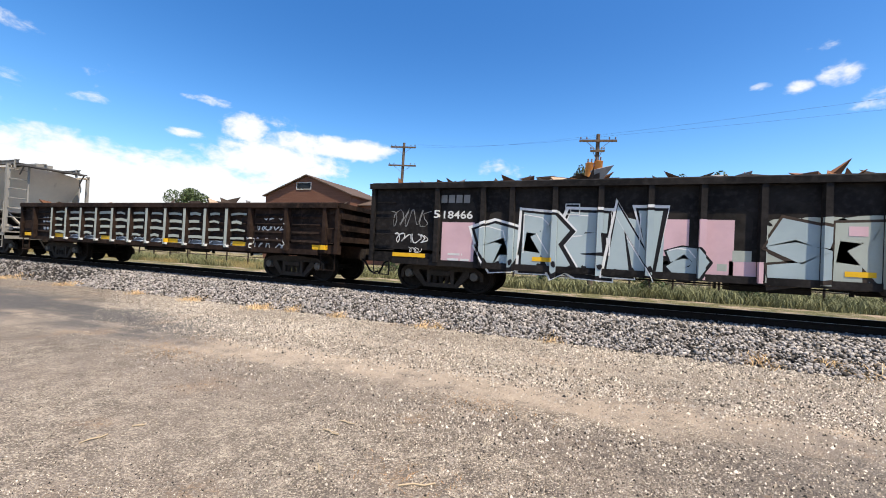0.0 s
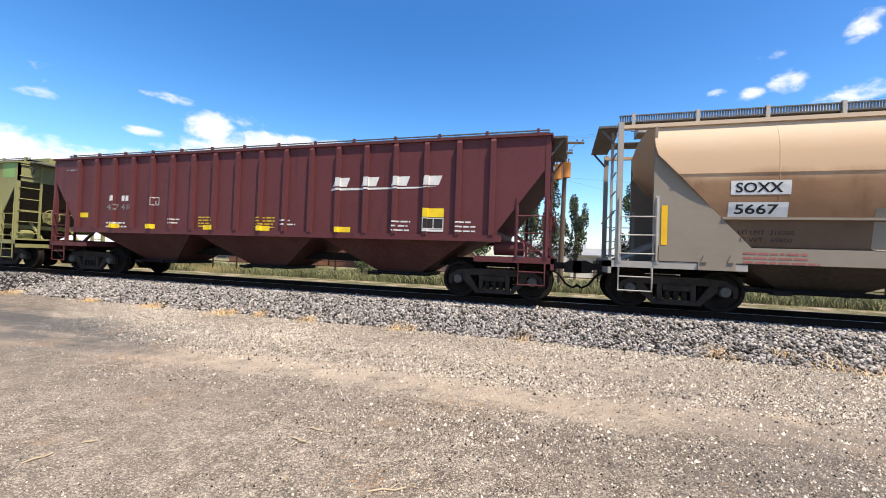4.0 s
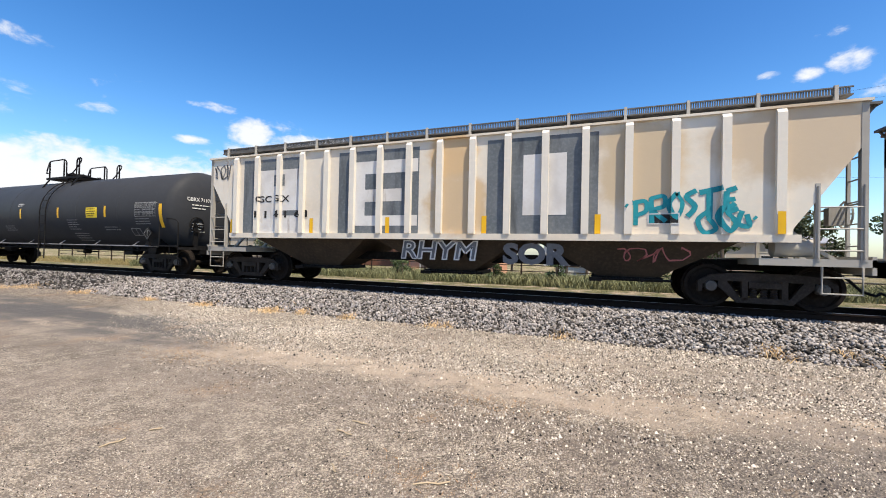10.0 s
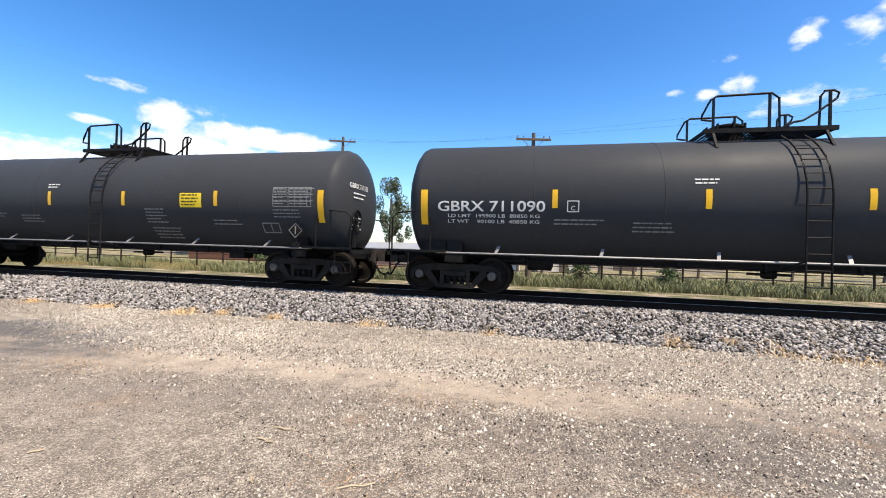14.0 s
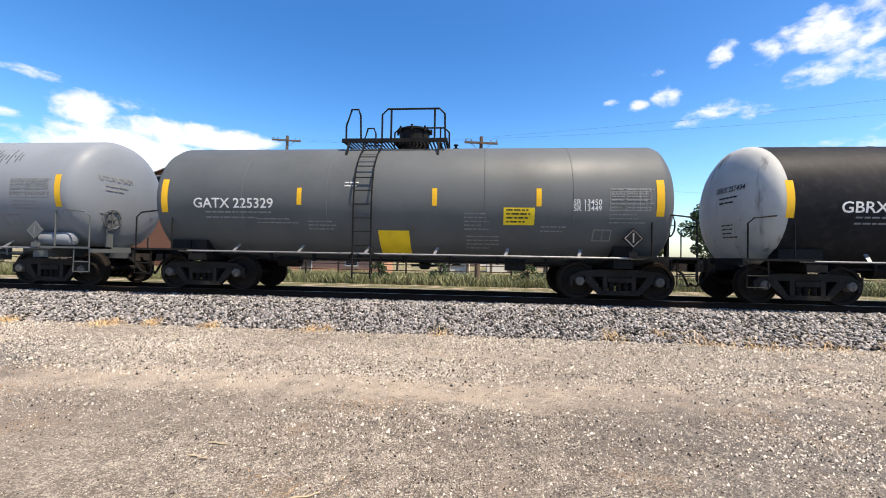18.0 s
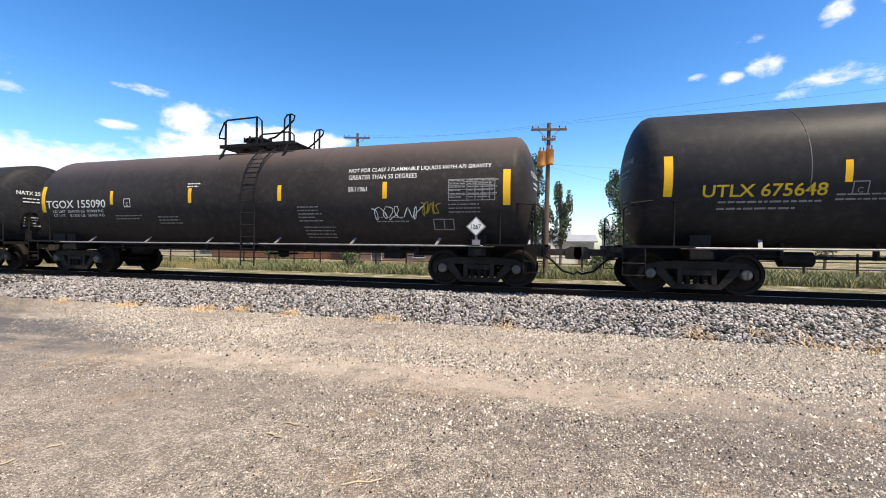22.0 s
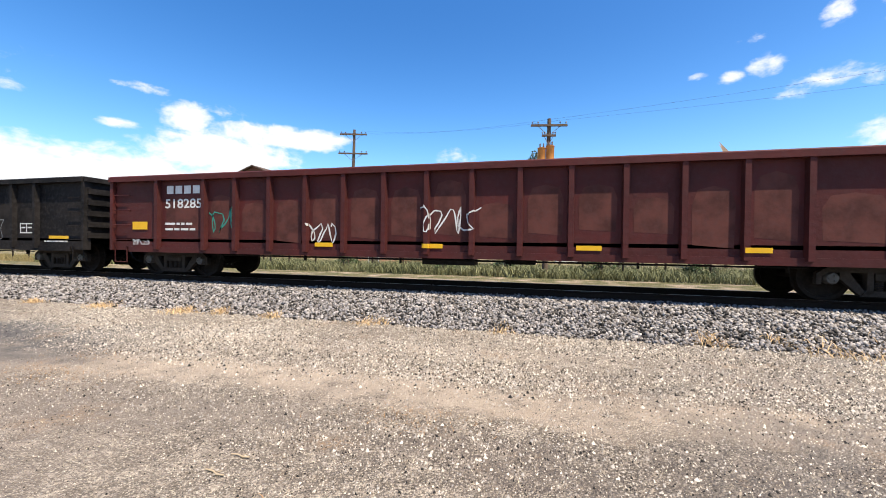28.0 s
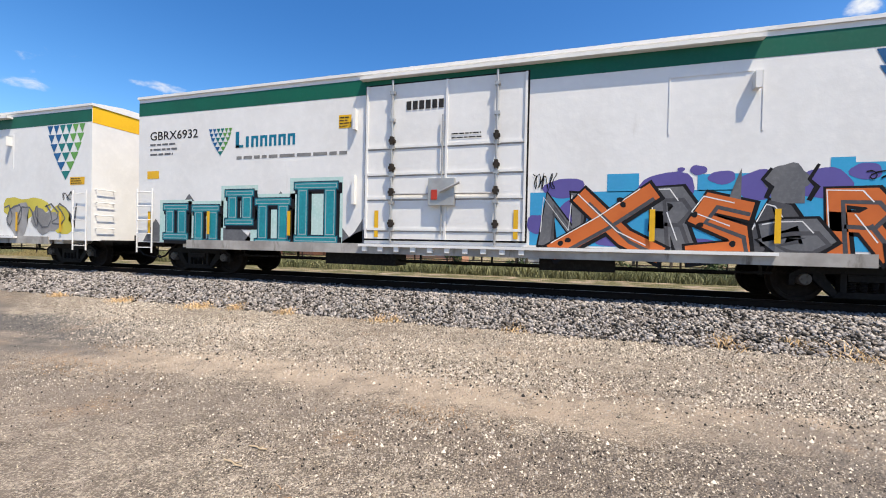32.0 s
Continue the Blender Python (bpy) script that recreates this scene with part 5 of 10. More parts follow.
        mark("load_limit", words(b, x0 + 0.25, x1 - 0.12, z0 - 0.27, z0 - 0.19, 0.004), f, mark_col, car)
    elif limit:
        mark("load_limit", bars(x0 + 0.3, x1 + 0.1, z0 - 0.08, 2, 0.13, 0.05, 3), f, FAINT, car)
    if plate:
        mark("plate_box", join(frame_box(plate - 0.13, plate + 0.13, z0, z0 + 0.26, 0.02), words("C", plate - 0.045, plate + 0.045, z0 + 0.04, z0 + 0.14)), f, dim, car)
    mark("stencil_block", bars(-0.60 * half, -0.42 * half, zc - 0.50, 2, 0.09, 0.04, 5), f, FAINT, car)
    mark("stencil_block", bars(-0.38 * half, -0.24 * half, zc - 0.55, 3, 0.09, 0.04, 6), f, FAINT, car)
    mark("stencil_block", bars(0.26 * half, 0.36 * half, zc - 0.33, 5, 0.09, 0.045, 7), f, FAINT, car)
    mark("stencil_block", bars(0.27 * half, 0.41 * half, zc - 0.86, 4, 0.09, 0.04, 8), f, FAINT, car)
    mark("stencil_block", bars(0.56 * half, 0.68 * half, zc - 0.62, 2, 0.10, 0.04, 9), f, FAINT, car)
    mark("stencil_line", bars(-0.225 * half, -0.15 * half, zc + 0.40, 2, 0.08, 0.04, 10), f, WHITE, car)
    if notice:
        s0, s1, sz = notice[0], notice[0] + 0.72, notice[1]
        mark("emergency_sign", rects([(s0, s1, sz - 0.2, sz + 0.2)]), f, BRIGHT_YELLOW, car, 0.006, "yellow notice with black lines of writing")
        mark("sign_writing", bars(s0 + 0.06, s1 - 0.02, sz + 0.16, 4, 0.09, 0.045, 12), f, INK, car, 0.010)
    p0, p1 = 0.815 * half, 0.965 * half
    mark("test_panel", join(frame_box(p0, p1, zc - 0.26, zc + 0.26, 0.018), rects([(p0 + k * (p1 - p0), p0 + k * (p1 - p0) + 0.016, zc - 0.24, zc + 0.24) for k in (0.4, 0.57, 0.73, 0.88)] + [(p0, p1, zc + z, zc + z + 0.014) for z in (-0.13, 0.0, 0.1, 0.18)]),
         bars(p0 + 0.03, p0 + 0.38 * (p1 - p0), zc + 0.24, 6, 0.08, 0.035, 13), bars(p0 + 0.43 * (p1 - p0), p1 + 0.1, zc + 0.24, 6, 0.08, 0.035, 14)), f, FAINT, car, 0.005, "white-lined test record table")
    mark("stencil_block", bars(p0, p1, zc - 0.33, 3, 0.09, 0.035, 15), f, FAINT, car)
    mark("inspection_box", join(frame_box(0.76 * half, 0.83 * half, zc - 0.95, zc - 0.68, 0.025), rects([(0.795 * half, 0.798 * half, zc - 0.93, zc - 0.70)])), f, FAINT, car)
    # hazard placard on its holder
    hx, hz = 0.905 * half, 1.48
    hold = part("placard_holder", (half, zc, bool(placard)), MATS["worn_rail"] if placard else frame, car, lambda q: (q.slab([(hx - 0.24, hz), (hx, hz - 0.24), (hx + 0.24, hz), (hx, hz + 0.24)], -1.50, -1.48), q.box(hx - 0.03, hx + 0.03, -1.48, -1.44, 1.05, hz), q.box(hx - 0.09, hx + 0.09, -1.50, -1.42, 1.05, 1.17)))
    if placard:
        mark("placard", ([(hx - 0.20, hz), (hx, hz - 0.20), (hx + 0.20, hz), (hx, hz + 0.20)], [(0, 1, 2, 3)]), Flat(-1.50), WHITE, car, 0.006, "white diamond placard")
        mark("placard_number", words(str(placard), hx - 0.12, hx + 0.12, hz - 0.055, hz + 0.055, 0.01), Flat(-1.50), INK, car, 0.011)
    else:
        mark("placard_line", join(stroke([(hx - 0.19, hz), (hx, hz - 0.19), (hx + 0.19, hz), (hx, hz + 0.19), (hx - 0.19, hz)], 0.025), stroke([(hx, hz - 0.1), (hx, hz + 0.12)], 0.04)), Flat(-1.50), FAINT, car, 0.006)
    # the number again on both heads
    for s in (-1, 1):
        u0 = -0.95 if s > 0 else -0.05
        fig = join(words(text, u0, u0 + 0.95, zc + 0.36, zc + 0.50, 0.01), bars(u0 + 0.15, u0 + 0.85, zc + 0.24, 2, 0.12, 0.05, 4), bars(u0 + 0.2, u0 + 0.7, zc - 0.45, 4, 0.10, 0.04, 5))
        me = bpy.data.meshes.new("head_writing")
        me.from_pydata([(s * (cyl + 0.53 * math.sqrt(max(0.0, 1 - (u * u + (z - zc) ** 2) / (r * r))) + 0.012), s * u, z) for u, z in fig[0]], [], fig[1])
        me.materials.append(dim if white_head is None else INK)
        o = new("head_writing", me)
        o.parent, o["kind"] = car, "stuff"
    return car, f


# ---- covered hopper cars ----
def roof_walk(car, hb, z, material, posts, open_mesh=True):
    """Grating walkway along the roof with its toe boards on short legs; low and plain where it is not open."""
    h = 0.27 if open_mesh else 0.10
    low = 0.10 if open_mesh else 0.02
    for sd in (-1, 1):
        w = part("roof_walkway", (hb, z, sd, h), MATS["grating"], car, lambda q: (q.box(-hb + 0.05, hb - 0.05, *sorted((sd * 1.10, sd * 1.14)), z + h - 0.025, z + h), q.box(-hb + 0.05, hb - 0.05, *sorted((sd * 0.55, sd * 1.14)), z + low, z + low + 0.025)))
        if open_mesh:
            n = int(2 * hb / 0.042)
            m = part("walkway_mesh", (hb, z, sd), MATS["grating"], w, lambda q: [q.box(x, x + 0.026, *sorted((sd * 1.112, sd * 1.128)), z + low + 0.02, z + h - 0.02) for x in np.linspace(-hb + 0.06, hb - 0.12, n)])
            m["kind"] = "stuff"
        for i in range(posts):
            x = -hb + 0.3 + i * (2 * hb - 0.6) / (posts - 1)
            part("walkway_leg", (z, sd, h), material, w, lambda q: q.box(-0.03, 0.03, *sorted((sd * 1.09, sd * 1.16)), z - 0.10, z + h + 0.03), pose(x, 0, 0))
    for i in range(6):
        x = -hb + 1.4 + i * (2 * hb - 2.8) / 5
        part("roof_hatch", z, material, car, lambda q: (q.box(-0.9, 0.9, -0.30, 0.30, z + 0.12, z + 0.30), q.box(-0.95, 0.95, -0.05, 0.05, z + 0.30, z + 0.34)), pose(x, 0, 0))


def hopper_under(car, xs, z_sill, material, ends, frame, end_x, tc):
    """Discharge bays, centre sill, end platforms, couplers and trucks."""
    for x, w in xs:
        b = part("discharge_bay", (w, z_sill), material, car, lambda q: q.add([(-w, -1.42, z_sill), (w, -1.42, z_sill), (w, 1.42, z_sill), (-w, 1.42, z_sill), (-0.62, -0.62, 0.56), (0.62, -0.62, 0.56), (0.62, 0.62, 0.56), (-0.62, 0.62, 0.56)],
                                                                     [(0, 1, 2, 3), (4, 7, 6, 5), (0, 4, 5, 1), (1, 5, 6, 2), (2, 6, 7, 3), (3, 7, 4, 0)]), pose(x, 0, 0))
        part("outlet_gate", 0, frame, b, lambda q: (q.box(-0.74, 0.74, -0.70, 0.70, 0.46, 0.56), q.box(-0.78, -0.5, -0.9, -0.66, 0.44, 0.53), q.rod([(-0.7, -0.78, 0.5), (0.9, -0.78, 0.5)], 0.03, 6), q.lathe([(-0.86, 0.05), (-0.72, 0.05)], 8, "y", (0.3, 0, 0.5))))
    part("centre_sill", end_x, frame, car, lambda q: q.box(-end_x, end_x, -0.25, 0.25, 0.78, 1.02))
    for s in (-1, 1):
        bogie(car, s * tc)
        coupler(car, s * end_x, ends[0] if s < 0 else ends[1])


def end_cage(car, hb, z_top, z_low, end_x, material, inner):
    """Corner posts, ladders, end platform and cross bars at both ends."""
    for s in (-1, 1):
        part("end_platform", (hb, end_x, s, z_low), material, car, lambda q: (q.box(*sorted((s * (inner - 0.2), s * end_x)), -1.50, 1.50, z_low - 0.20, z_low - 0.06), q.box(*sorted((s * (end_x - 0.06), s * end_x)), -1.50, 1.50, z_low - 0.34, z_low)))
        for yy in (-1, 1):
            part("corner_post", (hb, z_top, z_low, s, yy), material, car, lambda q: (q.box(*sorted((s * (hb - 0.10), s * hb)), *sorted((yy * 1.40, yy * 1.51)), z_low - 0.1, z_top), q.box(*sorted((s * (hb - 0.72), s * (hb - 0.65))), *sorted((yy * 1.44, yy * 1.51)), z_low - 0.1, z_low + 1.35)))
            x0, x1 = sorted((s * (hb - 0.68), s * (hb - 0.05)))
            ladder(car, x0, x1, yy * 1.52, z_low - 0.05, z_low + 1.30, material, 0.40, "end_ladder")
        lad = part("end_framing", (hb, z_top, z_low, s), material, car, lambda q: ([q.rod([(s * (hb + 0.02), -1.45, z), (s * (hb + 0.02), -0.8, z)], 0.016, 5) for z in np.arange(z_low + 0.2, z_top, 0.42)], q.box(*sorted((s * hb, s * (hb + 0.05))), -0.84, -0.78, z_low, z_top),
             q.rod([(s * (hb + 0.03), -1.4, z_low + 1.0), (s * (hb + 0.03), 1.4, z_low + 1.0)], 0.018, 5), q.beam((s * (hb - 0.05), 0.6, z_low - 0.1), (s * (inner + 0.1), 0.6, z_low + 0.9), 0.07), q.beam((s * (hb - 0.05), -0.6, z_low - 0.1), (s * (inner + 0.1), -0.6, z_low + 0.9), 0.07)))
        part("step", (hb, s), material, car, lambda q: (q.rod([(s * (hb - 0.06), -1.50, z_low - 0.2), (s * (hb - 0.06), -1.50, 0.42), (s * (hb - 0.62), -1.50, 0.42), (s * (hb - 0.62), -1.50, z_low - 0.2)], 0.02, 5), q.rod([(s * (hb - 0.06), -1.50, 0.72), (s * (hb - 0.62), -1.50, 0.72)], 0.015, 5)))
        part("crossover_board", (hb, z_top, s), MATS["grating"], car, lambda q: (q.box(*sorted((s * (hb - 0.05), s * (hb + 0.32))), -1.2, 1.2, z_top - 0.02, z_top + 0.03), q.beam((s * (hb + 0.28), -1.1, z_top), (s * hb, -1.1, z_top - 0.4), 0.04), q.beam((s * (hb + 0.28), 1.1, z_top), (s * hb, 1.1, z_top - 0.4), 0.04)))
    brake_wheel(car, hb + 0.12, -0.5, z_low + 0.85, material)
    part("air_reservoir", (inner, z_low), material, car, lambda q: q.lathe([(inner + 0.15, 0.05), (inner + 0.18, 0.18), (inner + 0.85, 0.18), (inner + 0.88, 0.05)], 14, "x", (0, -0.9, z_low + 0.15)))


def ribbed_hopper(label, hb, xr, nribs, z0, z1, ends, body, under, metalwork, rib_w=0.11, rib_d=0.10, ribs=None, walk_posts=14, low_end=3.25, open_mesh=False, rib_paint=None):
    car = tagged(new("covered_hopper"), label, "hopper car", "covered hoppers of the train")
    ys = 1.50
    q_in = xr + 0.12
    prof = [(-hb, z1), (hb, z1), (hb, low_end), (q_in, z0 + 0.15), (q_in, z0), (-q_in, z0), (-q_in, z0 + 0.15), (-hb, low_end)]
    part("body", (hb, z0, z1, xr), body, car, lambda q: q.slab(prof, -ys, ys))
    for s in (-1, 1):
        # slopes in the darker under paint, their shade put into the colour
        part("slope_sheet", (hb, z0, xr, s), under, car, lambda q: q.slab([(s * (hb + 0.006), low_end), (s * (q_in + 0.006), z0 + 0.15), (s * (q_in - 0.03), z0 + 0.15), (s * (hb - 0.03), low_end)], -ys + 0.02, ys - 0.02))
    part("roof", (hb, z1), body, car, lambda q: q.run([(-1.56, z1 - 0.05), (-1.56, z1), (-0.6, z1 + 0.15), (0.6, z1 + 0.15), (1.56, z1), (1.56, z1 - 0.05)], -hb - 0.04, hb + 0.04))
    part("side_sill", (hb, z0, xr), body, car, lambda q: (q.box(-q_in - 0.1, q_in + 0.1, -1.58, -1.46, z0 - 0.10, z0 + 0.05), q.box(-q_in - 0.1, q_in + 0.1, 1.46, 1.58, z0 - 0.10, z0 + 0.05)))
    ribs = list(ribs if ribs is not None else np.linspace(-xr, xr, nribs))
    for x in ribs:
        part("rib", (z0, z1, rib_w, rib_d), rib_paint or body, car, lambda q: q.run([(-ys - rib_d, z0 + 0.05), (-ys + 0.01, z0 + 0.05), (-ys + 0.01, z1 - 0.05), (-ys - rib_d * 0.4, z1 - 0.05), (-ys - rib_d, z1 - 0.14)], -rib_w / 2, rib_w / 2), pose(float(x), 0, 0))
    end_x = hb + 0.12
    hopper_under(car, [(-0.62 * xr, 0.31 * xr), (0, 0.31 * xr), (0.62 * xr, 0.31 * xr)], z0, under, ends, BLACK, end_x, 6.65)
    end_cage(car, hb, z1, 1.12, end_x, metalwork, q_in - 0.3)
    roof_walk(car, hb, z1 + 0.12, metalwork, walk_posts, open_mesh)
    f = Ribbed(-ys, [float(x) for x in ribs], rib_w, rib_d)
    return car, f


def round_hopper(label, hb, z0, zs, z1, ends, body, lower, under, metalwork, gusset=True, walk_posts=15, panel=None):
    """Bulged sides, sloping ends and a straight skirt."""
    car = tagged(new("covered_hopper"), label, "hopper car", "covered hoppers of the train")
    zm = (zs + z1) / 2 + 0.05
    side = []
    n = 9
    for i in range(n + 1):
        z = zs + (z1 - zs) * i / n
        side.append((1.46 + 0.12 * math.sin(math.pi * min(1, (i / n) * 0.95)) ** 0.8 - (0.10 if i == n else 0.04 if i == n - 1 else 0), z))
    loop = [(-y, z) for y, z in side] + [(-0.6, z1 + 0.16), (0.6, z1 + 0.16)] + [(y, z) for y, z in side[::-1]]
    zk, xk = z1 - 0.60, hb - (0.62 if gusset else 0.15)
    fall = 0.766 if gusset else 0.72
    cut = lambda z: xk if z > zk else xk - (zk - z) * fall

    def body_mesh(q):
        m = len(loop)
        vs = [(-cut(z), y, z) for y, z in loop] + [(cut(z), y, z) for y, z in loop]
        q.add(vs, [tuple(range(m)), tuple(range(m, 2 * m))[::-1]])
        q.add(vs, [(i, m + i, m + (i + 1) % m, (i + 1) % m) for i in range(m)], True)
    part("body", (hb, zs, z1), body, car, body_mesh)
    part("eave_beam", (hb, z1), body, car, lambda q: (q.box(-hb, hb, -1.47, -1.36, z1 - 0.04, z1 + 0.04), q.box(-hb, hb, 1.36, 1.47, z1 - 0.04, z1 + 0.04)))
    low = cut(zs)
    if gusset:
        zp = z0 + 0.34
        xe = hb - 0.62
        for s in (-1, 1):
            part("skirt", (hb, z0, zs, s), lower, car, lambda q: q.slab([(-xe, z0), (xe, z0), (xe, zp - 0.02), (-xe, zp - 0.02)], *sorted((s * 1.46, s * 1.51))))
            part("lower_panel", (hb, z0, zs, s), panel, car, lambda q: q.add([(-cut(zs), s * 1.47, zs), (cut(zs), s * 1.47, zs), (cut(zp), s * 1.38, zp), (-cut(zp), s * 1.38, zp), (-cut(zs), s * 1.30, zs), (cut(zs), s * 1.30, zs), (cut(zp), s * 1.30, zp), (-cut(zp), s * 1.30, zp)],
                                                                             [(0, 1, 2, 3), (7, 6, 5, 4), (0, 4, 5, 1), (1, 5, 6, 2), (2, 6, 7, 3), (3, 7, 4, 0)]))
            for e in (-1, 1):
                part("end_gusset", (hb, z0, zs, s, e), lower, car, lambda q: q.slab([(e * cut(zp), zp - 0.02), (e * xe, zp - 0.02), (e * xe, z1 - 0.04), (e * (xe - 0.06), z1 - 0.04), (e * (cut(zk) - 0.02), zk)], *sorted((s * 1.45, s * 1.505))))
        part("skirt_ledge", (hb, zs), lower, car, lambda q: q.box(-low, low, -1.53, -1.44, zs - 0.03, zs + 0.02))
        if panel is P_TAN_LOW:
            part("side_seam", (hb, zs, "long"), body, car, lambda q: q.box(-cut(2.92), cut(2.92), -1.592, -1.50, 2.905, 2.925))
        for e in (-1, 1):
            part("jacking_pad", (hb, e), lower, car, lambda q: (q.box(e * (xe - 1.0) - 0.28, e * (xe - 1.0) + 0.28, -1.54, -1.40, z0 - 0.16, z0), [q.slab([(e * (xe - 1.0) + a - 0.05, z0), (e * (xe - 1.0) + a + 0.05, z0), (e * (xe - 1.0) + a, z0 + 0.14)], -1.56, -1.51) for a in (-0.2, 0.2)]))
    else:
        part("side_sill", (hb, z0), body, car, lambda q: (q.box(-low - 0.6, low + 0.6, -1.56, -1.42, z0 - 0.10, z0 + 0.06), q.box(-low - 0.6, low + 0.6, 1.42, 1.56, z0 - 0.10, z0 + 0.06)))
    for x in np.linspace(-low + 0.8, low - 0.8, 8):
        part("side_seam", (zs, z1), body, car, lambda q: q.add([(dx, -y - (0.006 if dx == 0 else -0.004), z) for y, z in side for dx in (-0.02, 0, 0.02)], [(3 * i + a, 3 * i + a + 1, 3 * i + a + 4, 3 * i + a + 3) for i in range(n) for a in (0, 1)]), pose(float(x), 0, 0))
    end_x = hb + 0.12
    xs = [(-0.56 * hb, 1.45), (-0.19 * hb, 1.45), (0.19 * hb, 1.45), (0.56 * hb, 1.45)] if gusset else [(-0.50 * hb, 1.9), (0, 1.9), (0.50 * hb, 1.9)]
    hopper_under(car, xs, z0 + (0.02 if gusset else 0), under, ends, BLACK, end_x, 6.75)
    if gusset:
        part("side_rod", hb, BLACK, car, lambda q: q.rod([(-hb + 2.2, -0.85, 0.52), (hb - 2.2, -0.85, 0.52)], 0.045, 6))
    end_cage(car, hb, z1 + 0.1, 1.12, end_x, metalwork, low - 0.2)
    roof_walk(car, hb, z1 + 0.10, metalwork, walk_posts)

    class Bulge:
        xs, zs = (), [zz for _, zz in side] + ([z0 + 0.33, z0 + 0.35] if gusset else [])

        def y(self, x, z):
            if gusset and (abs(x) > cut(z) or z < z0 + 0.34):
                return -1.51
            if z <= side[0][1]:
                return -(1.38 + 0.09 * (z - z0 - 0.34) / (side[0][1] - z0 - 0.34)) if gusset else -1.46
            for (ya, za), (yb, zb) in zip(side, side[1:]):
                if z <= zb:
                    return -(ya + (yb - ya) * (z - za) / (zb - za))
            return -side[-1][0]
    return car, Bulge()


P_GRIMY = paint("grimy_white", (0.50, 0.48, 0.45), (0.28, 0.26, 0.24), rough=0.6, big=1.2, fine=9, amount=0.9, streak=[((0.16, 0.14, 0.12), 0.56, 0.74, (3, 3, 1))])


# ---- gondolas ----
def gondola(label, hb, posts, z0, z1, ends, body, load=None, corrugated=False, tc=None, post_w=0.13, seed=0, heap=0.30):
    car = tagged(new("gondola_car"), label, "gondola", "gondolas of the train")
    ys = 1.46
    for s in (-1, 1):
        nm = "side_wall"
        part(nm, (hb, z0, z1, s), body, car, lambda q: q.box(-hb, hb, *sorted((s * (ys - 0.05), s * ys)), z0, z1 - 0.06))
        part("top_chord", (hb, z1, s), body, car, lambda q: q.run([(s * (ys - 0.07), z1 - 0.16), (s * (ys + 0.15), z1 - 0.16), (s * (ys + 0.15), z1 - 0.03), (s * (ys + 0.11), z1), (s * (ys - 0.07), z1)], -hb - 0.02, hb + 0.02))
        part("side_sill", (hb, z0, s), body, car, lambda q: q.box(-hb + 0.6, hb - 0.6, *sorted((s * (ys - 0.02), s * (ys + 0.05))), z0 - 0.05, z0 + 0.10))
        part("end_wall", (hb, z0, z1, s), body, car, lambda q: (q.box(*sorted((s * (hb - 0.06), s * hb)), -ys, ys, z0 + 0.25, z1 - 0.1), [q.box(*sorted((s * hb, s * (hb + 0.10))), -ys, ys, z, z + 0.16) for z in np.arange(z0 + 0.35, z1 - 0.2, 0.33)], q.box(*sorted((s * (hb - 0.1), s * (hb + 0.12))), -ys - 0.1, ys + 0.1, z1 - 0.15, z1 - 0.01)))
        part("corner_cap", (hb, z0, z1, s), body, car, lambda q: q.box(*sorted((s * (hb - 0.05), s * (hb + 0.05))), -ys - 0.1, -ys + 0.1, z0, z1 - 0.1))
    part("floor", (hb, z0), body, car, lambda q: (q.box(-hb, hb, -ys, ys, z0 + 0.25, z0 + 0.33), q.box(-hb, hb, -0.25, 0.25, 0.74, z0 + 0.3)))
    for x in posts:
        part("post", (z0, z1, post_w), body, car, lambda q: q.add([(-post_w / 2, -ys, z0 + 0.02), (post_w / 2, -ys, z0 + 0.02), (post_w / 2, -ys, z1 - 0.16), (-post_w / 2, -ys, z1 - 0.16), (-post_w * 0.4, -ys - 0.13, z0 + 0.04), (post_w * 0.4, -ys - 0.13, z0 + 0.04), (post_w * 0.4, -ys - 0.13, z1 - 0.16), (-post_w * 0.4, -ys - 0.13, z1 - 0.16)],
                                                                     [(0, 1, 2, 3), (4, 7, 6, 5), (0, 4, 5, 1), (1, 5, 6, 2), (2, 6, 7, 3), (3, 7, 4, 0)]), pose(float(x), 0, 0))
    if corrugated:
        for a, b in zip(posts, posts[1:]):
            for k in range(4):
                zz = z0 + 0.30 + k * (z1 - z0 - 0.6) / 3.4
                part("pressed_rib", (round(b - a, 2)), body, car, lambda q: q.add([(-(b - a) / 2 + 0.12, -ys, -0.07), ((b - a) / 2 - 0.12, -ys, -0.07), ((b - a) / 2 - 0.12, -ys, 0.07), (-(b - a) / 2 + 0.12, -ys, 0.07), (-(b - a) / 2 + 0.18, -ys - 0.05, 0), ((b - a) / 2 - 0.18, -ys - 0.05, 0)],
                                                                                     [(0, 1, 5, 4), (1, 2, 5), (2, 3, 4, 5), (3, 0, 4)]), pose((a + b) / 2, 0, zz))
    tc = tc or hb - 1.75
    for s in (-1, 1):
        bogie(car, s * tc)
        coupler(car, s * (hb + 0.12), ends[0] if s < 0 else ends[1])
        part("body_bolster", (tc, z0), body, car, lambda q: q.box(tc * s - 0.2, tc * s + 0.2, -1.4, 1.4, 0.74, z0 + 0.3))
        x0, x1 = sorted((s * (hb - 0.62), s * (hb - 0.10)))
        for z in np.arange(z0 + 0.3, z1 - 0.25, 0.42):
            part("grab_iron", (hb, s), body, car, lambda q: q.rod([(x0, -ys, 0), (x0, -ys - 0.09, 0), (x1, -ys - 0.09, 0), (x1, -ys, 0)], 0.012, 5), pose(0, 0, float(z)))
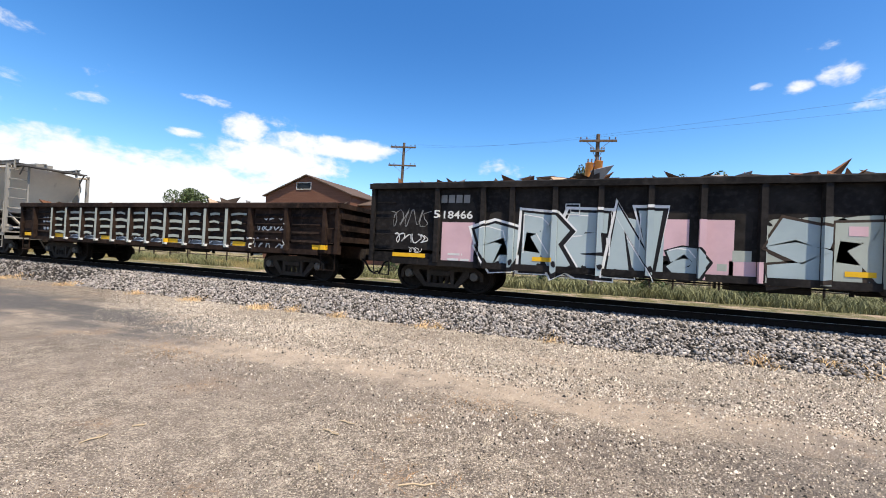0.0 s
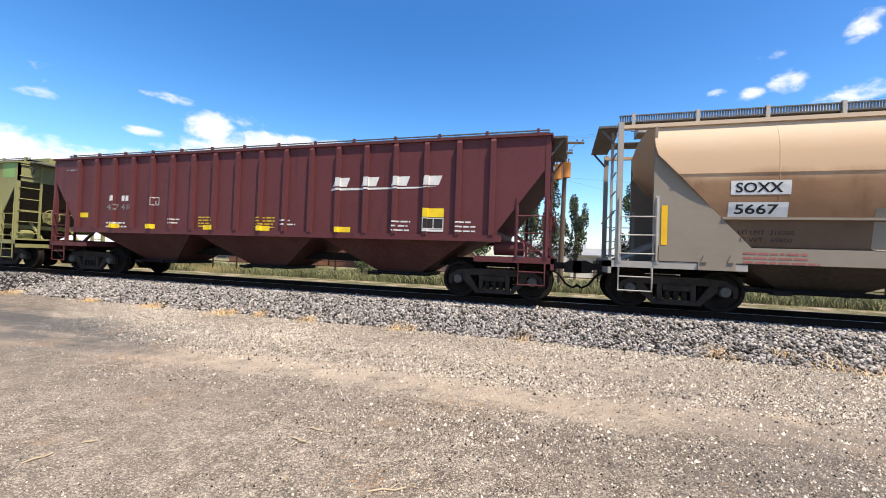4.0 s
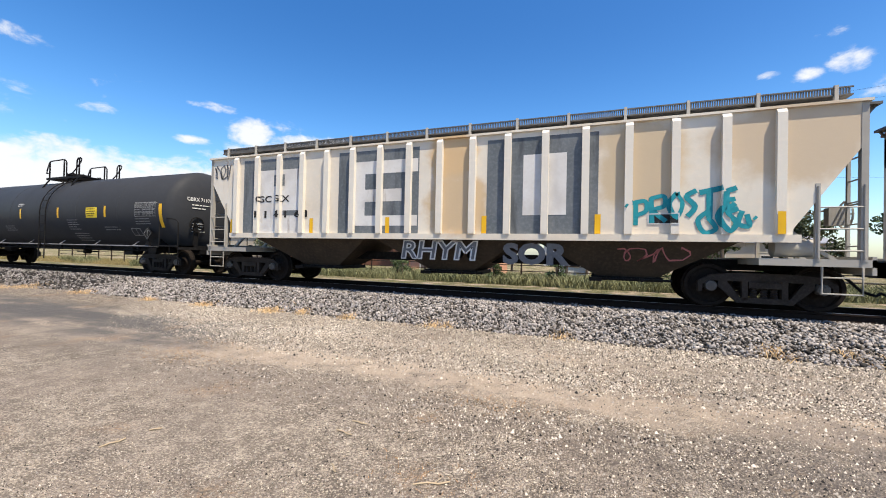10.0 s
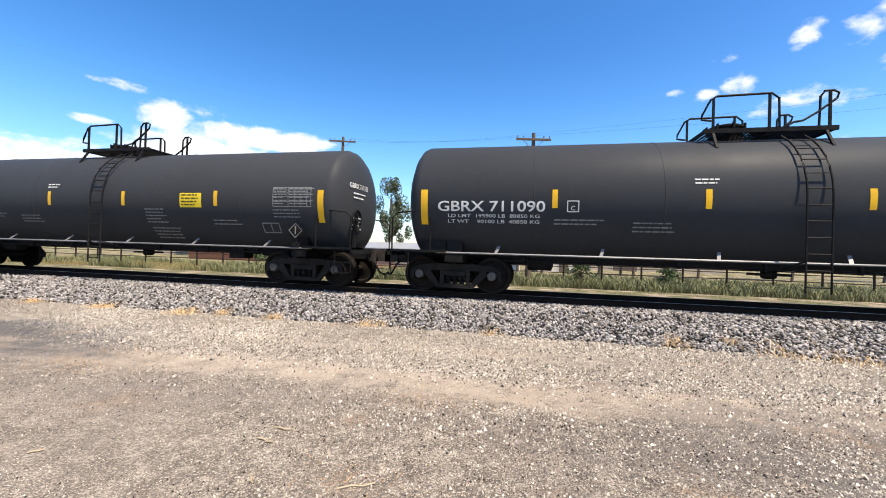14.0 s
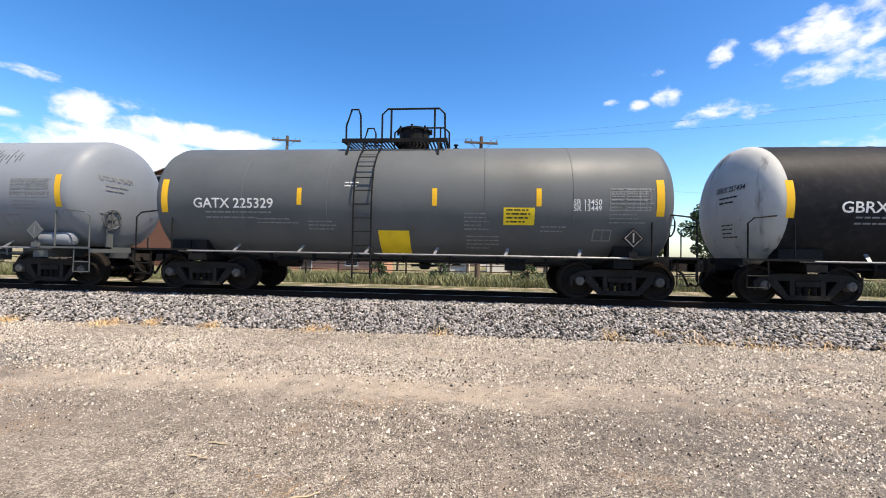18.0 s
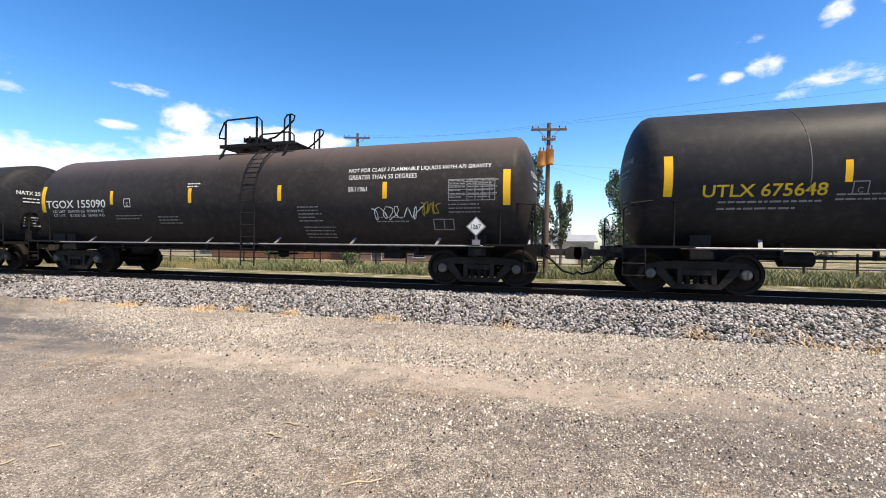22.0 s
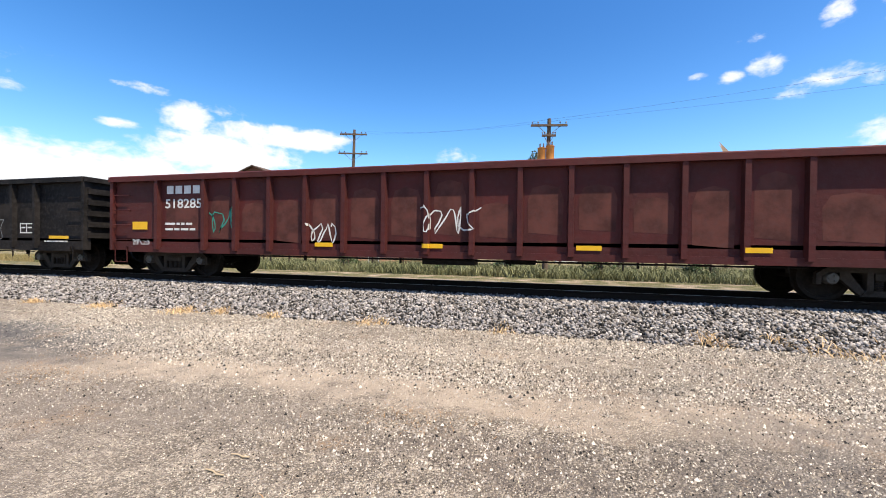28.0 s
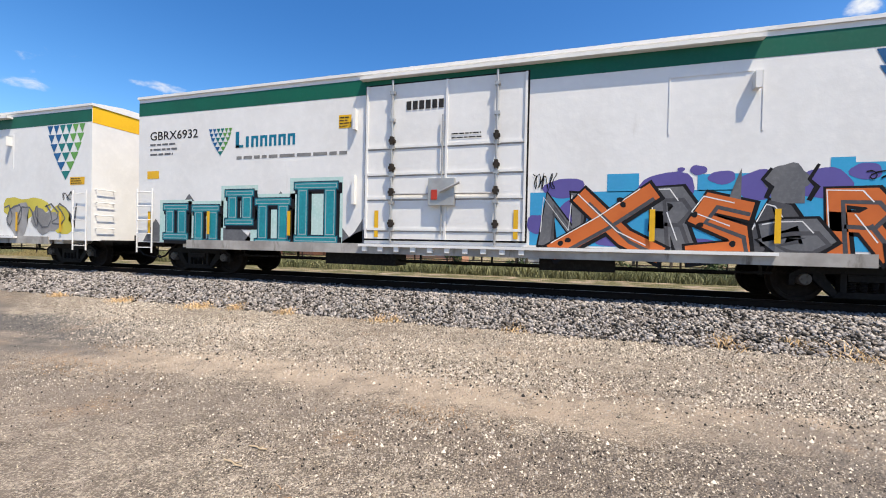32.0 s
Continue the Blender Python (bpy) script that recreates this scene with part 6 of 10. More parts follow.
        part("step", (hb, s), body, car, lambda q: (q.rod([(s * (hb - 0.06), -ys - 0.02, z0 + 0.1), (s * (hb - 0.06), -ys - 0.02, 0.40), (s * (hb - 0.5), -ys - 0.02, 0.40), (s * (hb - 0.5), -ys - 0.02, z0 + 0.1)], 0.02, 5)))
    part("brake_rigging", (hb, z0), BLACK, car, lambda q: (q.rod([(-tc + 1.3, -1.0, z0 - 0.1), (tc - 1.3, -1.0, z0 - 0.1)], 0.02, 5), q.box(-0.8, 0.5, -0.95, -0.5, z0 - 0.22, z0 + 0.2), q.lathe([(1.2, 0.05), (1.22, 0.16), (1.9, 0.16), (1.93, 0.05)], 12, "x", (0, -0.8, z0 - 0.02)), [q.box(x - 0.02, x + 0.02, -1.04, -0.96, z0 - 0.2, z0 + 0.1) for x in np.linspace(-tc + 1.6, tc - 1.6, 6)]))
    if load:
        rg = random.Random(seed + 40)
        for i in range(load):
            x, y = rg.uniform(-hb + 0.5, hb - 0.5), rg.uniform(-1.2, 1.2)
            s = rg.uniform(0.18, 0.6)
            z = z1 - 0.12 + heap * (1 - abs(y) / 1.9) + 0.09 * math.sin(x * 1.3 + seed)
            mt = (MATS["scrap_rust"], MATS["scrap_grey"], MATS["scrap_dark"], MATS["scrap_tan"])[rg.choice((0, 0, 1, 2, 2, 3))]
            part("scrap_piece", i % 23, mt, car, lambda q: q.add([(rg.uniform(-1, 1) * 0.9, rg.uniform(-1, 1) * 0.8, rg.uniform(-0.1, 0.12)) for _ in range(4)] + [(0.1, 0.1, -0.25)], [(0, 1, 2), (0, 2, 3), (1, 0, 4), (2, 1, 4), (3, 2, 4), (0, 3, 4)]), pose(x, y, z, rg.uniform(-50, 50), rg.uniform(-40, 40), rg.uniform(0, 360)) @ Matrix.Diagonal((s, s, s * 1.2, 1)))
        part("scrap_bed", (hb, z1), MATS["scrap_dark"], car, lambda q: q.run([(-1.4, z0 + 0.3), (1.4, z0 + 0.3), (1.4, z1 - 0.25), (0, z1 - 0.12 + heap * 0.6), (-1.4, z1 - 0.25)], -hb + 0.1, hb - 0.1))
    if not corrugated:
        rg = random.Random(seed + 90)
        mt = MATS["scuffed_red"] if "oxide" in body.name else MATS["scuffed_black"]
        for a, b in zip(posts, posts[1:]):
            w, top = b - a, z1 - rg.uniform(0.35, 0.9)
            low = z0 + rg.uniform(0.25, 0.6)
            pts = [(a + w * u, low + (top - low) * v) for u, v in ((0.16, 0.05), (0.84, 0.0), (0.86, 0.7), (0.78, 0.93), (0.5, 1.0), (0.24, 0.94), (0.15, 0.7))]
            mark("scuffed_patch", (pts, [tuple(range(7))]), Flat(-ys), mt, car, 0.003)
    return car, Ribbed(-ys, [float(x) for x in posts], post_w * 0.9, 0.13)


# ---- refrigerator cars ----
def reefer(label, hb, z0, z1, ends, white):
    car = tagged(new("refrigerator_car"), label, "reefer car", "refrigerator cars of the train")
    ys = 1.56
    part("body", (hb, z0, z1), white, car, lambda q: q.box(-hb, hb, -ys, ys, z0, z1))
    part("roof", (hb, z1), white, car, lambda q: (q.run([(-ys - 0.04, z1 - 0.04), (-ys - 0.04, z1 + 0.03), (-0.7, z1 + 0.16), (0.7, z1 + 0.16), (ys + 0.04, z1 + 0.03), (ys + 0.04, z1 - 0.04)], -hb - 0.03, hb + 0.03), [q.box(x - 0.03, x + 0.03, -1.3, 1.3, z1 + 0.13, z1 + 0.18) for x in np.linspace(-hb + 0.6, hb - 0.6, 17)]))
    part("side_sill", (hb, z0), P_GRIMY, car, lambda q: (q.box(-hb + 1.9, hb - 1.9, -ys - 0.03, -ys + 0.08, z0 - 0.14, z0 + 0.10), q.box(-hb, hb, -0.3, 0.3, 0.74, z0)))
    # plug door with its bars
    # black sheet behind the door draws the shade of the gap round it
    part("door_gap_shade", z0, BLACK, car, lambda q: q.box(-2.20, 1.74, -ys - 0.012, -ys + 0.01, z0 + 0.18, z1 - 0.31))
    d = part("door", z0, white, car, lambda q: q.box(-2.16, 1.70, -ys - 0.035, -ys + 0.02, z0 + 0.22, z1 - 0.35))
    for x in (-2.16, -0.14, 1.65):
        part("door_post", z0, white, d, lambda q: q.box(0, 0.05, -ys - 0.07, -ys - 0.03, z0 + 0.22, z1 - 0.35), pose(x, 0, 0))
    for z in (0.42, 1.15, 1.72, 2.35):
        part("door_rail", z0, white, d, lambda q: q.box(-2.1, 1.66, -ys - 0.055, -ys - 0.03, 0, 0.06), pose(0, 0, z0 + z))
        # greyer strip just below each rail
        part("under_rail_strip", z0, P_GRIMY, d, lambda q: q.box(-2.1, 1.66, -ys - 0.040, -ys - 0.03, -0.035, -0.003), pose(0, 0, z0 + z))
        for x in (-1.45, 1.05):
            part("clamp", 0, IRON, d, lambda q: (q.box(-0.07, 0.07, -ys - 0.15, -ys - 0.03, -0.03, 0.03), q.box(-0.04, 0.04, -ys - 0.16, -ys - 0.05, -0.09, 0.09)), pose(x, 0, z0 + z + 0.16))
    for x in (-1.45, 1.05):
        part("lock_bar", z1, MATS["zinc"], d, lambda q: (q.rod([(0, -ys - 0.11, z0 + 0.12), (0, -ys - 0.11, z1 - 0.28)], 0.028, 7), [q.box(-0.06, 0.06, -ys - 0.14, -ys - 0.03, z, z + 0.07) for z in np.linspace(z0 + 0.4, z1 - 0.6, 6)]), pose(x, 0, 0))
    part("lock_gear", 0, MATS["zinc"], d, lambda q: (q.box(-0.50, 0.12, -ys - 0.16, -ys - 0.03, 1.85, 2.46), q.rod([(-0.2, -ys - 0.14, 2.15), (-0.2, -ys - 0.2, 2.15), (0.25, -ys - 0.2, 2.35)], 0.03, 6), q.rod([(-1.45, -ys - 0.1, 2.12), (1.05, -ys - 0.1, 2.12)], 0.022, 6), q.rod([(-0.2, -ys - 0.1, 1.2), (-0.2, -ys - 0.1, 3.9)], 0.02, 6)))
    part("seal_tag", 0, MATS["tag_red"], d, lambda q: q.box(-0.42, -0.28, -ys - 0.18, -ys - 0.155, 1.98, 2.2))
    part("door_track", hb, white, car, lambda q: (q.box(-2.3, 6.0, -ys - 0.16, -ys + 0.01, z1 - 0.20, z1 - 0.13), q.box(-2.3, 6.3, -ys - 0.12, -ys + 0.01, z0 + 0.03, z0 + 0.09), [q.box(x, x + 0.12, -ys - 0.10, -ys + 0.01, z0 - 0.08, z0 + 0.06) for x in np.arange(-2.2, 1.8, 0.42)]))
    part("door_stop", hb, white, car, lambda q: (q.box(5.85, 5.95, -ys - 0.15, -ys, 3.95, 4.25), q.box(-2.5, -2.43, -ys - 0.12, -ys, 3.7, 4.2), q.box(-2.5, -2.43, -ys - 0.12, -ys, 1.9, 2.6)))
    part("access_hatch", 0, white, car, lambda q: [q.box(a, b, -ys - 0.012, -ys, c, e) for a, b, c, e in ((4.45, 6.05, 4.30, 4.33), (4.45, 4.48, 3.2, 4.3), (6.02, 6.05, 3.2, 4.3))])
    for s in (-1, 1):
        bogie(car, s * (hb - 1.75), BLACK)
        coupler(car, s * (hb + 0.10), ends[0] if s < 0 else ends[1])
        part("body_bolster", (hb, s), white, car, lambda q: q.box(s * (hb - 1.75) - 0.2, s * (hb - 1.75) + 0.2, -1.4, 1.4, 0.74, z0))
        part("end_sill", (hb, s), BLACK, car, lambda q: (q.box(*sorted((s * (hb - 0.3), s * (hb + 0.1))), -1.0, 1.0, 0.72, z0), q.box(*sorted((s * hb, s * (hb + 0.22))), -1.3, 1.3, z0 - 0.04, z0 + 0.02)))
        x0, x1 = sorted((s * (hb - 0.66), s * (hb - 0.08)))
        ladder(car, x0, x1, -ys - 0.09, z0 - 0.3, z0 + 1.55, white, 0.40, "side_ladder")
        part("end_grabs", (hb, s), white, car, lambda q: [q.rod([(s * hb, y0, z), (s * (hb + 0.09), y0, z), (s * (hb + 0.09), y0 + 0.5, z), (s * hb, y0 + 0.5, z)], 0.014, 5) for z in (1.25, 1.65, 2.05, 2.45) for y0 in (-1.45,)])
    part("cooling_unit", hb, MATS["yellow_end"], car, lambda q: q.add([(hb, 0.5, z1 - 0.45), (hb + 0.42, 0.55, z1 - 0.40), (hb + 0.42, 1.35, z1 - 0.40), (hb, 1.4, z1 - 0.45), (hb, 0.5, z1 - 0.05), (hb + 0.35, 0.55, z1 - 0.08), (hb + 0.35, 1.35, z1 - 0.08), (hb, 1.4, z1 - 0.05)],
         [(0, 3, 2, 1), (4, 5, 6, 7), (0, 1, 5, 4), (1, 2, 6, 5), (2, 3, 7, 6), (3, 0, 4, 7)]))
    part("yellow_band", (hb, z1), MATS["yellow_end"], car, lambda q: q.box(hb + 0.001, hb + 0.006, -ys + 0.01, ys - 0.01, z1 - 0.55, z1 - 0.03))
    part("under_gear", hb, BLACK, car, lambda q: (q.box(-3.5, -1.5, -1.2, -0.5, 0.42, 0.75), q.box(2.0, 3.6, -1.1, -0.4, 0.45, 0.78), q.rod([(-hb + 3.2, -1.0, 0.55), (hb - 3.2, -1.0, 0.55)], 0.03, 6), q.rod([(-hb + 3.0, 0.9, 0.42), (hb - 3.0, 0.9, 0.42)], 0.03, 6), [q.box(x - 0.02, x + 0.02, -1.03, -0.97, 0.5, z0) for x in np.linspace(-hb + 3.4, hb - 3.4, 8)]))
    f = Flat(-ys)
    mark("green_stripe", rects([(-hb, hb, z1 - 0.52, z1 - 0.14)]), f, MATS["stripe_green"], car, 0.004)
    return car, f


def shield(x, z, w, h, parent, face, seed):
    """A shield of small triangles in blues and greens, the owner's badge as plain shapes."""
    rows_, cols = 6, 6
    groups = {0: [], 1: [], 2: []}
    for r in range(rows_):
        zz = z - r * h / rows_
        k = cols - r
        half = w / 2 * (1 - (r / rows_) ** 1.6)
        for c in range(k):
            xc = x + (c - (k - 1) / 2) * (2 * half / k)
            d = half / k * 0.92
            tri = ([(xc - d, zz), (xc + d, zz), (xc, zz - h / rows_ * 0.96)], [(0, 1, 2)])
            u = (c + 0.5) / k
            groups[0 if u < 0.34 else 1 if u < 0.70 else 2].append(tri)
    for g, mt in ((0, "badge_blue"), (1, "badge_teal"), (2, "badge_green")):
        mark("badge_triangles", join(*groups[g]), face, MATS[mt], parent, 0.006)


# strokes of sprayed forms in a unit square
TWIST = (((0.9, 0.86), (0.3, 1), (0.08, 0.72), (0.82, 0.42), (0.9, 0.12), (0.1, 0)),)
COMB = (((0.88, 1), (0.3, 1), (0.12, 0.85), (0.12, 0.15), (0.3, 0), (0.9, 0)), ((0.12, 0.5), (0.72, 0.52)))
ARCH = (((0.12, 0), (0.12, 1), (0.7, 1), (0.9, 0.78), (0.62, 0.5), (0.2, 0.48)), ((0.52, 0.5), (0.92, 0)))
PEAK = (((0.02, 0), (0.42, 1), (0.6, 1), (0.98, 0)), ((0.22, 0.34), (0.78, 0.34)))
ZIG = (((0.08, 0), (0.10, 1), (0.88, 0.02), (0.92, 1)),)
CROSS = (((0.0, 0), (0.5, 0.5), (0.98, 1)), ((0.3, 1), (0.5, 0.56), (0.72, 0.2), (1.0, 0)))
BOWL = (((0.1, 0.9), (0.35, 1), (0.8, 0.92), (0.94, 0.5), (0.7, 0.08), (0.3, 0), (0.12, 0.3), (0.4, 0.45)),)
HOOK = (((0.0, 1), (0.98, 1)), ((0.45, 1), (0.4, 0.4), (0.6, 0.02), (0.95, 0.1)))
LEAN = (((0.1, 1), (0.2, 0), (0.9, 0)),)


def sprayed_forms(parent, face, forms, fill, line, thick=0.26, halo=None, rim=None, shine=True, wave=0.05, seed=1):
    """Broad sprayed strokes, each form in its own box: halo, dark edge, filling and a thin bright line."""
    rg = random.Random(seed)
    o = 0.15 * thick
    for i, (form, x0, x1, z0, z1) in enumerate(forms):
        col = fill[i % len(fill)]
        k = thick / 2
        up = 0.0056 + 0.0045 * (i % 2)
        for n, pts in enumerate(form):
            way = [(x0 + k + (x1 - x0 - 2 * k) * a + rg.uniform(-wave, wave), z0 + k + (z1 - z0 - 2 * k) * b + rg.uniform(-wave, wave)) for a, b in pts]
            e = 0.0003 * n
            if halo:
                mark("sprayed_halo", ribbon(way, thick + 3.7 * o), face, halo, parent, up + e)
            mark("sprayed_outline", ribbon([(a + 0.3 * o, b - 0.3 * o) for a, b in way], thick + 2.4 * o), face, line, parent, up + 0.0012 + e)
            mark("sprayed_fill", ribbon(way, thick), face, col, parent, up + 0.0026 + e)
            if rim:
                mark("sprayed_fold", ribbon([(a + 0.30 * thick, b - 0.26 * thick) for a, b in way], 0.22 * thick), face, rim, parent, up + 0.0034 + e)
            if shine:
                mark("sprayed_shine", ribbon([(a - 0.40 * thick, b + 0.36 * thick) for a, b in way[:4]], 0.022), face, MATS["spray_white"], parent, up + 0.0040 + e)


MATS.update({
    "worn_rail": paint("worn_rail", (0.30, 0.30, 0.31), (0.12, 0.11, 0.10), rough=0.5, metal=0.3, big=2),
    "grating": paint("walkway_grating", (0.17, 0.165, 0.16), (0.10, 0.095, 0.09), rough=0.6, metal=0.4, big=6, fine=40),
    "chalk": paint("chalk_white", (0.72, 0.71, 0.69), (0.45, 0.42, 0.39), rough=0.6, big=1.4, streak=[((0.35, 0.30, 0.26), 0.60, 0.74, (5, 5, 0.7))]),
    "scrap_rust": paint("scrap_rust", (0.26, 0.12, 0.06), (0.12, 0.06, 0.04), rough=0.85, big=2),
    "scrap_grey": paint("scrap_grey", (0.36, 0.35, 0.34), (0.18, 0.16, 0.15), rough=0.6, metal=0.3, big=2),
    "scrap_dark": paint("scrap_dark", (0.055, 0.045, 0.04), (0.10, 0.07, 0.05), rough=0.85, big=2),
    "scrap_tan": paint("scrap_tan", (0.48, 0.36, 0.26), (0.30, 0.20, 0.13), rough=0.8, big=2),
    "zinc": paint("zinc_gear", (0.50, 0.50, 0.49), (0.34, 0.33, 0.31), rough=0.45, metal=0.5, big=4),
    "tag_red": paint("tag_red", (0.55, 0.06, 0.04), rough=0.5, bump=0),
    "yellow_end": paint("end_yellow", (0.85, 0.50, 0.02), (0.70, 0.40, 0.03), rough=0.5, big=1, amount=0.4),
    "stripe_green": paint("stripe_green", (0.010, 0.135, 0.085), (0.015, 0.10, 0.07), rough=0.5, big=1, bump=0),
    "badge_blue": paint("badge_blue", (0.02, 0.13, 0.33), rough=0.5, bump=0),
    "badge_teal": paint("badge_teal", (0.02, 0.23, 0.22), rough=0.5, bump=0),
    "badge_green": paint("badge_green", (0.16, 0.42, 0.10), rough=0.5, bump=0),
    "spray_white": paint("spray_white", (0.78, 0.78, 0.77), (0.6, 0.6, 0.6), rough=0.6, bump=0),
    "spray_silver": paint("spray_silver", (0.40, 0.39, 0.39), (0.24, 0.235, 0.235), rough=0.5, big=1.6, fine=22, amount=0.9, bump=0),
    "spray_ice": paint("spray_ice", (0.42, 0.50, 0.52), (0.27, 0.34, 0.36), rough=0.6, big=0.9, bump=0),
    "scuffed_black": paint("scuffed_black", (0.038, 0.033, 0.030), (0.016, 0.015, 0.014), rough=0.8, big=2.2, fine=10, amount=0.95, bump=0.2),
    "scuffed_red": paint("scuffed_red", (0.13, 0.045, 0.036), (0.07, 0.026, 0.022), rough=0.8, big=2.2, fine=10, amount=0.95, bump=0.2),
    "spray_sage": paint("spray_sage", (0.42, 0.45, 0.40), (0.33, 0.36, 0.32), rough=0.6, big=1.2, bump=0),
    "spray_pink": paint("spray_pink", (0.66, 0.44, 0.48), (0.50, 0.34, 0.36), rough=0.6, big=1.2, bump=0),
    "spray_teal": paint("spray_teal", (0.02, 0.25, 0.31), (0.03, 0.35, 0.40), rough=0.6, big=2, bump=0),
    "spray_navy": paint("spray_navy", (0.02, 0.05, 0.09), rough=0.6, bump=0),
    "spray_black": paint("spray_black", (0.022, 0.022, 0.025), rough=0.6, bump=0),
    "spray_grey": paint("spray_grey", (0.13, 0.135, 0.15), (0.20, 0.20, 0.21), rough=0.6, big=2, bump=0),
    "spray_orange": paint("spray_orange", (0.62, 0.16, 0.04), (0.50, 0.11, 0.03), rough=0.6, big=2, bump=0),
    "spray_blue": paint("spray_blue", (0.04, 0.36, 0.62), (0.06, 0.28, 0.55), rough=0.6, big=1, bump=0),
    "spray_violet": paint("spray_violet", (0.13, 0.11, 0.36), (0.10, 0.08, 0.28), rough=0.6, big=1, bump=0),
    "spray_yellow": paint("spray_yellow", (0.70, 0.60, 0.10), rough=0.6, bump=0),
    "spray_red": paint("spray_red", (0.40, 0.135, 0.118), (0.27, 0.085, 0.075), rough=0.6, big=1.5, bump=0),
    "spray_straw": paint("spray_straw", (0.55, 0.45, 0.17), (0.45, 0.36, 0.2), rough=0.6, big=3, bump=0),
    "spray_mint": paint("spray_mint", (0.45, 0.66, 0.62), (0.62, 0.72, 0.70), rough=0.6, big=2, bump=0),
    "spray_dusk": paint("spray_dusk", (0.075, 0.075, 0.085), (0.11, 0.11, 0.12), rough=0.6, big=2, bump=0),
    "spray_green": paint("spray_green", (0.05, 0.28, 0.22), rough=0.6, bump=0),
    "spray_ochre": paint("spray_ochre", (0.33, 0.27, 0.03), rough=0.6, bump=0),
    "slate": paint("slate_repaint", (0.13, 0.15, 0.165), (0.20, 0.215, 0.23), rough=0.55, big=1, amount=0.8, bump=0, streak=[((0.09, 0.10, 0.11), 0.50, 0.72, (2.5, 2.5, 0.5))]),
    "logo_blue": paint("logo_blue", (0.01, 0.20, 0.33), rough=0.5, bump=0),
    "number_yellow": paint("number_yellow", (0.62, 0.43, 0.03), (0.45, 0.30, 0.03), rough=0.6, big=4, bump=0),
})

# paints of the cars
P_GON_BLACK = paint("gondola_black", (0.0110, 0.0106, 0.0112), (0.0330, 0.0290, 0.0275), rough=0.65, big=0.9, fine=9, amount=0.8, streak=[((0.10, 0.075, 0.06), 0.66, 0.80, (3, 3, 0.9))], bump=0.4)
P_GON_RED = paint("gondola_oxide", (0.10, 0.022, 0.020), (0.055, 0.018, 0.017), rough=0.6, big=0.9, fine=9, amount=0.7, streak=[((0.04, 0.02, 0.018), 0.62, 0.78, (3, 3, 0.7))], bump=0.4)
P_GON_RUST = paint("gondola_rusted_black", (0.013, 0.010, 0.009), (0.045, 0.028, 0.021), rough=0.75, big=0.9, fine=8, amount=0.9, streak=[((0.075, 0.045, 0.033), 0.60, 0.75, (4, 4, 0.7))], bump=0.4)
P_MAROON = paint("hopper_maroon", (0.135, 0.042, 0.045), (0.105, 0.032, 0.034), rough=0.5, big=0.5, fine=11, amount=0.6, streak=[((0.07, 0.025, 0.026), 0.56, 0.80, (3, 3, 0.25))])
P_MAROON_B = paint("hopper_oxide", (0.165, 0.047, 0.047), (0.12, 0.034, 0.034), rough=0.5, big=0.5, fine=11, amount=0.7, streak=[((0.075, 0.026, 0.025), 0.52, 0.76, (2.4, 2.4, 0.22)), ((0.19, 0.075, 0.07), 0.68, 0.82, (7, 7, 0.30))])
# dusty maroon, darkened for the shade under the sloped ends
P_MAROON_UNDER = paint("hopper_dusty_shaded_maroon", (0.075, 0.026, 0.024), (0.11, 0.06, 0.05), rough=0.75, big=0.8)
P_GREY = paint("hopper_light_grey", (0.71, 0.66, 0.58), (0.60, 0.53, 0.44), rough=0.55, big=0.45, fine=8, amount=0.55, streak=[((0.38, 0.33, 0.28), 0.60, 0.80, (2.2, 2.2, 0.35))])
# grime, plus the shade of the inward-leaning lower panel put into the colour
P_GREY_LOW = paint("hopper_grimy_shaded_grey", (0.34, 0.33, 0.305), (0.25, 0.23, 0.20), rough=0.65, big=0.6, fine=9, amount=0.7, streak=[((0.20, 0.175, 0.15), 0.60, 0.80, (2.5, 2.5, 0.6))])
P_GREY_SKIRT = paint("hopper_pale_skirt", (0.43, 0.415, 0.38), (0.32, 0.295, 0.26), rough=0.65, big=0.6, fine=9, amount=0.6, streak=[((0.30, 0.26, 0.22), 0.62, 0.80, (2.5, 2.5, 0.6))])
P_TAN_SKIRT = paint("hopper_dusty_skirt", (0.29, 0.255, 0.205), (0.235, 0.19, 0.145), rough=0.65, big=0.5, fine=8, amount=0.7, streak=[((0.33, 0.24, 0.16), 0.62, 0.80, (1.6, 1.6, 0.5))])
P_TAN = paint("hopper_rusty_tan", (0.36, 0.215, 0.12), (0.22, 0.115, 0.06), rough=0.65, big=0.6, fine=7, amount=0.8, streak=[((0.17, 0.085, 0.042), 0.50, 0.74, (1.5, 1.5, 0.5))], top=[((0.62, 0.43, 0.27), 2.72, 3.02, 0.55, (1.0, 1.0, 0.4)), ((0.62, 0.48, 0.34), 3.3, 3.8, 0.5, (0.7, 0.7, 0.7))])
P_TAN_LOW = paint("hopper_rusty_panel", (0.19, 0.125, 0.08), (0.13, 0.075, 0.045), rough=0.65, big=0.35, fine=8, amount=0.9, streak=[((0.27, 0.165, 0.095), 0.52, 0.76, (1.4, 1.4, 0.4))])
P_GREEN = paint("hopper_olive", (0.30, 0.29, 0.125), (0.23, 0.215, 0.10), rough=0.6, big=0.5, fine=9, amount=0.7, streak=[((0.17, 0.12, 0.06), 0.60, 0.80, (3.5, 3.5, 0.35))])
P_GREEN_END = paint("hopper_fresh_green", (0.25, 0.42, 0.14), (0.20, 0.32, 0.12), rough=0.6, big=0.7)
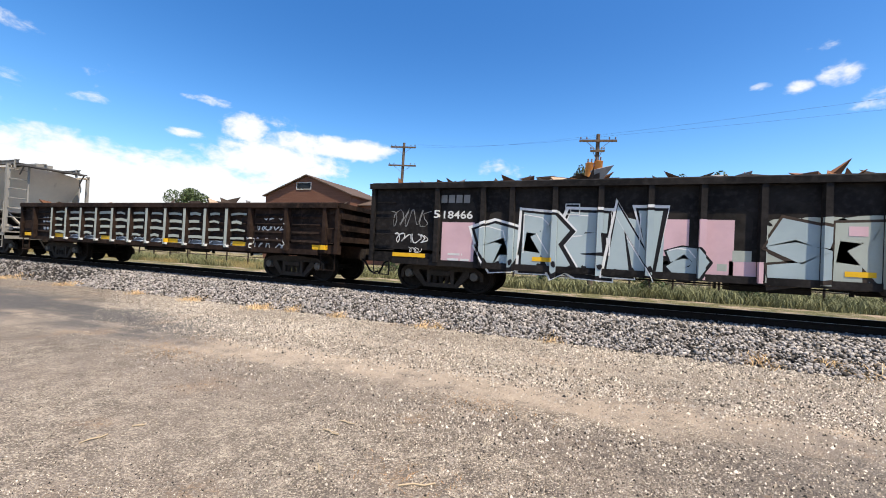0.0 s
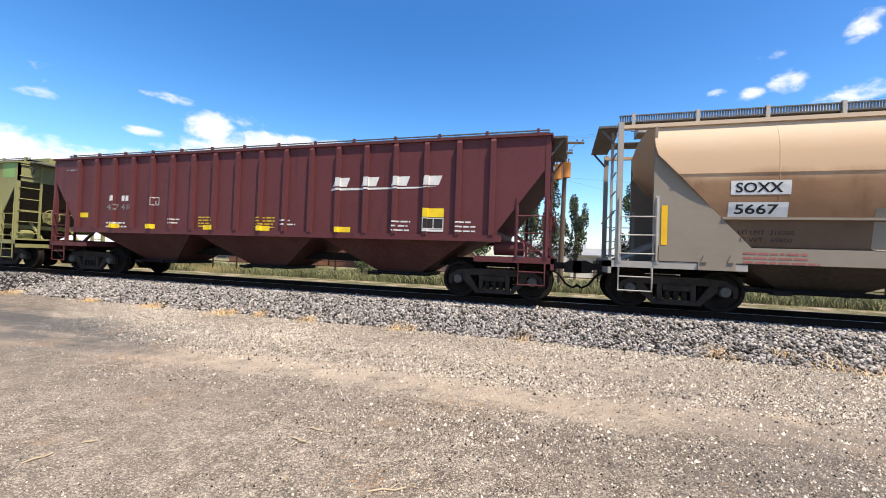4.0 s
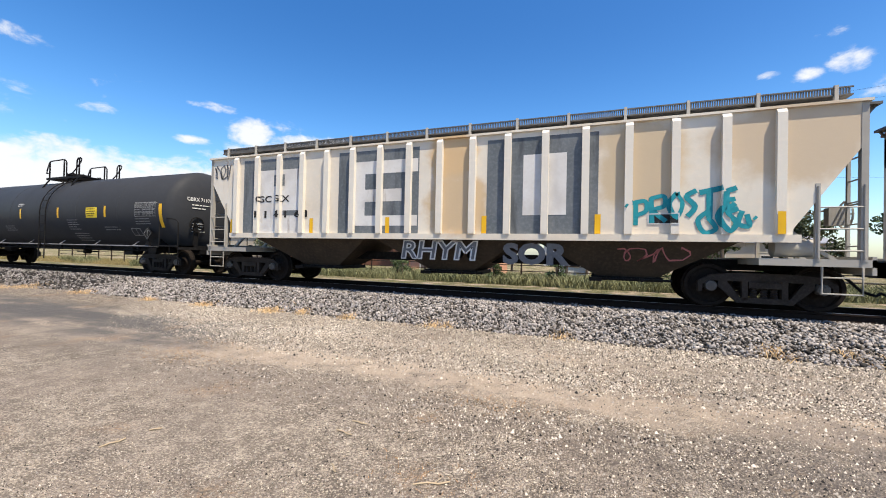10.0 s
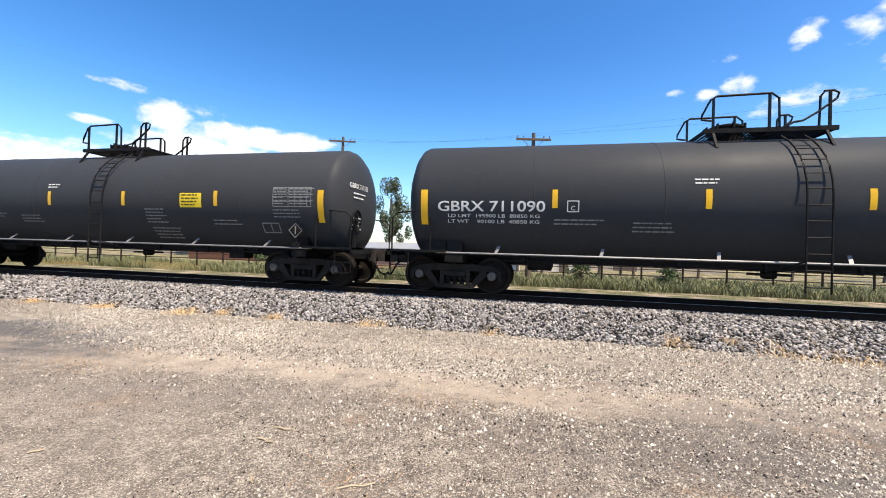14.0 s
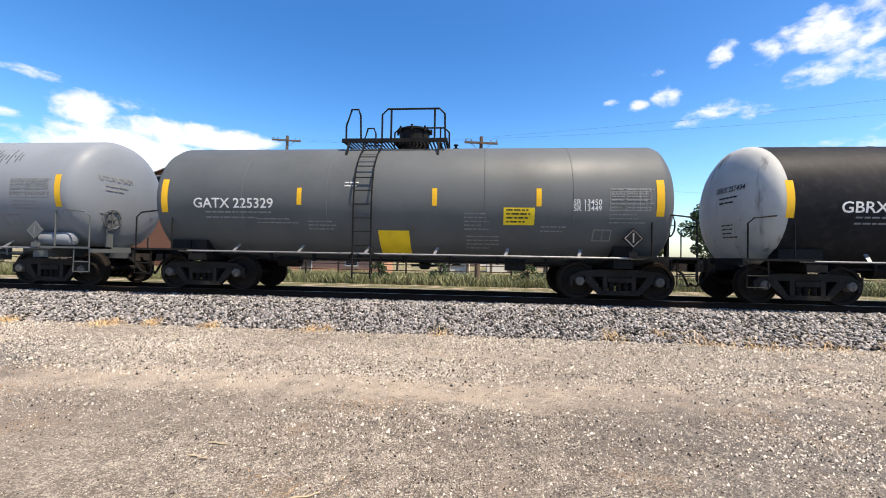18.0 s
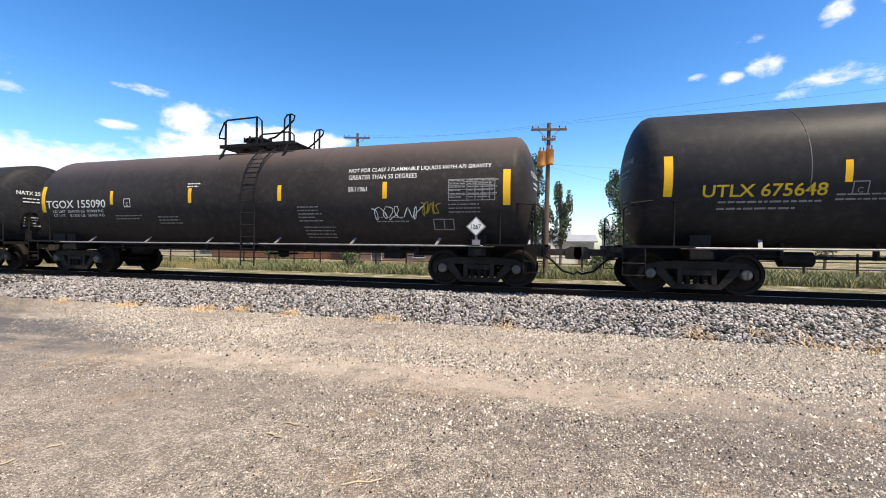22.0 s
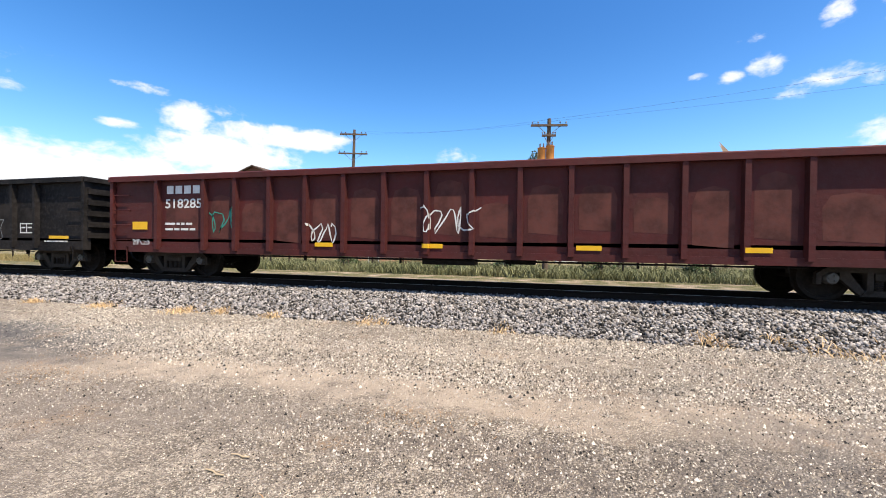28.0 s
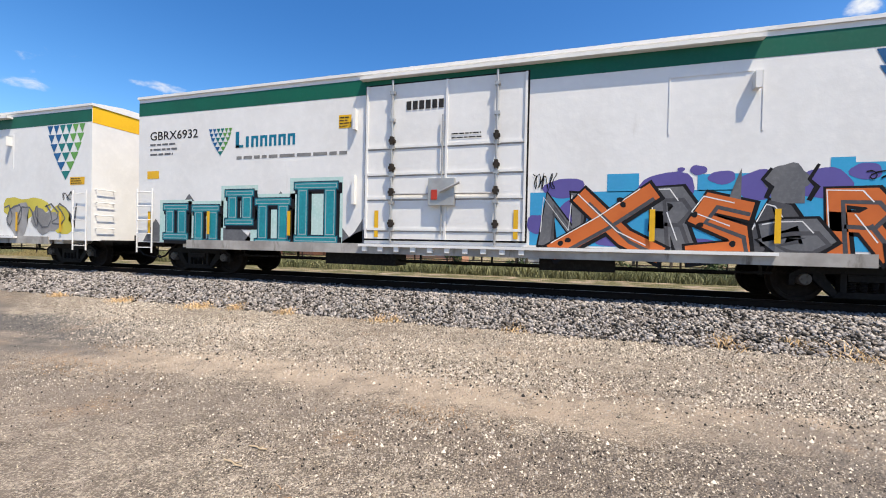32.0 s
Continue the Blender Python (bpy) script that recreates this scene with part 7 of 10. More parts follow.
P_RUSTED = paint("hopper_cream_rusted", (0.76, 0.65, 0.49), (0.64, 0.50, 0.34), rough=0.7, big=0.8, fine=8, amount=0.5, streak=[((0.50, 0.27, 0.14), 0.57, 0.72, (4.0, 4.0, 0.6))],
                  top=[((0.66, 0.40, 0.22), 3.05, 3.45, 2.2, (5.0, 5.0, 0.45)), ((0.24, 0.095, 0.045), 3.25, 3.55, 3.2, (5.5, 5.5, 0.40))],
                  patch=[((0.46, 0.21, 0.10), (x, -1.55, z), (w, 0.4, h), 5.0) for x, z, w, h in ((-5.6, 1.6, 0.22, 0.30), (-2.2, 2.0, 0.12, 0.35), (0.75, 1.7, 0.16, 0.3), (2.5, 1.8, 0.16, 0.4), (4.1, 1.7, 0.14, 0.35), (5.9, 1.9, 0.2, 0.5), (3.3, 1.6, 0.14, 0.3), (6.9, 3.4, 0.5, 0.6))])
P_WHITE_RIB = paint("hopper_cream_rib", (0.74, 0.70, 0.62), (0.66, 0.58, 0.48), rough=0.6, big=0.5, fine=9, amount=0.6, streak=[((0.50, 0.43, 0.34), 0.62, 0.82, (3, 3, 0.35))])
P_WHITE = paint("hopper_cream_white", (0.74, 0.69, 0.60), (0.64, 0.55, 0.43), rough=0.6, big=0.5, fine=9, amount=0.6, streak=[((0.50, 0.42, 0.32), 0.60, 0.80, (3, 3, 0.35))],
                patch=[((0.66, 0.47, 0.27), (0.25, -1.5, 3.5), (0.7, 0.5, 0.75), 2.0), ((0.62, 0.47, 0.30), (0.4, -1.5, 2.2), (0.9, 0.5, 0.9), 2.0), ((0.60, 0.48, 0.33), (4.4, -1.5, 3.0), (0.9, 0.5, 1.1), 1.6), ((0.62, 0.50, 0.36), (6.9, -1.5, 3.3), (1.3, 0.5, 0.9), 1.6)])
# dust and rust tones, taken darker for the shade beneath the hoppers
P_UNDER_GREY = paint("hopper_dusty_shaded_underside", (0.055, 0.046, 0.038), (0.105, 0.080, 0.058), rough=0.8, big=0.8)
P_REEFER = paint("reefer_white", (0.80, 0.80, 0.79), (0.70, 0.69, 0.67), rough=0.42, big=0.6, fine=5, amount=0.5, bump=0.25, streak=[((0.62, 0.60, 0.56), 0.64, 0.85, (2.5, 2.5, 0.5))])
P_BLACK = paint("tank_black", (0.047, 0.050, 0.056), (0.039, 0.041, 0.045), rough=0.5, big=0.5, fine=6, amount=0.35, bump=0.05)
P_JET = paint("tank_new_black", (0.007, 0.008, 0.010), (0.011, 0.012, 0.015), rough=0.16, big=0.4, fine=4, amount=0.4, bump=0.03, coat=0.6)
P_SOOT = paint("tank_sooty_black", (0.021, 0.021, 0.023), (0.034, 0.033, 0.034), rough=0.5, big=0.5, fine=6, amount=0.6, bump=0.06, streak=[((0.045, 0.044, 0.045), 0.58, 0.78, (2, 2, 0.5))])
P_BROWN = paint("tank_brown_black", (0.030, 0.027, 0.026), (0.046, 0.041, 0.040), rough=0.5, big=0.5, fine=6, amount=0.6, bump=0.06, top=[((0.105, 0.082, 0.075), 2.9, 3.9, 0.5, (0.6, 0.6, 0.6))])
P_GATX = paint("tank_dull_grey", (0.120, 0.128, 0.131), (0.086, 0.090, 0.092), rough=0.5, big=0.6, fine=6, amount=0.6, bump=0.06, streak=[((0.09, 0.09, 0.09), 0.62, 0.82, (2, 2, 0.5))])
P_SILVER = paint("tank_pale_grey", (0.235, 0.255, 0.285), (0.175, 0.19, 0.21), rough=0.45, big=0.5, fine=6, amount=0.5, bump=0.06, streak=[((0.15, 0.15, 0.155), 0.68, 0.82, (3, 3, 0.5))])
P_PEEL = paint("tank_peeling_grey", (0.205, 0.218, 0.238), (0.135, 0.142, 0.152), rough=0.45, big=0.6, fine=6, amount=0.5, bump=0.08, top=[((0.045, 0.045, 0.047), 3.60, 3.68, 1.3, (1.5, 1.5, 1.5))], patch=[((0.52, 0.34, 0.15), (-1.6, -0.9, 3.7), (1.0, 1.0, 0.32), 4.0)])
P_RUST_TOP = paint("tank_rust_topped_black", (0.016, 0.0155, 0.016), (0.026, 0.0245, 0.024), rough=0.45, big=0.5, fine=6, amount=0.6, bump=0.06, top=[((0.17, 0.10, 0.075), 3.62, 3.80, 0.8, (1.1, 1.1, 1.1))], patch=[((0.55, 0.22, 0.03), (5.6, -0.7, 4.0), (1.7, 0.9, 0.35), 3.0)])
P_XTRX = paint("tank_dusty_brown_black", (0.018, 0.017, 0.017), (0.030, 0.027, 0.026), rough=0.5, big=0.5, fine=6, amount=0.7, bump=0.06, top=[((0.150, 0.086, 0.060), 3.30, 3.75, 0.8, (0.8, 0.8, 1.6))])
P_BAND = paint("tank_banded_black", (0.026, 0.026, 0.028), (0.042, 0.040, 0.040), rough=0.45, big=0.5, fine=6, amount=0.6, bump=0.06, patch=[((0.40, 0.37, 0.35), (0.46, -1.2, 3.45), (0.15, 0.9, 0.90), 5.0), ((0.30, 0.28, 0.27), (1.12, -1.3, 3.3), (0.09, 0.7, 1.0), 6.0), ((0.15, 0.145, 0.14), (-0.1, -1.5, 2.8), (0.34, 0.5, 0.55), 6.0)])


# ---- the train: centre of each car behind the start line, and half length of its body ----
CENTRE = {1: -3.64, 2: 14.54, 3: 33.23, 4: 53.41, 5: 72.53, 6: 91.63, 7: 108.9, 8: 126.88, 9: 145.08, 10: 163.37, 11: 181.82, 12: 199.75, 13: 218.13, 14: 236.19, 15: 254.22, 16: 272.41, 17: 288.87, 18: 305.24, 19: 322.86, 20: 340.78, 21: 359.02, 22: 377.05, 23: 394.40, 24: 411.94, 25: 429.22, 26: 448.05, 27: 469.45, 28: 490.88, 29: 511.8, 30: 532.98}
HALF = {1: 8.65, 2: 7.3, 3: 7.85, 4: 7.86, 5: 7.85, 6: 7.75, 7: 7.68, 8: 7.75, 9: 7.85, 10: 7.96, 26: 10.08, 27: 10.37, 28: 10.33, 29: 9.70, 30: 9.70}
TANK = {11: 7.74, 12: 7.71, 13: 7.69, 14: 7.58, 15: 7.7, 16: 7.71, 17: 6.01, 18: 7.39, 19: 7.39, 20: 7.33, 21: 7.55, 22: 7.54, 23: 7.06, 24: 7.59, 25: 6.76}
STRETCH = {1: 1.06, 2: 1.078, 3: 1.196, 4: 1.181, 5: 1.072, 6: 1.115, 7: 1.058, 8: 1.084, 9: 1.058, 10: 1.039, 11: 1, 12: 1, 13: 1, 14: 1, 15: 1, 16: 1, 17: 1, 18: 1, 19: 1, 20: 1, 21: 1, 22: 1, 23: 1, 24: 1, 25: 1, 26: 0.997, 27: 0.985, 28: 0.981, 29: 0.981, 30: 1.001}


def body_end(k):
    return STRETCH[k] * (HALF[k] + 0.12 if k in HALF else TANK[k] + 0.95)


def coupling(k, side):
    """The coupling line at one end of car k, in the car's own x."""
    o = k - 1 if side > 0 else k + 1
    if o not in CENTRE:
        return side * (body_end(k) + 0.55) / STRETCH[k]
    gap = abs(CENTRE[o] - CENTRE[k]) - body_end(k) - body_end(o)
    return side * (body_end(k) + gap / 2) / STRETCH[k]


CARS = {}


def ends_of(k):
    return coupling(k, -1), coupling(k, 1)


def run_of(t):
    """How far the train has run at t seconds."""
    u = t / 32
    return 511.349 * u - 1.795 * u ** 2


def set_length(k, car):
    """Bring a car to its true length: trucks and wheels only shift, all else stretches along the car."""
    s = STRETCH[k]
    for ob in car.children:
        if ob.name.split(".")[0] in ("truck", "brake_wheel"):
            ob.matrix_basis.translation.x *= s
        else:
            ob.matrix_parent_inverse = Matrix.Diagonal((s, 1, 1, 1))


def sill_lights(car, face, xs, z, w=0.42, h=0.07, mt=None):
    for x in xs:
        mark("reflector_strip", rects([(x - w / 2, x + w / 2, z, z + h)]), face, mt or YELLOW, car, 0.02)


def build_gondolas():
    posts1 = [-6.89, -5.76, -5.09, -4.16, -3.24, -2.31, -1.41, -0.46, 0.46, 1.30, 2.02, 2.95, 3.88, 4.80, 5.90, 7.06]
    car, f = gondola("black gondola heaped with scrap, long pale blue and pink graffiti", HALF[1], posts1, 0.76, 2.84, ends_of(1), P_GON_BLACK, load=230, seed=1, heap=0.34)
    CARS[1] = car
    mark("owner_mark", rects([(-6.82 + i * 0.19, -6.82 + i * 0.19 + 0.15, 2.32, 2.52) for i in range(4)]), f, FAINT, car)
    mark("car_number", words("518466", -6.95, -6.02, 1.92, 2.12, 0.015), f, WHITE, car)
    for box in ((-6.77, -5.96, 0.78, 1.83), (-2.15, -1.62, 1.2, 1.97), (-1.47, -0.88, 0.74, 1.97), (-0.95, -0.45, 0.74, 1.15)):
        mark("spray_patch", rects([box]), f, MATS["spray_pink"], car, 0.0042)
    mark("load_limit", bars(-6.6, -6.05, 1.05, 2, 0.13, 0.07, 2), f, WHITE, car, 0.007)
    for i, fig in enumerate((blob(-5.2, 1.25, 0.62, 0.50, 2, 24, 0.06), rects([(-5.75, -2.05, 0.76, 1.75)]), blob(-3.3, 1.6, 1.2, 0.45, 5, 24, 0.06))):
        mark("sprayed_ground", fig, f, MATS["spray_ice"], car, 0.0046 + 0.0002 * i)
    sprayed_forms(car, f, ((BOWL, -5.95, -4.75, 0.74, 1.80), (ARCH, -4.95, -3.85, 0.72, 2.08), (COMB, -4.10, -3.00, 0.72, 2.06), (ZIG, -3.15, -2.05, 0.74, 2.18)), (MATS["spray_ice"],), MATS["spray_black"], 0.44, MATS["spray_white"], None, True, 0.05, 3)
    sprayed_forms(car, f, ((BOWL, -2.0, -1.28, 0.74, 1.42),), (MATS["spray_ice"],), MATS["spray_black"], 0.24, None, None, True, 0.03, 4)
    for i in range(13):
        mark("sprayed_drip", blob(-5.7 + 0.31 * i, 0.80 + 0.05 * (i % 3), 0.05, 0.07, i, 9), f, MATS["spray_black"], car, 0.0165)
    mark("sprayed_ground", rects([(-0.42, 5.6, 0.76, 1.86)]), f, MATS["spray_sage"], car, 0.0046)
    for cx, cz in ((-0.05, 1.9), (0.4, 1.95), (1.0, 1.98), (2.0, 1.9), (3.1, 1.95), (4.3, 1.9)):
        mark("sprayed_ground", blob(cx, cz, 0.32, 0.12, cx, 16, 0.15), f, MATS["spray_sage"], car, 0.0050)
    sprayed_forms(car, f, ((TWIST, -0.42, 0.62, 0.74, 1.98), (ARCH, 0.52, 1.60, 0.76, 1.98), (BOWL, 1.5, 2.7, 0.76, 1.95), (TWIST, 2.6, 3.8, 0.76, 1.98), (COMB, 3.7, 4.7, 0.76, 1.95), (ARCH, 4.6, 5.6, 0.76, 1.95)), (MATS["spray_ice"], MATS["spray_sage"]), MATS["scrap_dark"], 0.40, None, None, False, 0.03, 8)
    mark("pink_eye", rects([(0.78, 1.04, 1.70, 1.88)]), f, MATS["spray_pink"], car, 0.0165)
    for box in ((-1.14, -0.98, 0.94, 1.08), (-0.9, -0.6, 1.14, 1.36)):
        mark("sprayed_block", rects([box]), f, MATS["spray_sage"], car, 0.006)
    mark("sprayed_tag", scrawl(-8.16, -7.14, 1.65, 2.2, 5, 0.025, 4), f, FAINT, car)
    mark("sprayed_tag", scrawl(-8.03, -7.15, 1.26, 1.54, 5, 0.035, 5), f, WHITE, car)
    mark("sprayed_tag", scrawl(-7.63, -7.32, 1.0, 1.16, 3, 0.02, 6), f, WHITE, car)
    sill_lights(car, f, (-7.62,), 0.90, 0.9, 0.10)
    sill_lights(car, f, (-4.4, 0.95, 4.2), 0.95, 0.42, 0.10)
    mark("plate_box", join(frame_box(-3.95, -3.65, 2.05, 2.3, 0.02), words("C", -3.85, -3.76, 2.09, 2.2)), f, WHITE, car, 0.016)

    posts2 = [-6.42, -5.22] + [float(x) for x in np.linspace(-4.36, 4.34, 11)] + [5.65, 6.92]
    car, f = gondola("low rusty black gondola with pressed sides, silver graffiti and scrap load", HALF[2], posts2, 0.86, 2.32, ends_of(2), P_GON_RUST, load=60, corrugated=True, seed=3, heap=0.18)
    CARS[2] = car
    rg = random.Random(12)
    for x in posts2[1:-3]:
        mark("sprayed_post", rects([(x - 0.06, x + 0.055, 0.90, 2.12)]), f, MATS["spray_sage"], car, 0.006)
        mark("sprayed_drip", ribbon([(x + 0.02, 0.98), (x + 0.10, 0.90), (x + 0.3, 0.95), (x + rg.uniform(0.5, 0.7), 0.98)], 0.05), f, MATS["spray_white"], car, 0.007)
    for a, b in zip(posts2[1:-3], posts2[2:-2]):
        for k in range(4):
            zz = 1.16 + k * 0.86 / 3.4
            lo, hi = a + rg.uniform(0.12, 0.20), b - rg.uniform(0.16, 0.42)
            mark("sprayed_rib", ribbon([(lo, zz + 0.03), ((lo + hi) / 2, zz + rg.uniform(0.03, 0.06)), (hi, zz + rg.uniform(0.0, 0.05))], rg.uniform(0.06, 0.10)), Flat(-1.515), MATS["spray_sage"], car, 0.004)
        mark("sprayed_stroke", brush([(a + rg.uniform(0.1, 0.3), 1.0, 0.03), ((a + b) / 2 + rg.uniform(-0.1, 0.1), 1.5, 0.07), (b - rg.uniform(0.1, 0.3), 2.05, 0.04)]), f, MATS["spray_black"], car, 0.012)
        mark("sprayed_base", rects([(a + 0.09, b - 0.09, 0.93, 1.10)]), f, MATS["slate"], car, 0.005)
        mark("sprayed_line", stroke([(a + 0.08, 1.0), (a + 0.3, 1.12), (b - 0.3, 1.06), (b - 0.12, 1.3)], 0.04), f, MATS["spray_white"], car, 0.007)
    mark("sprayed_tag", scrawl(4.72, 5.4, 1.78, 1.98, 3, 0.04, 9), f, WHITE, car)
    mark("sprayed_tag", scrawl(4.5, 5.56, 1.47, 1.72, 6, 0.04, 10), f, WHITE, car)
    mark("sprayed_tag", scrawl(4.3, 5.6, 0.85, 1.27, 5, 0.04, 11), f, WHITE, car)
    mark("owner_mark", rects([(-6.0 + i * 0.2, -5.86 + i * 0.2, 1.55, 1.75) for i in range(3)]), f, WHITE, car)
    mark("car_number", rects([(-5.95 + i * 0.2, -5.82 + i * 0.2, 1.25, 1.42) for i in range(3)]), f, WHITE, car)
    sill_lights(car, f, (-6.9, -4.9, -2.2, 1.1, 3.9, 6.75), 0.97, 0.5, 0.13)

    posts26 = [-8.41, -6.80] + [float(x) for x in np.linspace(-5.79, 5.79, 12)] + [6.80, 8.2]
    posts27 = [-8.56, -7.45] + [float(x) for x in np.linspace(-6.68, -0.82, 7)] + [float(x) for x in np.linspace(0.31, 6.27, 7)] + [7.3, 8.33]
    car, f = gondola("oxide-red gondola with dented sides and scattered graffiti tags", HALF[26], posts26, 0.74, 2.84, ends_of(26), P_GON_RED, load=26, seed=6, heap=0.0)
    CARS[26] = car
    mark("owner_mark", rects([(-8.15 + i * 0.3, -7.92 + i * 0.3, 2.32, 2.54) for i in range(4)]), f, WHITE, car)
    mark("car_number", words("518285", -8.2, -6.95, 1.92, 2.18, 0.015), f, WHITE, car)
    mark("load_limit", bars(-8.2, -6.8, 1.52, 2, 0.15, 0.08, 2), f, WHITE, car)
    mark("sprayed_tag", scrawl(-6.7, -5.85, 1.2, 1.95, 3, 0.05, 21), f, MATS["spray_green"], car)
    mark("sprayed_tag", scrawl(-3.65, -2.9, 0.98, 1.5, 3, 0.045, 22), f, WHITE, car)
    mark("sprayed_tag", scrawl(-0.7, 0.6, 1.2, 1.9, 4, 0.04, 23), f, WHITE, car)
    mark("sprayed_tag", scrawl(-9.4, -8.8, 0.88, 1.05, 4, 0.03, 24), f, WHITE, car)
    sill_lights(car, f, (-9.1,), 1.33, 0.55, 0.22)
    sill_lights(car, f, (-3.2, -0.4, 3.0, 6.0, 9.0), 0.92, 0.5, 0.10)

    car, f = gondola("long black gondola with chalk drawings and a pale blue tag", HALF[27], posts27, 0.72, 2.90, ends_of(27), P_GON_BLACK, seed=7)
    CARS[27] = car
    mark("reporting_mark", words("ATW", -8.3, -7.55, 1.92, 2.14, 0.015), f, WHITE, car)
    mark("car_number", words("60040", -8.38, -7.35, 1.40, 1.62, 0.015), f, WHITE, car)
    mark("load_limit", bars(-8.35, -7.3, 1.12, 2, 0.14, 0.08, 2), f, WHITE, car)
    for k, line in enumerate((brush([(-5.06, 1.64, 0.16), (-5.25, 1.44, 0.16), (-5.0, 1.2, 0.16), (-4.87, 0.91, 0.16), (-5.19, 0.79, 0.16)]), brush([(-4.49, 1.22, 0.15), (-4.36, 0.84, 0.15)]), brush([(-4.05, 1.23, 0.15), (-4.14, 0.76, 0.15)]), brush([(-4.43, 0.84, 0.12), (-3.92, 0.92, 0.12)]))):
        mark("sprayed_letter", line, f, MATS["spray_ice"], car, 0.005 + 0.0008 * k)
    for k, line in enumerate((brush([(-5.84, 1.69, 0.13), (-6.16, 1.61, 0.13), (-6.2, 1.38, 0.13), (-5.87, 1.21, 0.13), (-5.8, 0.89, 0.13), (-6.14, 0.75, 0.13), (-6.25, 0.98, 0.13), (-5.93, 1.27, 0.13), (-5.78, 1.5, 0.13), (-5.84, 1.69, 0.13)]), brush([(-4.6, 1.78, 0.1), (-4.75, 1.44, 0.1), (-4.54, 1.22, 0.1)]), brush([(-6.29, 0.72, 0.08), (-5.74, 0.87, 0.08), (-5.11, 0.75, 0.08)]))):
        mark("sprayed_letter", line, f, MATS["spray_silver"], car, 0.009 + 0.0008 * k)
    mark("sprayed_letter", brush([(-5.51, 1.55, 0.15), (-5.47, 1.21, 0.15), (-5.52, 0.9, 0.15)]), f, MATS["spray_straw"], car, 0.013)
    mark("sprayed_drawing", join(brush([(4.63, 1.64, 0.022), (5.1, 1.74, 0.022), (5.37, 1.7, 0.022), (5.4, 1.44, 0.022), (5.31, 1.29, 0.022)]), brush([(4.61, 1.62, 0.022), (4.69, 1.43, 0.022), (4.58, 1.19, 0.022)]), brush([(4.65, 0.64, 0.022), (4.61, 0.95, 0.022), (4.79, 1.17, 0.022), (5.11, 1.2, 0.022), (5.29, 1.09, 0.022)]), brush([(4.71, 0.69, 0.022), (4.86, 1.04, 0.022), (5.2, 1.2, 0.022), (5.48, 1.35, 0.022), (5.76, 1.29, 0.022), (5.85, 1.01, 0.022), (5.71, 0.78, 0.022), (5.4, 0.81, 0.022)]), brush([(5.85, 1.14, 0.022), (5.75, 1.58, 0.022), (6.2, 1.62, 0.022), (6.73, 1.63, 0.022)]), brush([(6.73, 1.63, 0.022), (6.59, 1.36, 0.022), (6.63, 1.03, 0.022), (6.01, 0.99, 0.022)]), brush([(3.91, 1.34, 0.02), (3.77, 1.28, 0.02), (3.72, 1.13, 0.02), (3.92, 1.07, 0.02), (4.12, 1.21, 0.02), (3.96, 1.34, 0.02)]), brush([(3.63, 0.98, 0.018), (3.82, 1.02, 0.018), (4.02, 0.94, 0.018), (3.97, 0.8, 0.018), (3.68, 0.75, 0.018)]), brush([(4.07, 1.3, 0.018), (4.28, 1.19, 0.018)]), brush([(-3.36, 1.18, 0.02), (-3.29, 1.5, 0.02), (-2.97, 1.64, 0.02), (-2.94, 1.45, 0.02), (-3.21, 1.15, 0.02)])), f, FAINT, car)
    mark("inspection_box", join(frame_box(7.5, 8.1, 1.2, 1.52, 0.035), rects([(7.78, 7.82, 1.22, 1.5), (7.55, 7.75, 1.36, 1.4), (7.85, 8.05, 1.36, 1.4)])), f, WHITE, car)
    sill_lights(car, f, (9.25, -9.6), 1.04, 0.85, 0.09)
    sill_lights(car, f, (-7.0, -3.9, -0.2, 3.1, 5.6), 1.0, 0.42, 0.09)
    mark("stencil_block", bars(8.6, 9.7, 0.98, 1, 0.1, 0.05, 4), f, WHITE, car)

    car, f = gondola("long black gondola with dented panels and a chalked horned head", HALF[28], posts27, 0.72, 2.90, ends_of(28), P_GON_BLACK, seed=8)
    CARS[28] = car
    mark("reporting_mark", words("CO", -6.15, -5.75, 1.98, 2.17, 0.01), f, WHITE, car)
    mark("reporting_mark", words("ER", -5.25, -4.88, 1.98, 2.17, 0.01), f, WHITE, car)
    mark("car_number", words("804", -6.15, -5.72, 1.45, 1.66, 0.01), f, WHITE, car)
    mark("car_number", words("962", -5.27, -4.85, 1.45, 1.66, 0.01), f, WHITE, car)
    mark("load_limit", bars(-6.15, -5.75, 1.12, 2, 0.14, 0.07, 2), f, WHITE, car)
    mark("load_limit", bars(-5.25, -4.7, 1.12, 2, 0.14, 0.07, 3), f, WHITE, car)
    mark("chalk_drawing", join(stroke([(8.7, 1.98), (9.0, 1.85), (9.05, 1.6), (9.12, 1.38), (9.2, 1.38), (9.28, 1.6), (9.35, 1.85), (9.55, 2.0)], 0.018), stroke([(9.1, 1.75), (9.08, 2.2), (9.16, 2.3), (9.2, 2.0), (9.4, 1.9), (9.6, 1.98)], 0.016), stroke([(9.0, 1.7), (9.3, 1.7)], 0.03)), f, FAINT, car)
    sill_lights(car, f, (9.15, -9.6), 0.86, 0.95, 0.10)
    sill_lights(car, f, (-7.1, -4.35, -2.2, 1.6, 5.85), 0.98, 0.45, 0.09)
    mark("stencil_block", bars(8.6, 9.6, 1.03, 1, 0.1, 0.05, 4), f, WHITE, car)


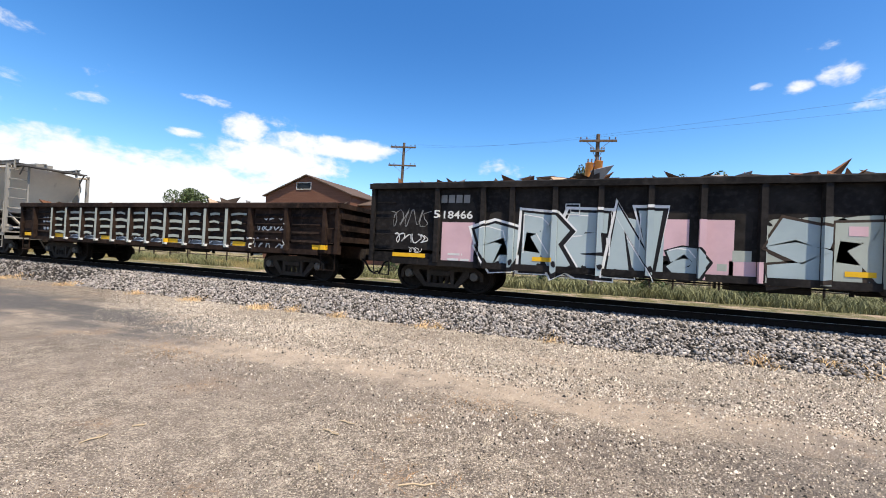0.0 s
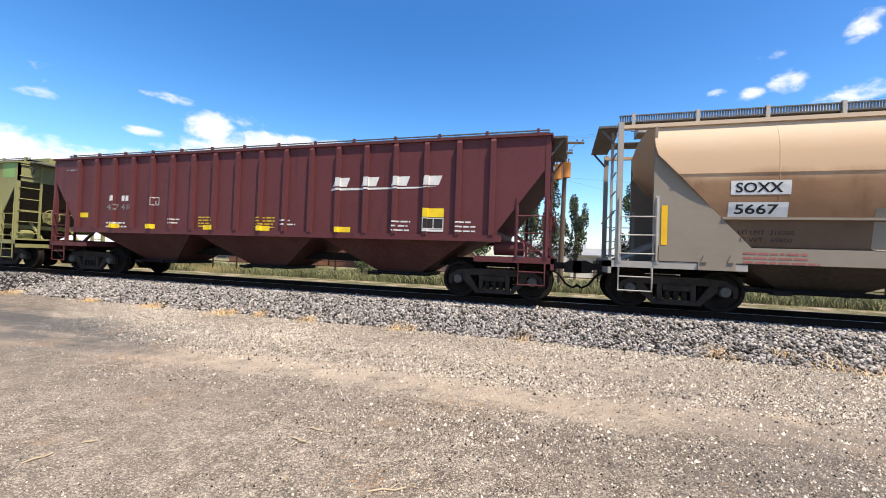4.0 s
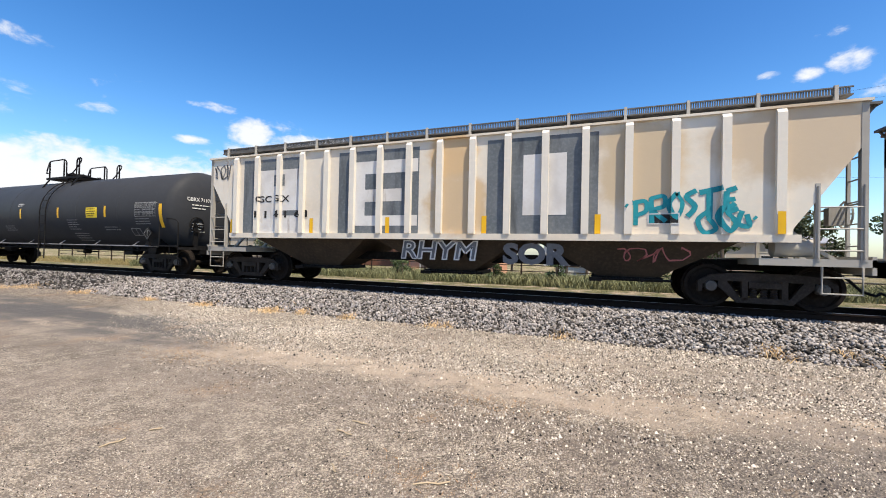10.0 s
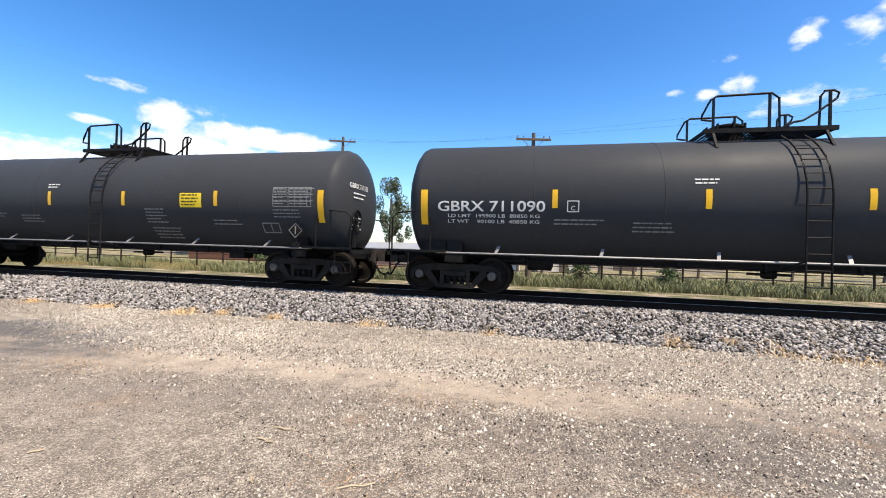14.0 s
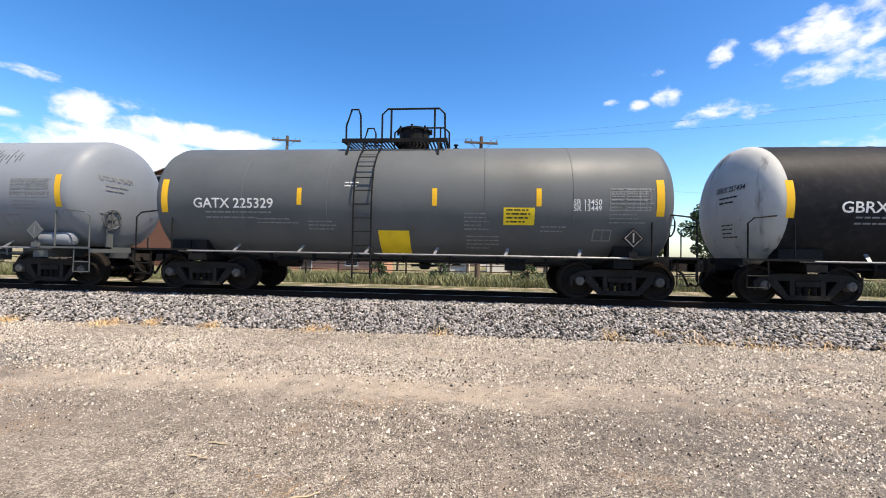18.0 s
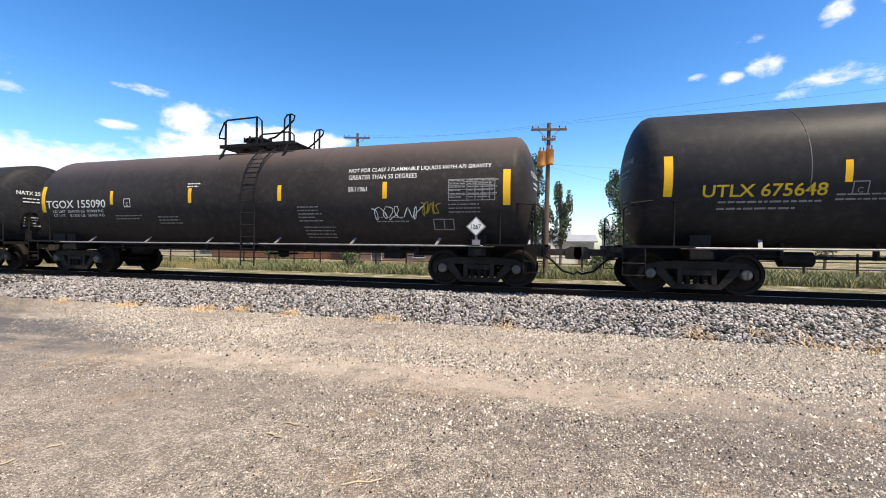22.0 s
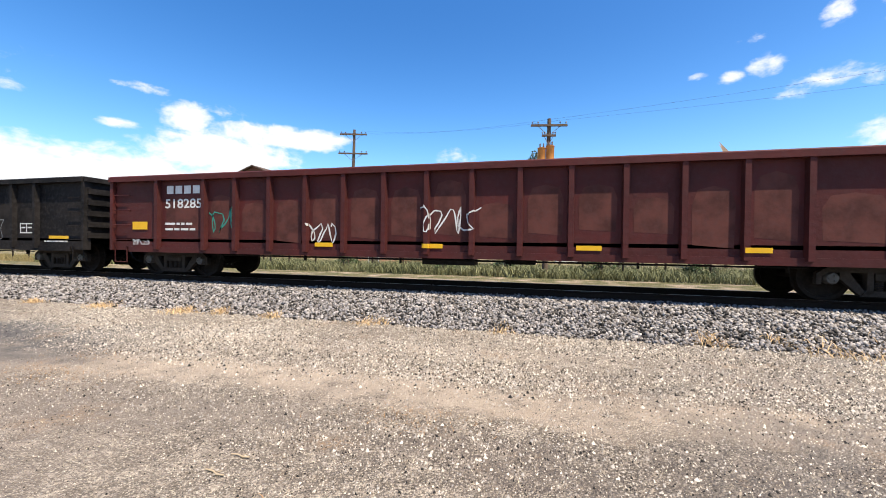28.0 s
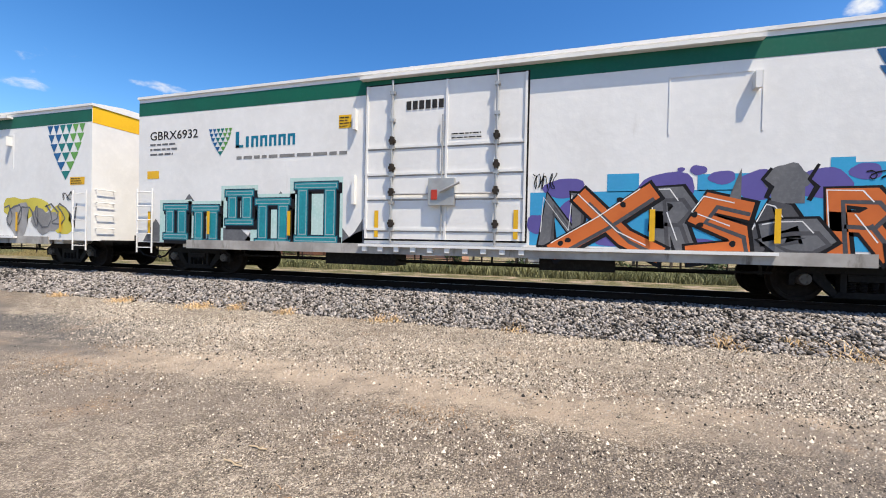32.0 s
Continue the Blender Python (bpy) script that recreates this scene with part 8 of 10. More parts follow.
def build_hoppers():
    # pale rounded hopper
    car, f = round_hopper("pale grey rounded covered hopper with a grimy skirt and graffiti", HALF[3], 1.02, 2.02, 3.95, ends_of(3), P_GREY, P_GREY_SKIRT, P_UNDER_GREY, P_GREY_LOW, panel=P_GREY_LOW)
    CARS[3] = car
    mark("reporting_mark", words("CMHX", -6.16, -5.32, 2.38, 2.60, 0.015), f, INK, car)
    mark("car_number", words("97075", -6.16, -5.32, 2.08, 2.28, 0.015), f, INK, car)
    sprayed_forms(car, f, ((COMB, 0.62, 1.30, 1.06, 1.80), (LEAN, 1.22, 1.78, 1.06, 1.76), (ZIG, 1.68, 2.40, 1.06, 1.78), (ZIG, 2.32, 3.0, 1.06, 1.76), (LEAN, 2.95, 3.55, 1.06, 1.78)), (MATS["spray_ice"], MATS["spray_silver"]), MATS["spray_black"], 0.19, None, None, False, 0.02, 5)
    mark("sprayed_tag", join(stroke([(-0.68, 1.45), (-0.64, 1.75), (-0.51, 1.45), (-0.47, 1.75)], 0.05), stroke([(-0.16, 1.48), (-0.22, 1.65), (-0.08, 1.75), (0.03, 1.6), (-0.12, 1.46)], 0.05), stroke([(0.22, 1.42), (0.27, 1.75), (0.41, 1.42), (0.47, 1.72)], 0.05)), f, MATS["spray_black"], car, 0.008)
    mark("sprayed_tag", scrawl(-3.6, -1.6, 1.45, 1.8, 4, 0.05, 41), f, MATS["spray_grey"], car, 0.008)
    mark("plate_box", frame_box(-3.05, -2.75, 2.15, 2.4, 0.02), f, INK, car)
    mark("inspection_box", rects([(3.35, 3.88, 1.66, 1.94)]), f, INK, car, 0.008)
    mark("inspection_record", rects([(3.40, 3.58, 1.8, 1.9), (3.63, 3.82, 1.8, 1.9), (3.40, 3.82, 1.69, 1.72)]), f, WHITE, car, 0.012)
    mark("stencil_block", bars(-0.05, 0.8, 1.95, 2, 0.08, 0.04, 4), f, INK, car)
    mark("stencil_block", bars(-6.0, -5.3, 1.85, 2, 0.1, 0.05, 5), f, FAINT, car)
    sill_lights(car, f, (-3.9, -1.9, 0.4, 2.6, 7.0), 1.13, 0.5, 0.08)
    # tan rusty hopper
    car, f = round_hopper("rust-stained tan rounded covered hopper with a grey skirt", HALF[4], 1.08, 2.0, 4.0, ends_of(4), P_TAN, P_TAN_SKIRT, P_UNDER_GREY, P_GREY_SKIRT, panel=P_TAN_LOW)
    CARS[4] = car
    mark("lettering_patch", rects([(-6.06, -5.20, 2.47, 2.75)]), f, WHITE, car, 0.006)
    mark("lettering_patch", rects([(-6.08, -5.22, 2.03, 2.32)]), f, WHITE, car, 0.006)
    mark("reporting_mark", words("SOXX", -5.99, -5.31, 2.51, 2.71, 0.02), f, INK, car, 0.010)
    mark("car_number", words("5667", -5.99, -5.36, 2.08, 2.28, 0.02), f, INK, car, 0.010)
    mark("load_limit", join(words("LD LMT  216200", -5.9, -5.1, 1.68, 1.76), words("LT WT   69800", -5.9, -5.12, 1.53, 1.61)), f, INK, car)
    mark("stencil_block", bars(-5.85, -4.6, 1.31, 3, 0.09, 0.05, 6), f, MATS["spray_red"], car)
    mark("repainted_patch", rects([(-4.07, -2.9, 1.40, 1.95), (-4.07, -2.9, 2.03, 2.2)]), f, P_TAN_SKIRT, car, 0.004)
    mark("repainted_patch", rects([(1.92, 2.98, 1.38, 1.95), (1.92, 2.98, 2.03, 2.17)]), f, P_TAN_SKIRT, car, 0.004)
    mark("record_sheet", rects([(4.56, 5.02, 1.52, 1.76)]), f, INK, car, 0.007)
    mark("record_frame", join(frame_box(4.55, 5.03, 1.51, 1.77, 0.02), rects([(4.78, 4.80, 1.53, 1.75)])), f, WHITE, car, 0.011)
    mark("reflector_strip", rects([(5.12, 5.22, 1.45, 1.72)]), f, YELLOW, car)
    mark("reflector_strip", rects([(1.95, 2.05, 1.45, 1.75)]), f, YELLOW, car, 0.01)
    mark("reflector_strip", rects([(7.09, 7.19, 1.39, 2.26)]), f, YELLOW, car)
    mark("reflector_strip", rects([(-7.11, -7.01, 1.42, 2.26)]), f, YELLOW, car)
    # maroon ribbed hopper
    car, f = ribbed_hopper("maroon ribbed covered hopper with white and yellow marks", HALF[5], 6.62, 18, 1.50, 3.93, ends_of(5), P_MAROON, P_MAROON_UNDER, P_MAROON)
    CARS[5] = car
    mark("owner_mark", slanted_mark(2.55, 5.75, 2.68, 3.02, 0.5), f, WHITE, car)
    mark("owner_mark", rects([(-5.3 + i * 0.16 + (0.2 if i > 1 else 0), -5.18 + i * 0.16 + (0.2 if i > 1 else 0), 2.45, 2.62) for i in range(4)]), f, WHITE, car)
    mark("car_number", words("467 413", -5.4, -4.3, 2.15, 2.34, 0.01), f, FAINT, car)
    mark("plate_box", join(frame_box(-3.5, -3.25, 2.3, 2.55, 0.02), words("C", -3.41, -3.33, 2.34, 2.44)), f, WHITE, car)
    mark("yellow_sheet", rects([(5.0, 5.5, 1.98, 2.2)]), f, BRIGHT_YELLOW, car, 0.006)
    mark("record_sheet", rects([(5.0, 5.5, 1.68, 1.96)]), f, INK, car, 0.006)
    mark("record_frame", join(frame_box(5.0, 5.5, 1.68, 1.96, 0.02), rects([(5.24, 5.26, 1.7, 1.95), (5.0, 5.5, 1.62, 1.67)])), f, WHITE, car, 0.010)
    for i, (x, n) in enumerate(((5.8, 3), (4.2, 3), (1.0, 2), (-2.9, 2))):
        mark("stencil_block", bars(x, x + 0.5, 1.88, n, 0.11, 0.05, i), f, WHITE, car)
    mark("warning_block", bars(-1.75, -1.2, 1.95, 4, 0.09, 0.05, 9), f, MATS["number_yellow"], car)
    mark("warning_block", bars(0.2, 0.9, 1.95, 4, 0.09, 0.05, 8), f, MATS["number_yellow"], car)
    mark("load_limit", bars(-5.4, -4.5, 1.75, 2, 0.12, 0.06, 7), f, WHITE, car)
    mark("stencil_line", bars(-7.3, -6.7, 3.55, 1, 0.1, 0.07, 7), f, FAINT, car)
    sill_lights(car, f, (-5.0, -3.55, -1.35, 0.5, 2.9), 1.56, 0.40, 0.14, BRIGHT_YELLOW)
    mark("reflector_strip", rects([(-6.62 + 0.06, -6.2, 1.9, 2.06)]), f, BRIGHT_YELLOW, car)
    # olive hopper
    car, f = ribbed_hopper("faded olive-green ribbed covered hopper with white patches", HALF[6], 6.75, 15, 1.50, 3.95, ends_of(6), P_GREEN, P_UNDER_GREY, P_GREEN, 0.13, 0.10)
    CARS[6] = car
    mark("white_shape", ([(-4.4, 2.75), (-3.2, 2.75), (-2.6, 3.3), (-2.2, 3.3), (-2.0, 2.3), (-4.4, 2.3)], [(0, 1, 2, 3, 4, 5)]), f, MATS["chalk"], car, 0.004)
    mark("number_panel", rects([(-4.3, -2.7, 1.85, 2.55)]), f, P_GREEN, car, 0.006)
    mark("owner_mark", rects([(-4.3 + i * 0.2, -4.14 + i * 0.2, 2.28, 2.46) for i in range(4)]), f, WHITE, car, 0.01)
    mark("car_number", words("4", -3.2, -3.0, 2.28, 2.46, 0.01), f, WHITE, car, 0.01)
    mark("load_limit", bars(-4.3, -3.3, 2.1, 2, 0.14, 0.07, 2), f, WHITE, car, 0.01)
    mark("record_sheet", rects([(4.35, 4.85, 1.68, 2.0)]), f, INK, car, 0.006)
    mark("record_frame", join(frame_box(4.35, 4.85, 1.68, 2.0, 0.02), rects([(4.59, 4.61, 1.7, 1.98)])), f, WHITE, car, 0.01)
    mark("fresh_paint", rects([(7.0, 7.7, 3.35, 3.93)]), f, P_GREEN_END, car, 0.005)
    # maroon ribbed hopper with graffiti
    car, f = ribbed_hopper("maroon ribbed covered hopper, lower side covered in grey and pink graffiti", HALF[7], 6.6, 16, 1.04, 4.18, ends_of(7), P_MAROON, P_MAROON_UNDER, P_MAROON)
    CARS[7] = car
    mark("panel_seam", rects([(-6.9, 6.9, 2.33, 2.345)]), f, P_MAROON_B, car, 0.006)
    mark("owner_mark", slanted_mark(2.0, 5.2, 2.50, 2.82, 0.5), f, WHITE, car)
    mark("owner_mark", rects([(-5.72 + i * 0.2 + (0.35 if i > 1 else 0), -5.56 + i * 0.2 + (0.35 if i > 1 else 0), 1.85, 2.02) for i in range(4)]), f, FAINT, car)
    mark("car_number", words("436 581", -5.75, -4.35, 1.55, 1.75, 0.01), f, FAINT, car, 0.014)
    mark("load_limit", bars(-5.7, -4.8, 1.42, 2, 0.14, 0.06, 7), f, WHITE, car, 0.014)
    rg = random.Random(77)
    for i, (x, z) in enumerate(((-6.6, 1.2), (-6.0, 1.9), (-5.95, 1.2), (-5.2, 1.95), (-5.1, 1.2), (-4.5, 1.35), (-3.34, 2.34), (-2.6, 2.33), (-2.01, 2.34), (-1.25, 2.05), (-1.1, 1.6), (0.89, 2.42), (1.65, 2.28), (2.96, 2.18), (3.9, 2.16), (4.6, 2.0), (5.2, 1.95), (5.6, 1.95), (5.9, 1.4), (5.2, 1.2), (6.6, 1.15))):
        mark("pink_cloud", blob(x, z, rg.uniform(0.18, 0.30), rg.uniform(0.16, 0.26), i, 16, 0.15), f, MATS["spray_pink"], car, 0.0032 + 0.00006 * i)
    for i, box in enumerate(((-5.3, -4.6, 1.08, 1.5), (-1.6, -0.55, 1.08, 1.85), (3.8, 5.6, 1.1, 1.6))):
        mark("pink_ground", rects([box]), f, MATS["spray_pink"], car, 0.0046 + 0.0001 * i)
    mark("sprayed_ground", rects([(-4.0, -1.5, 1.10, 2.05)]), f, MATS["spray_silver"], car, 0.0050)
    sprayed_forms(car, f, ((COMB, -4.05, -3.08, 1.06, 2.24), (COMB, -3.18, -2.28, 1.06, 2.24), (TWIST, -2.38, -1.22, 1.07, 2.24)), (MATS["spray_silver"],), MATS["spray_black"], 0.36, MATS["spray_white"], None, True, 0.03, 14)
    sprayed_forms(car, f, ((HOOK, -0.75, 0.50, 1.06, 2.32), (PEAK, 0.25, 1.85, 1.06, 2.40), (HOOK, 1.55, 2.85, 1.06, 2.28), (COMB, 2.80, 3.85, 1.06, 2.15), (ARCH, 3.80, 4.95, 1.06, 2.10)), (MATS["spray_silver"],), MATS["spray_navy"], 0.36, MATS["spray_straw"], None, True, 0.04, 15)
    sill_lights(car, f, (-3.7, -1.1, 0.55, 2.9, 5.6), 1.08, 0.5, 0.11)
    mark("yellow_sheet", rects([(5.45, 5.95, 1.08, 1.30)]), f, YELLOW, car, 0.018)
    mark("record_frame", join(frame_box(4.45, 4.95, 1.45, 1.75, 0.03), rects([(4.69, 4.71, 1.46, 1.74)])), f, WHITE, car, 0.02)
    # smooth maroon hopper
    car, f = round_hopper("smooth maroon covered hopper with a large white slanted mark", HALF[8], 1.36, 1.38, 4.0, ends_of(8), P_MAROON_B, P_MAROON_B, P_MAROON_UNDER, P_MAROON_B, gusset=False)
    CARS[8] = car
    mark("owner_mark", slanted_mark(3.1, 6.6, 2.62, 3.30, 0.12), f, WHITE, car)
    mark("owner_mark", rects([(-6.55 + i * 0.27, -6.33 + i * 0.27, 2.42, 2.66) for i in range(4)]), f, WHITE, car)
    mark("car_number", words("451440", -6.6, -5.3, 2.05, 2.32, 0.02), f, WHITE, car)
    mark("load_limit", words("LD LMT  224000", -6.35, -5.35, 1.84, 1.93, 0.004), f, FAINT, car)
    mark("load_limit", words("LT WT    62000", -6.35, -5.35, 1.69, 1.78, 0.004), f, FAINT, car)
    mark("sprayed_tag", join(brush([(-6.72, 2.02, 0.03), (-6.70, 1.82, 0.03), (-6.82, 1.80, 0.03)]), brush([(-6.66, 1.78, 0.03), (-6.58, 1.98, 0.03), (-6.52, 1.80, 0.03)]), brush([(-6.48, 2.0, 0.03), (-6.50, 1.74, 0.03)]), brush([(-6.36, 1.96, 0.03), (-6.48, 1.86, 0.03), (-6.24, 1.60, 0.02)])), f, WHITE, car, 0.012)
    mark("plate_box", join(frame_box(-4.0, -3.75, 2.2, 2.45, 0.02), words("C", -3.92, -3.84, 2.24, 2.34)), f, WHITE, car)
    mark("sprayed_tag", scrawl(4.2, 6.1, 1.65, 2.05, 6, 0.03, 61), f, WHITE, car)
    for i, x in enumerate((-2.6, 1.6)):
        mark("warning_block", bars(x, x + 0.7, 1.72, 4, 0.08, 0.04, i), f, MATS["number_yellow"], car)
    mark("stencil_block", bars(-0.6, -0.3, 1.62, 2, 0.08, 0.05, 5), f, WHITE, car)
    mark("stencil_line", bars(-6.4, -5.8, 3.66, 1, 0.1, 0.07, 7), f, FAINT, car)
    sill_lights(car, f, (-6.9, -5.9, -3.75, -1.3, 1.4, 4.2, 6.3), 1.42, 0.42, 0.08)
    # rusted cream hopper
    car, f = ribbed_hopper("cream ribbed covered hopper heavily streaked with orange rust", HALF[9], 6.75, 17, 1.40, 4.03, ends_of(9), P_RUSTED, P_UNDER_GREY, P_RUSTED, 0.12, 0.12)
    CARS[9] = car
    mark("number_panel", rects([(-6.0, -3.95, 2.05, 2.98)]), f, MATS["spray_silver"], car, 0.004)
    mark("reporting_mark", words("DJ", -5.95, -5.5, 2.65, 2.9, 0.015), f, INK, car, 0.012)
    mark("reporting_mark", words("TX", -5.1, -4.65, 2.65, 2.9, 0.015), f, INK, car, 0.012)
    mark("car_number", words("47  50  98", -5.95, -4.05, 2.2, 2.42, 0.015), f, INK, car, 0.012)
    mark("sprayed_letters_edge", words("SPYO", -4.0, -0.68, 1.38, 2.38, 0.10), f, MATS["spray_black"], car, 0.008)
    mark("sprayed_letters", words("SPYO", -3.95, -0.73, 1.42, 2.34, 0.055), f, MATS["chalk"], car, 0.013)
    mark("badge", ([(0.5, 2.75), (0.8, 2.5), (1.1, 2.75), (0.8, 3.05)], [(0, 1, 2, 3)]), f, MATS["logo_blue"], car, 0.006)
    mark("badge", rects([(0.52, 1.1, 2.2, 2.48)]), f, MATS["logo_blue"], car, 0.006)
    mark("badge_shape", rects([(0.64, 0.74, 2.7, 2.8), (0.78, 0.86, 2.7, 2.8), (0.9, 0.98, 2.7, 2.8)]), f, WHITE, car, 0.010)
    mark("badge_shape", bars(0.56, 1.08, 2.44, 3, 0.08, 0.045, 3), f, WHITE, car, 0.010)
    mark("record_sheet", rects([(4.85, 5.3, 1.55, 1.86)]), f, INK, car, 0.006)
    mark("record_frame", join(frame_box(4.85, 5.3, 1.55, 1.86, 0.02), rects([(5.06, 5.08, 1.57, 1.84)])), f, WHITE, car, 0.010)
    mark("sprayed_tag", scrawl(-4.7, -4.1, 1.45, 1.9, 3, 0.04, 71), f, MATS["spray_black"], car, 0.008)
    sill_lights(car, f, (-6.0, -1.8, 0.9, 3.2, 5.4), 1.44, 0.5, 0.09)
    mark("sprayed_tag", scrawl(-5.0, -2.4, 0.95, 1.3, 4, 0.06, 72), Flat(-1.42), MATS["spray_red"], car, 0.012)
    # cream hopper with slate letters painted over
    ribs10 = [float(x) for x in np.linspace(-6.8, 6.72, 17)]
    # end metalwork in greyer paint, standing in for the shade under the slopes
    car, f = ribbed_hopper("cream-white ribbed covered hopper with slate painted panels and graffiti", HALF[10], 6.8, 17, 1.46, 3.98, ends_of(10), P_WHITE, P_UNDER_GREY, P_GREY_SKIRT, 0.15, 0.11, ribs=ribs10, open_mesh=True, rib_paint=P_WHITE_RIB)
    CARS[10] = car
    for a, b in ((-6.55, -4.3), (-3.05, -0.62), (1.15, 3.6)):
        mark("slate_panel", rects([(a, b, 1.5, 3.80)]), Flat(-1.50), MATS["slate"], car, 0.004)
    mark("pale_block", rects([(-5.9, -4.3, 1.5, 3.45)]), Flat(-1.50), MATS["chalk"], car, 0.008)
    mark("pale_block", rects([(-2.55, -0.65, 3.15, 3.50), (-2.55, -2.2, 2.0, 3.15), (-2.2, -1.1, 2.38, 2.72), (-2.55, -0.65, 1.72, 2.0)]), Flat(-1.50), MATS["chalk"], car, 0.008)
    mark("pale_block", rects([(2.0, 2.95, 1.95, 3.38)]), Flat(-1.50), MATS["chalk"], car, 0.008)
    mark("slate_cross", rects([(-5.35, -4.95, 2.95, 3.3), (-5.0, -4.4, 2.05, 2.2)]), Flat(-1.50), MATS["slate"], car, 0.011)
    mark("reporting_mark", words("GC GX", -5.95, -4.75, 2.46, 2.66, 0.02), f, INK, car, 0.015)
    mark("car_number", words("11 41 61", -5.98, -4.1, 1.98, 2.2, 0.02), f, INK, car, 0.015)
    for k, line in enumerate((brush([(4.33, 1.7, 0.09), (4.33, 2.2, 0.09)]),
                              brush([(4.26, 2.18, 0.09), (4.5, 2.21, 0.09), (4.52, 2.01, 0.09), (4.33, 1.91, 0.09)]),
                              brush([(4.63, 1.75, 0.09), (4.61, 2.29, 0.09)]),
                              brush([(4.59, 2.26, 0.09), (4.83, 2.31, 0.09), (4.85, 2.11, 0.09), (4.66, 2.01, 0.09), (4.88, 1.78, 0.09)]),
                              brush([(5.05, 2.36, 0.09), (4.92, 2.13, 0.09), (5.05, 1.85, 0.09), (5.16, 2.13, 0.09), (5.05, 2.36, 0.09)]),
                              brush([(5.4, 2.41, 0.1), (5.23, 2.29, 0.1), (5.38, 2.08, 0.1), (5.25, 1.88, 0.1)]),
                              brush([(5.45, 2.36, 0.11), (5.82, 2.44, 0.11)]),
                              brush([(5.62, 2.39, 0.11), (5.62, 1.85, 0.11)]),
                              brush([(5.87, 2.36, 0.1), (6.06, 2.44, 0.1)]),
                              brush([(5.87, 2.36, 0.1), (5.89, 1.98, 0.1), (6.09, 2.03, 0.1)]),
                              brush([(5.87, 2.18, 0.09), (6.04, 2.22, 0.09)]),
                              brush([(5.6, 1.98, 0.09), (5.43, 1.8, 0.09), (5.54, 1.55, 0.09), (5.73, 1.63, 0.09), (5.6, 1.85, 0.09)]),
                              brush([(5.84, 2.06, 0.1), (5.76, 1.85, 0.1), (5.93, 1.58, 0.1), (6.06, 1.75, 0.1), (5.89, 1.96, 0.1), (6.04, 2.13, 0.1)]),
                              brush([(6.15, 1.98, 0.09), (6.09, 1.73, 0.09), (6.26, 1.68, 0.09), (6.22, 1.91, 0.09)]),
                              brush([(4.13, 2.13, 0.08), (4.17, 2.1, 0.08)]),
                              brush([(6.33, 1.85, 0.08), (6.37, 1.82, 0.08)]))):
        mark("sprayed_letter", line, f, MATS["spray_teal"], car, 0.008 + 0.0007 * k)
    mark("sprayed_tag", scrawl(-7.8, -7.1, 3.2, 3.75, 4, 0.06, 83), f, MATS["spray_grey"], car, 0.008)
    mark("record_sheet", rects([(4.55, 5.1, 1.72, 1.95)]), f, INK, car, 0.008)
    mark("record_frame", frame_box(4.55, 5.1, 1.72, 1.95, 0.02), f, WHITE, car, 0.012)
    for x in (-7.0, -3.95, -1.5, 1.1, 3.6, 6.72):
        mark("reflector_strip", rects([(x - 0.06, x + 0.06, 1.52, 1.95)]), f, YELLOW, car, 0.013)
    under = Flat(-1.40)
    mark("sprayed_letters_edge", words("RHYM", -1.12, 0.95, 0.84, 1.34, 0.05, 0.12), under, MATS["chalk"], car, 0.03)
    mark("sprayed_letters", words("RHYM", -1.08, 0.91, 0.87, 1.31, 0.0, 0.12), under, MATS["spray_grey"], car, 0.036)
    mark("sprayed_letters", words("SOR", 1.55, 3.05, 0.78, 1.30, 0.05), under, MATS["spray_grey"], car, 0.03)
    mark("sprayed_tag", scrawl(4.0, 5.3, 0.9, 1.25, 4, 0.04, 85), under, MATS["spray_red"], car, 0.03)


# ladder, ends of the number, plate box, reflector strips and notice of each tank car, in metres from its middle
LAYOUT = {}
LAYOUT[11] = dict(lx=0.50, number=(-7.38, -4.86), plate=-4.22, strips=(-4.62, -1.47, 1.39, 4.54), notice=(3.33, 2.29))
LAYOUT[12] = dict(lx=0.48, number=(-7.39, -4.82), plate=-4.25, strips=(-4.65, -1.53, 1.36, 4.54), notice=(3.33, 2.3))
LAYOUT[13] = dict(lx=0.46, number=(-7.35, -4.82), plate=-4.21, strips=(-4.61, -1.47, 1.41, 4.5), notice=(3.29, 2.3))
LAYOUT[14] = dict(lx=0.36, number=(-7.34, -5.05), plate=-4.32, strips=(-4.73, -1.6, 1.22, 4.39), notice=(3.21, 2.27))
LAYOUT[15] = dict(lx=0.10, number=(-7.39, -4.82), plate=-4.25, strips=(-4.65, -1.53, 1.36, 4.54), notice=(3.33, 2.3))
LAYOUT[16] = dict(lx=-0.87, number=(-6.67, -4.54), plate=-4.13, strips=(-4.45, -1.94, 1.29, 4.27), notice=(3.36, 2.0))
LAYOUT[17] = dict(lx=-0.86, number=(-5.23, -3.15), plate=None, strips=(-2.48, 0.86, 3.3), notice=(2.49, 1.96))
LAYOUT[18] = dict(lx=-0.02, number=(-6.61, -4.53), plate=None, strips=(-4.29, -1.39, 2.01, 4.48), notice=None)
LAYOUT[19] = dict(lx=-0.02, number=(-6.62, -4.50), plate=-3.96, strips=(-4.26, -1.36, 2.01, 4.48), notice=None)
LAYOUT[20] = dict(lx=-0.05, number=(-6.68, -4.55), plate=-4.04, strips=(-4.25, -1.55, -1.32, 2.0, 4.44), notice=None)
LAYOUT[21] = dict(lx=0.51, number=(-7.42, -4.85), plate=-3.97, strips=(-4.59, -1.58, 1.44, 4.51), notice=None)
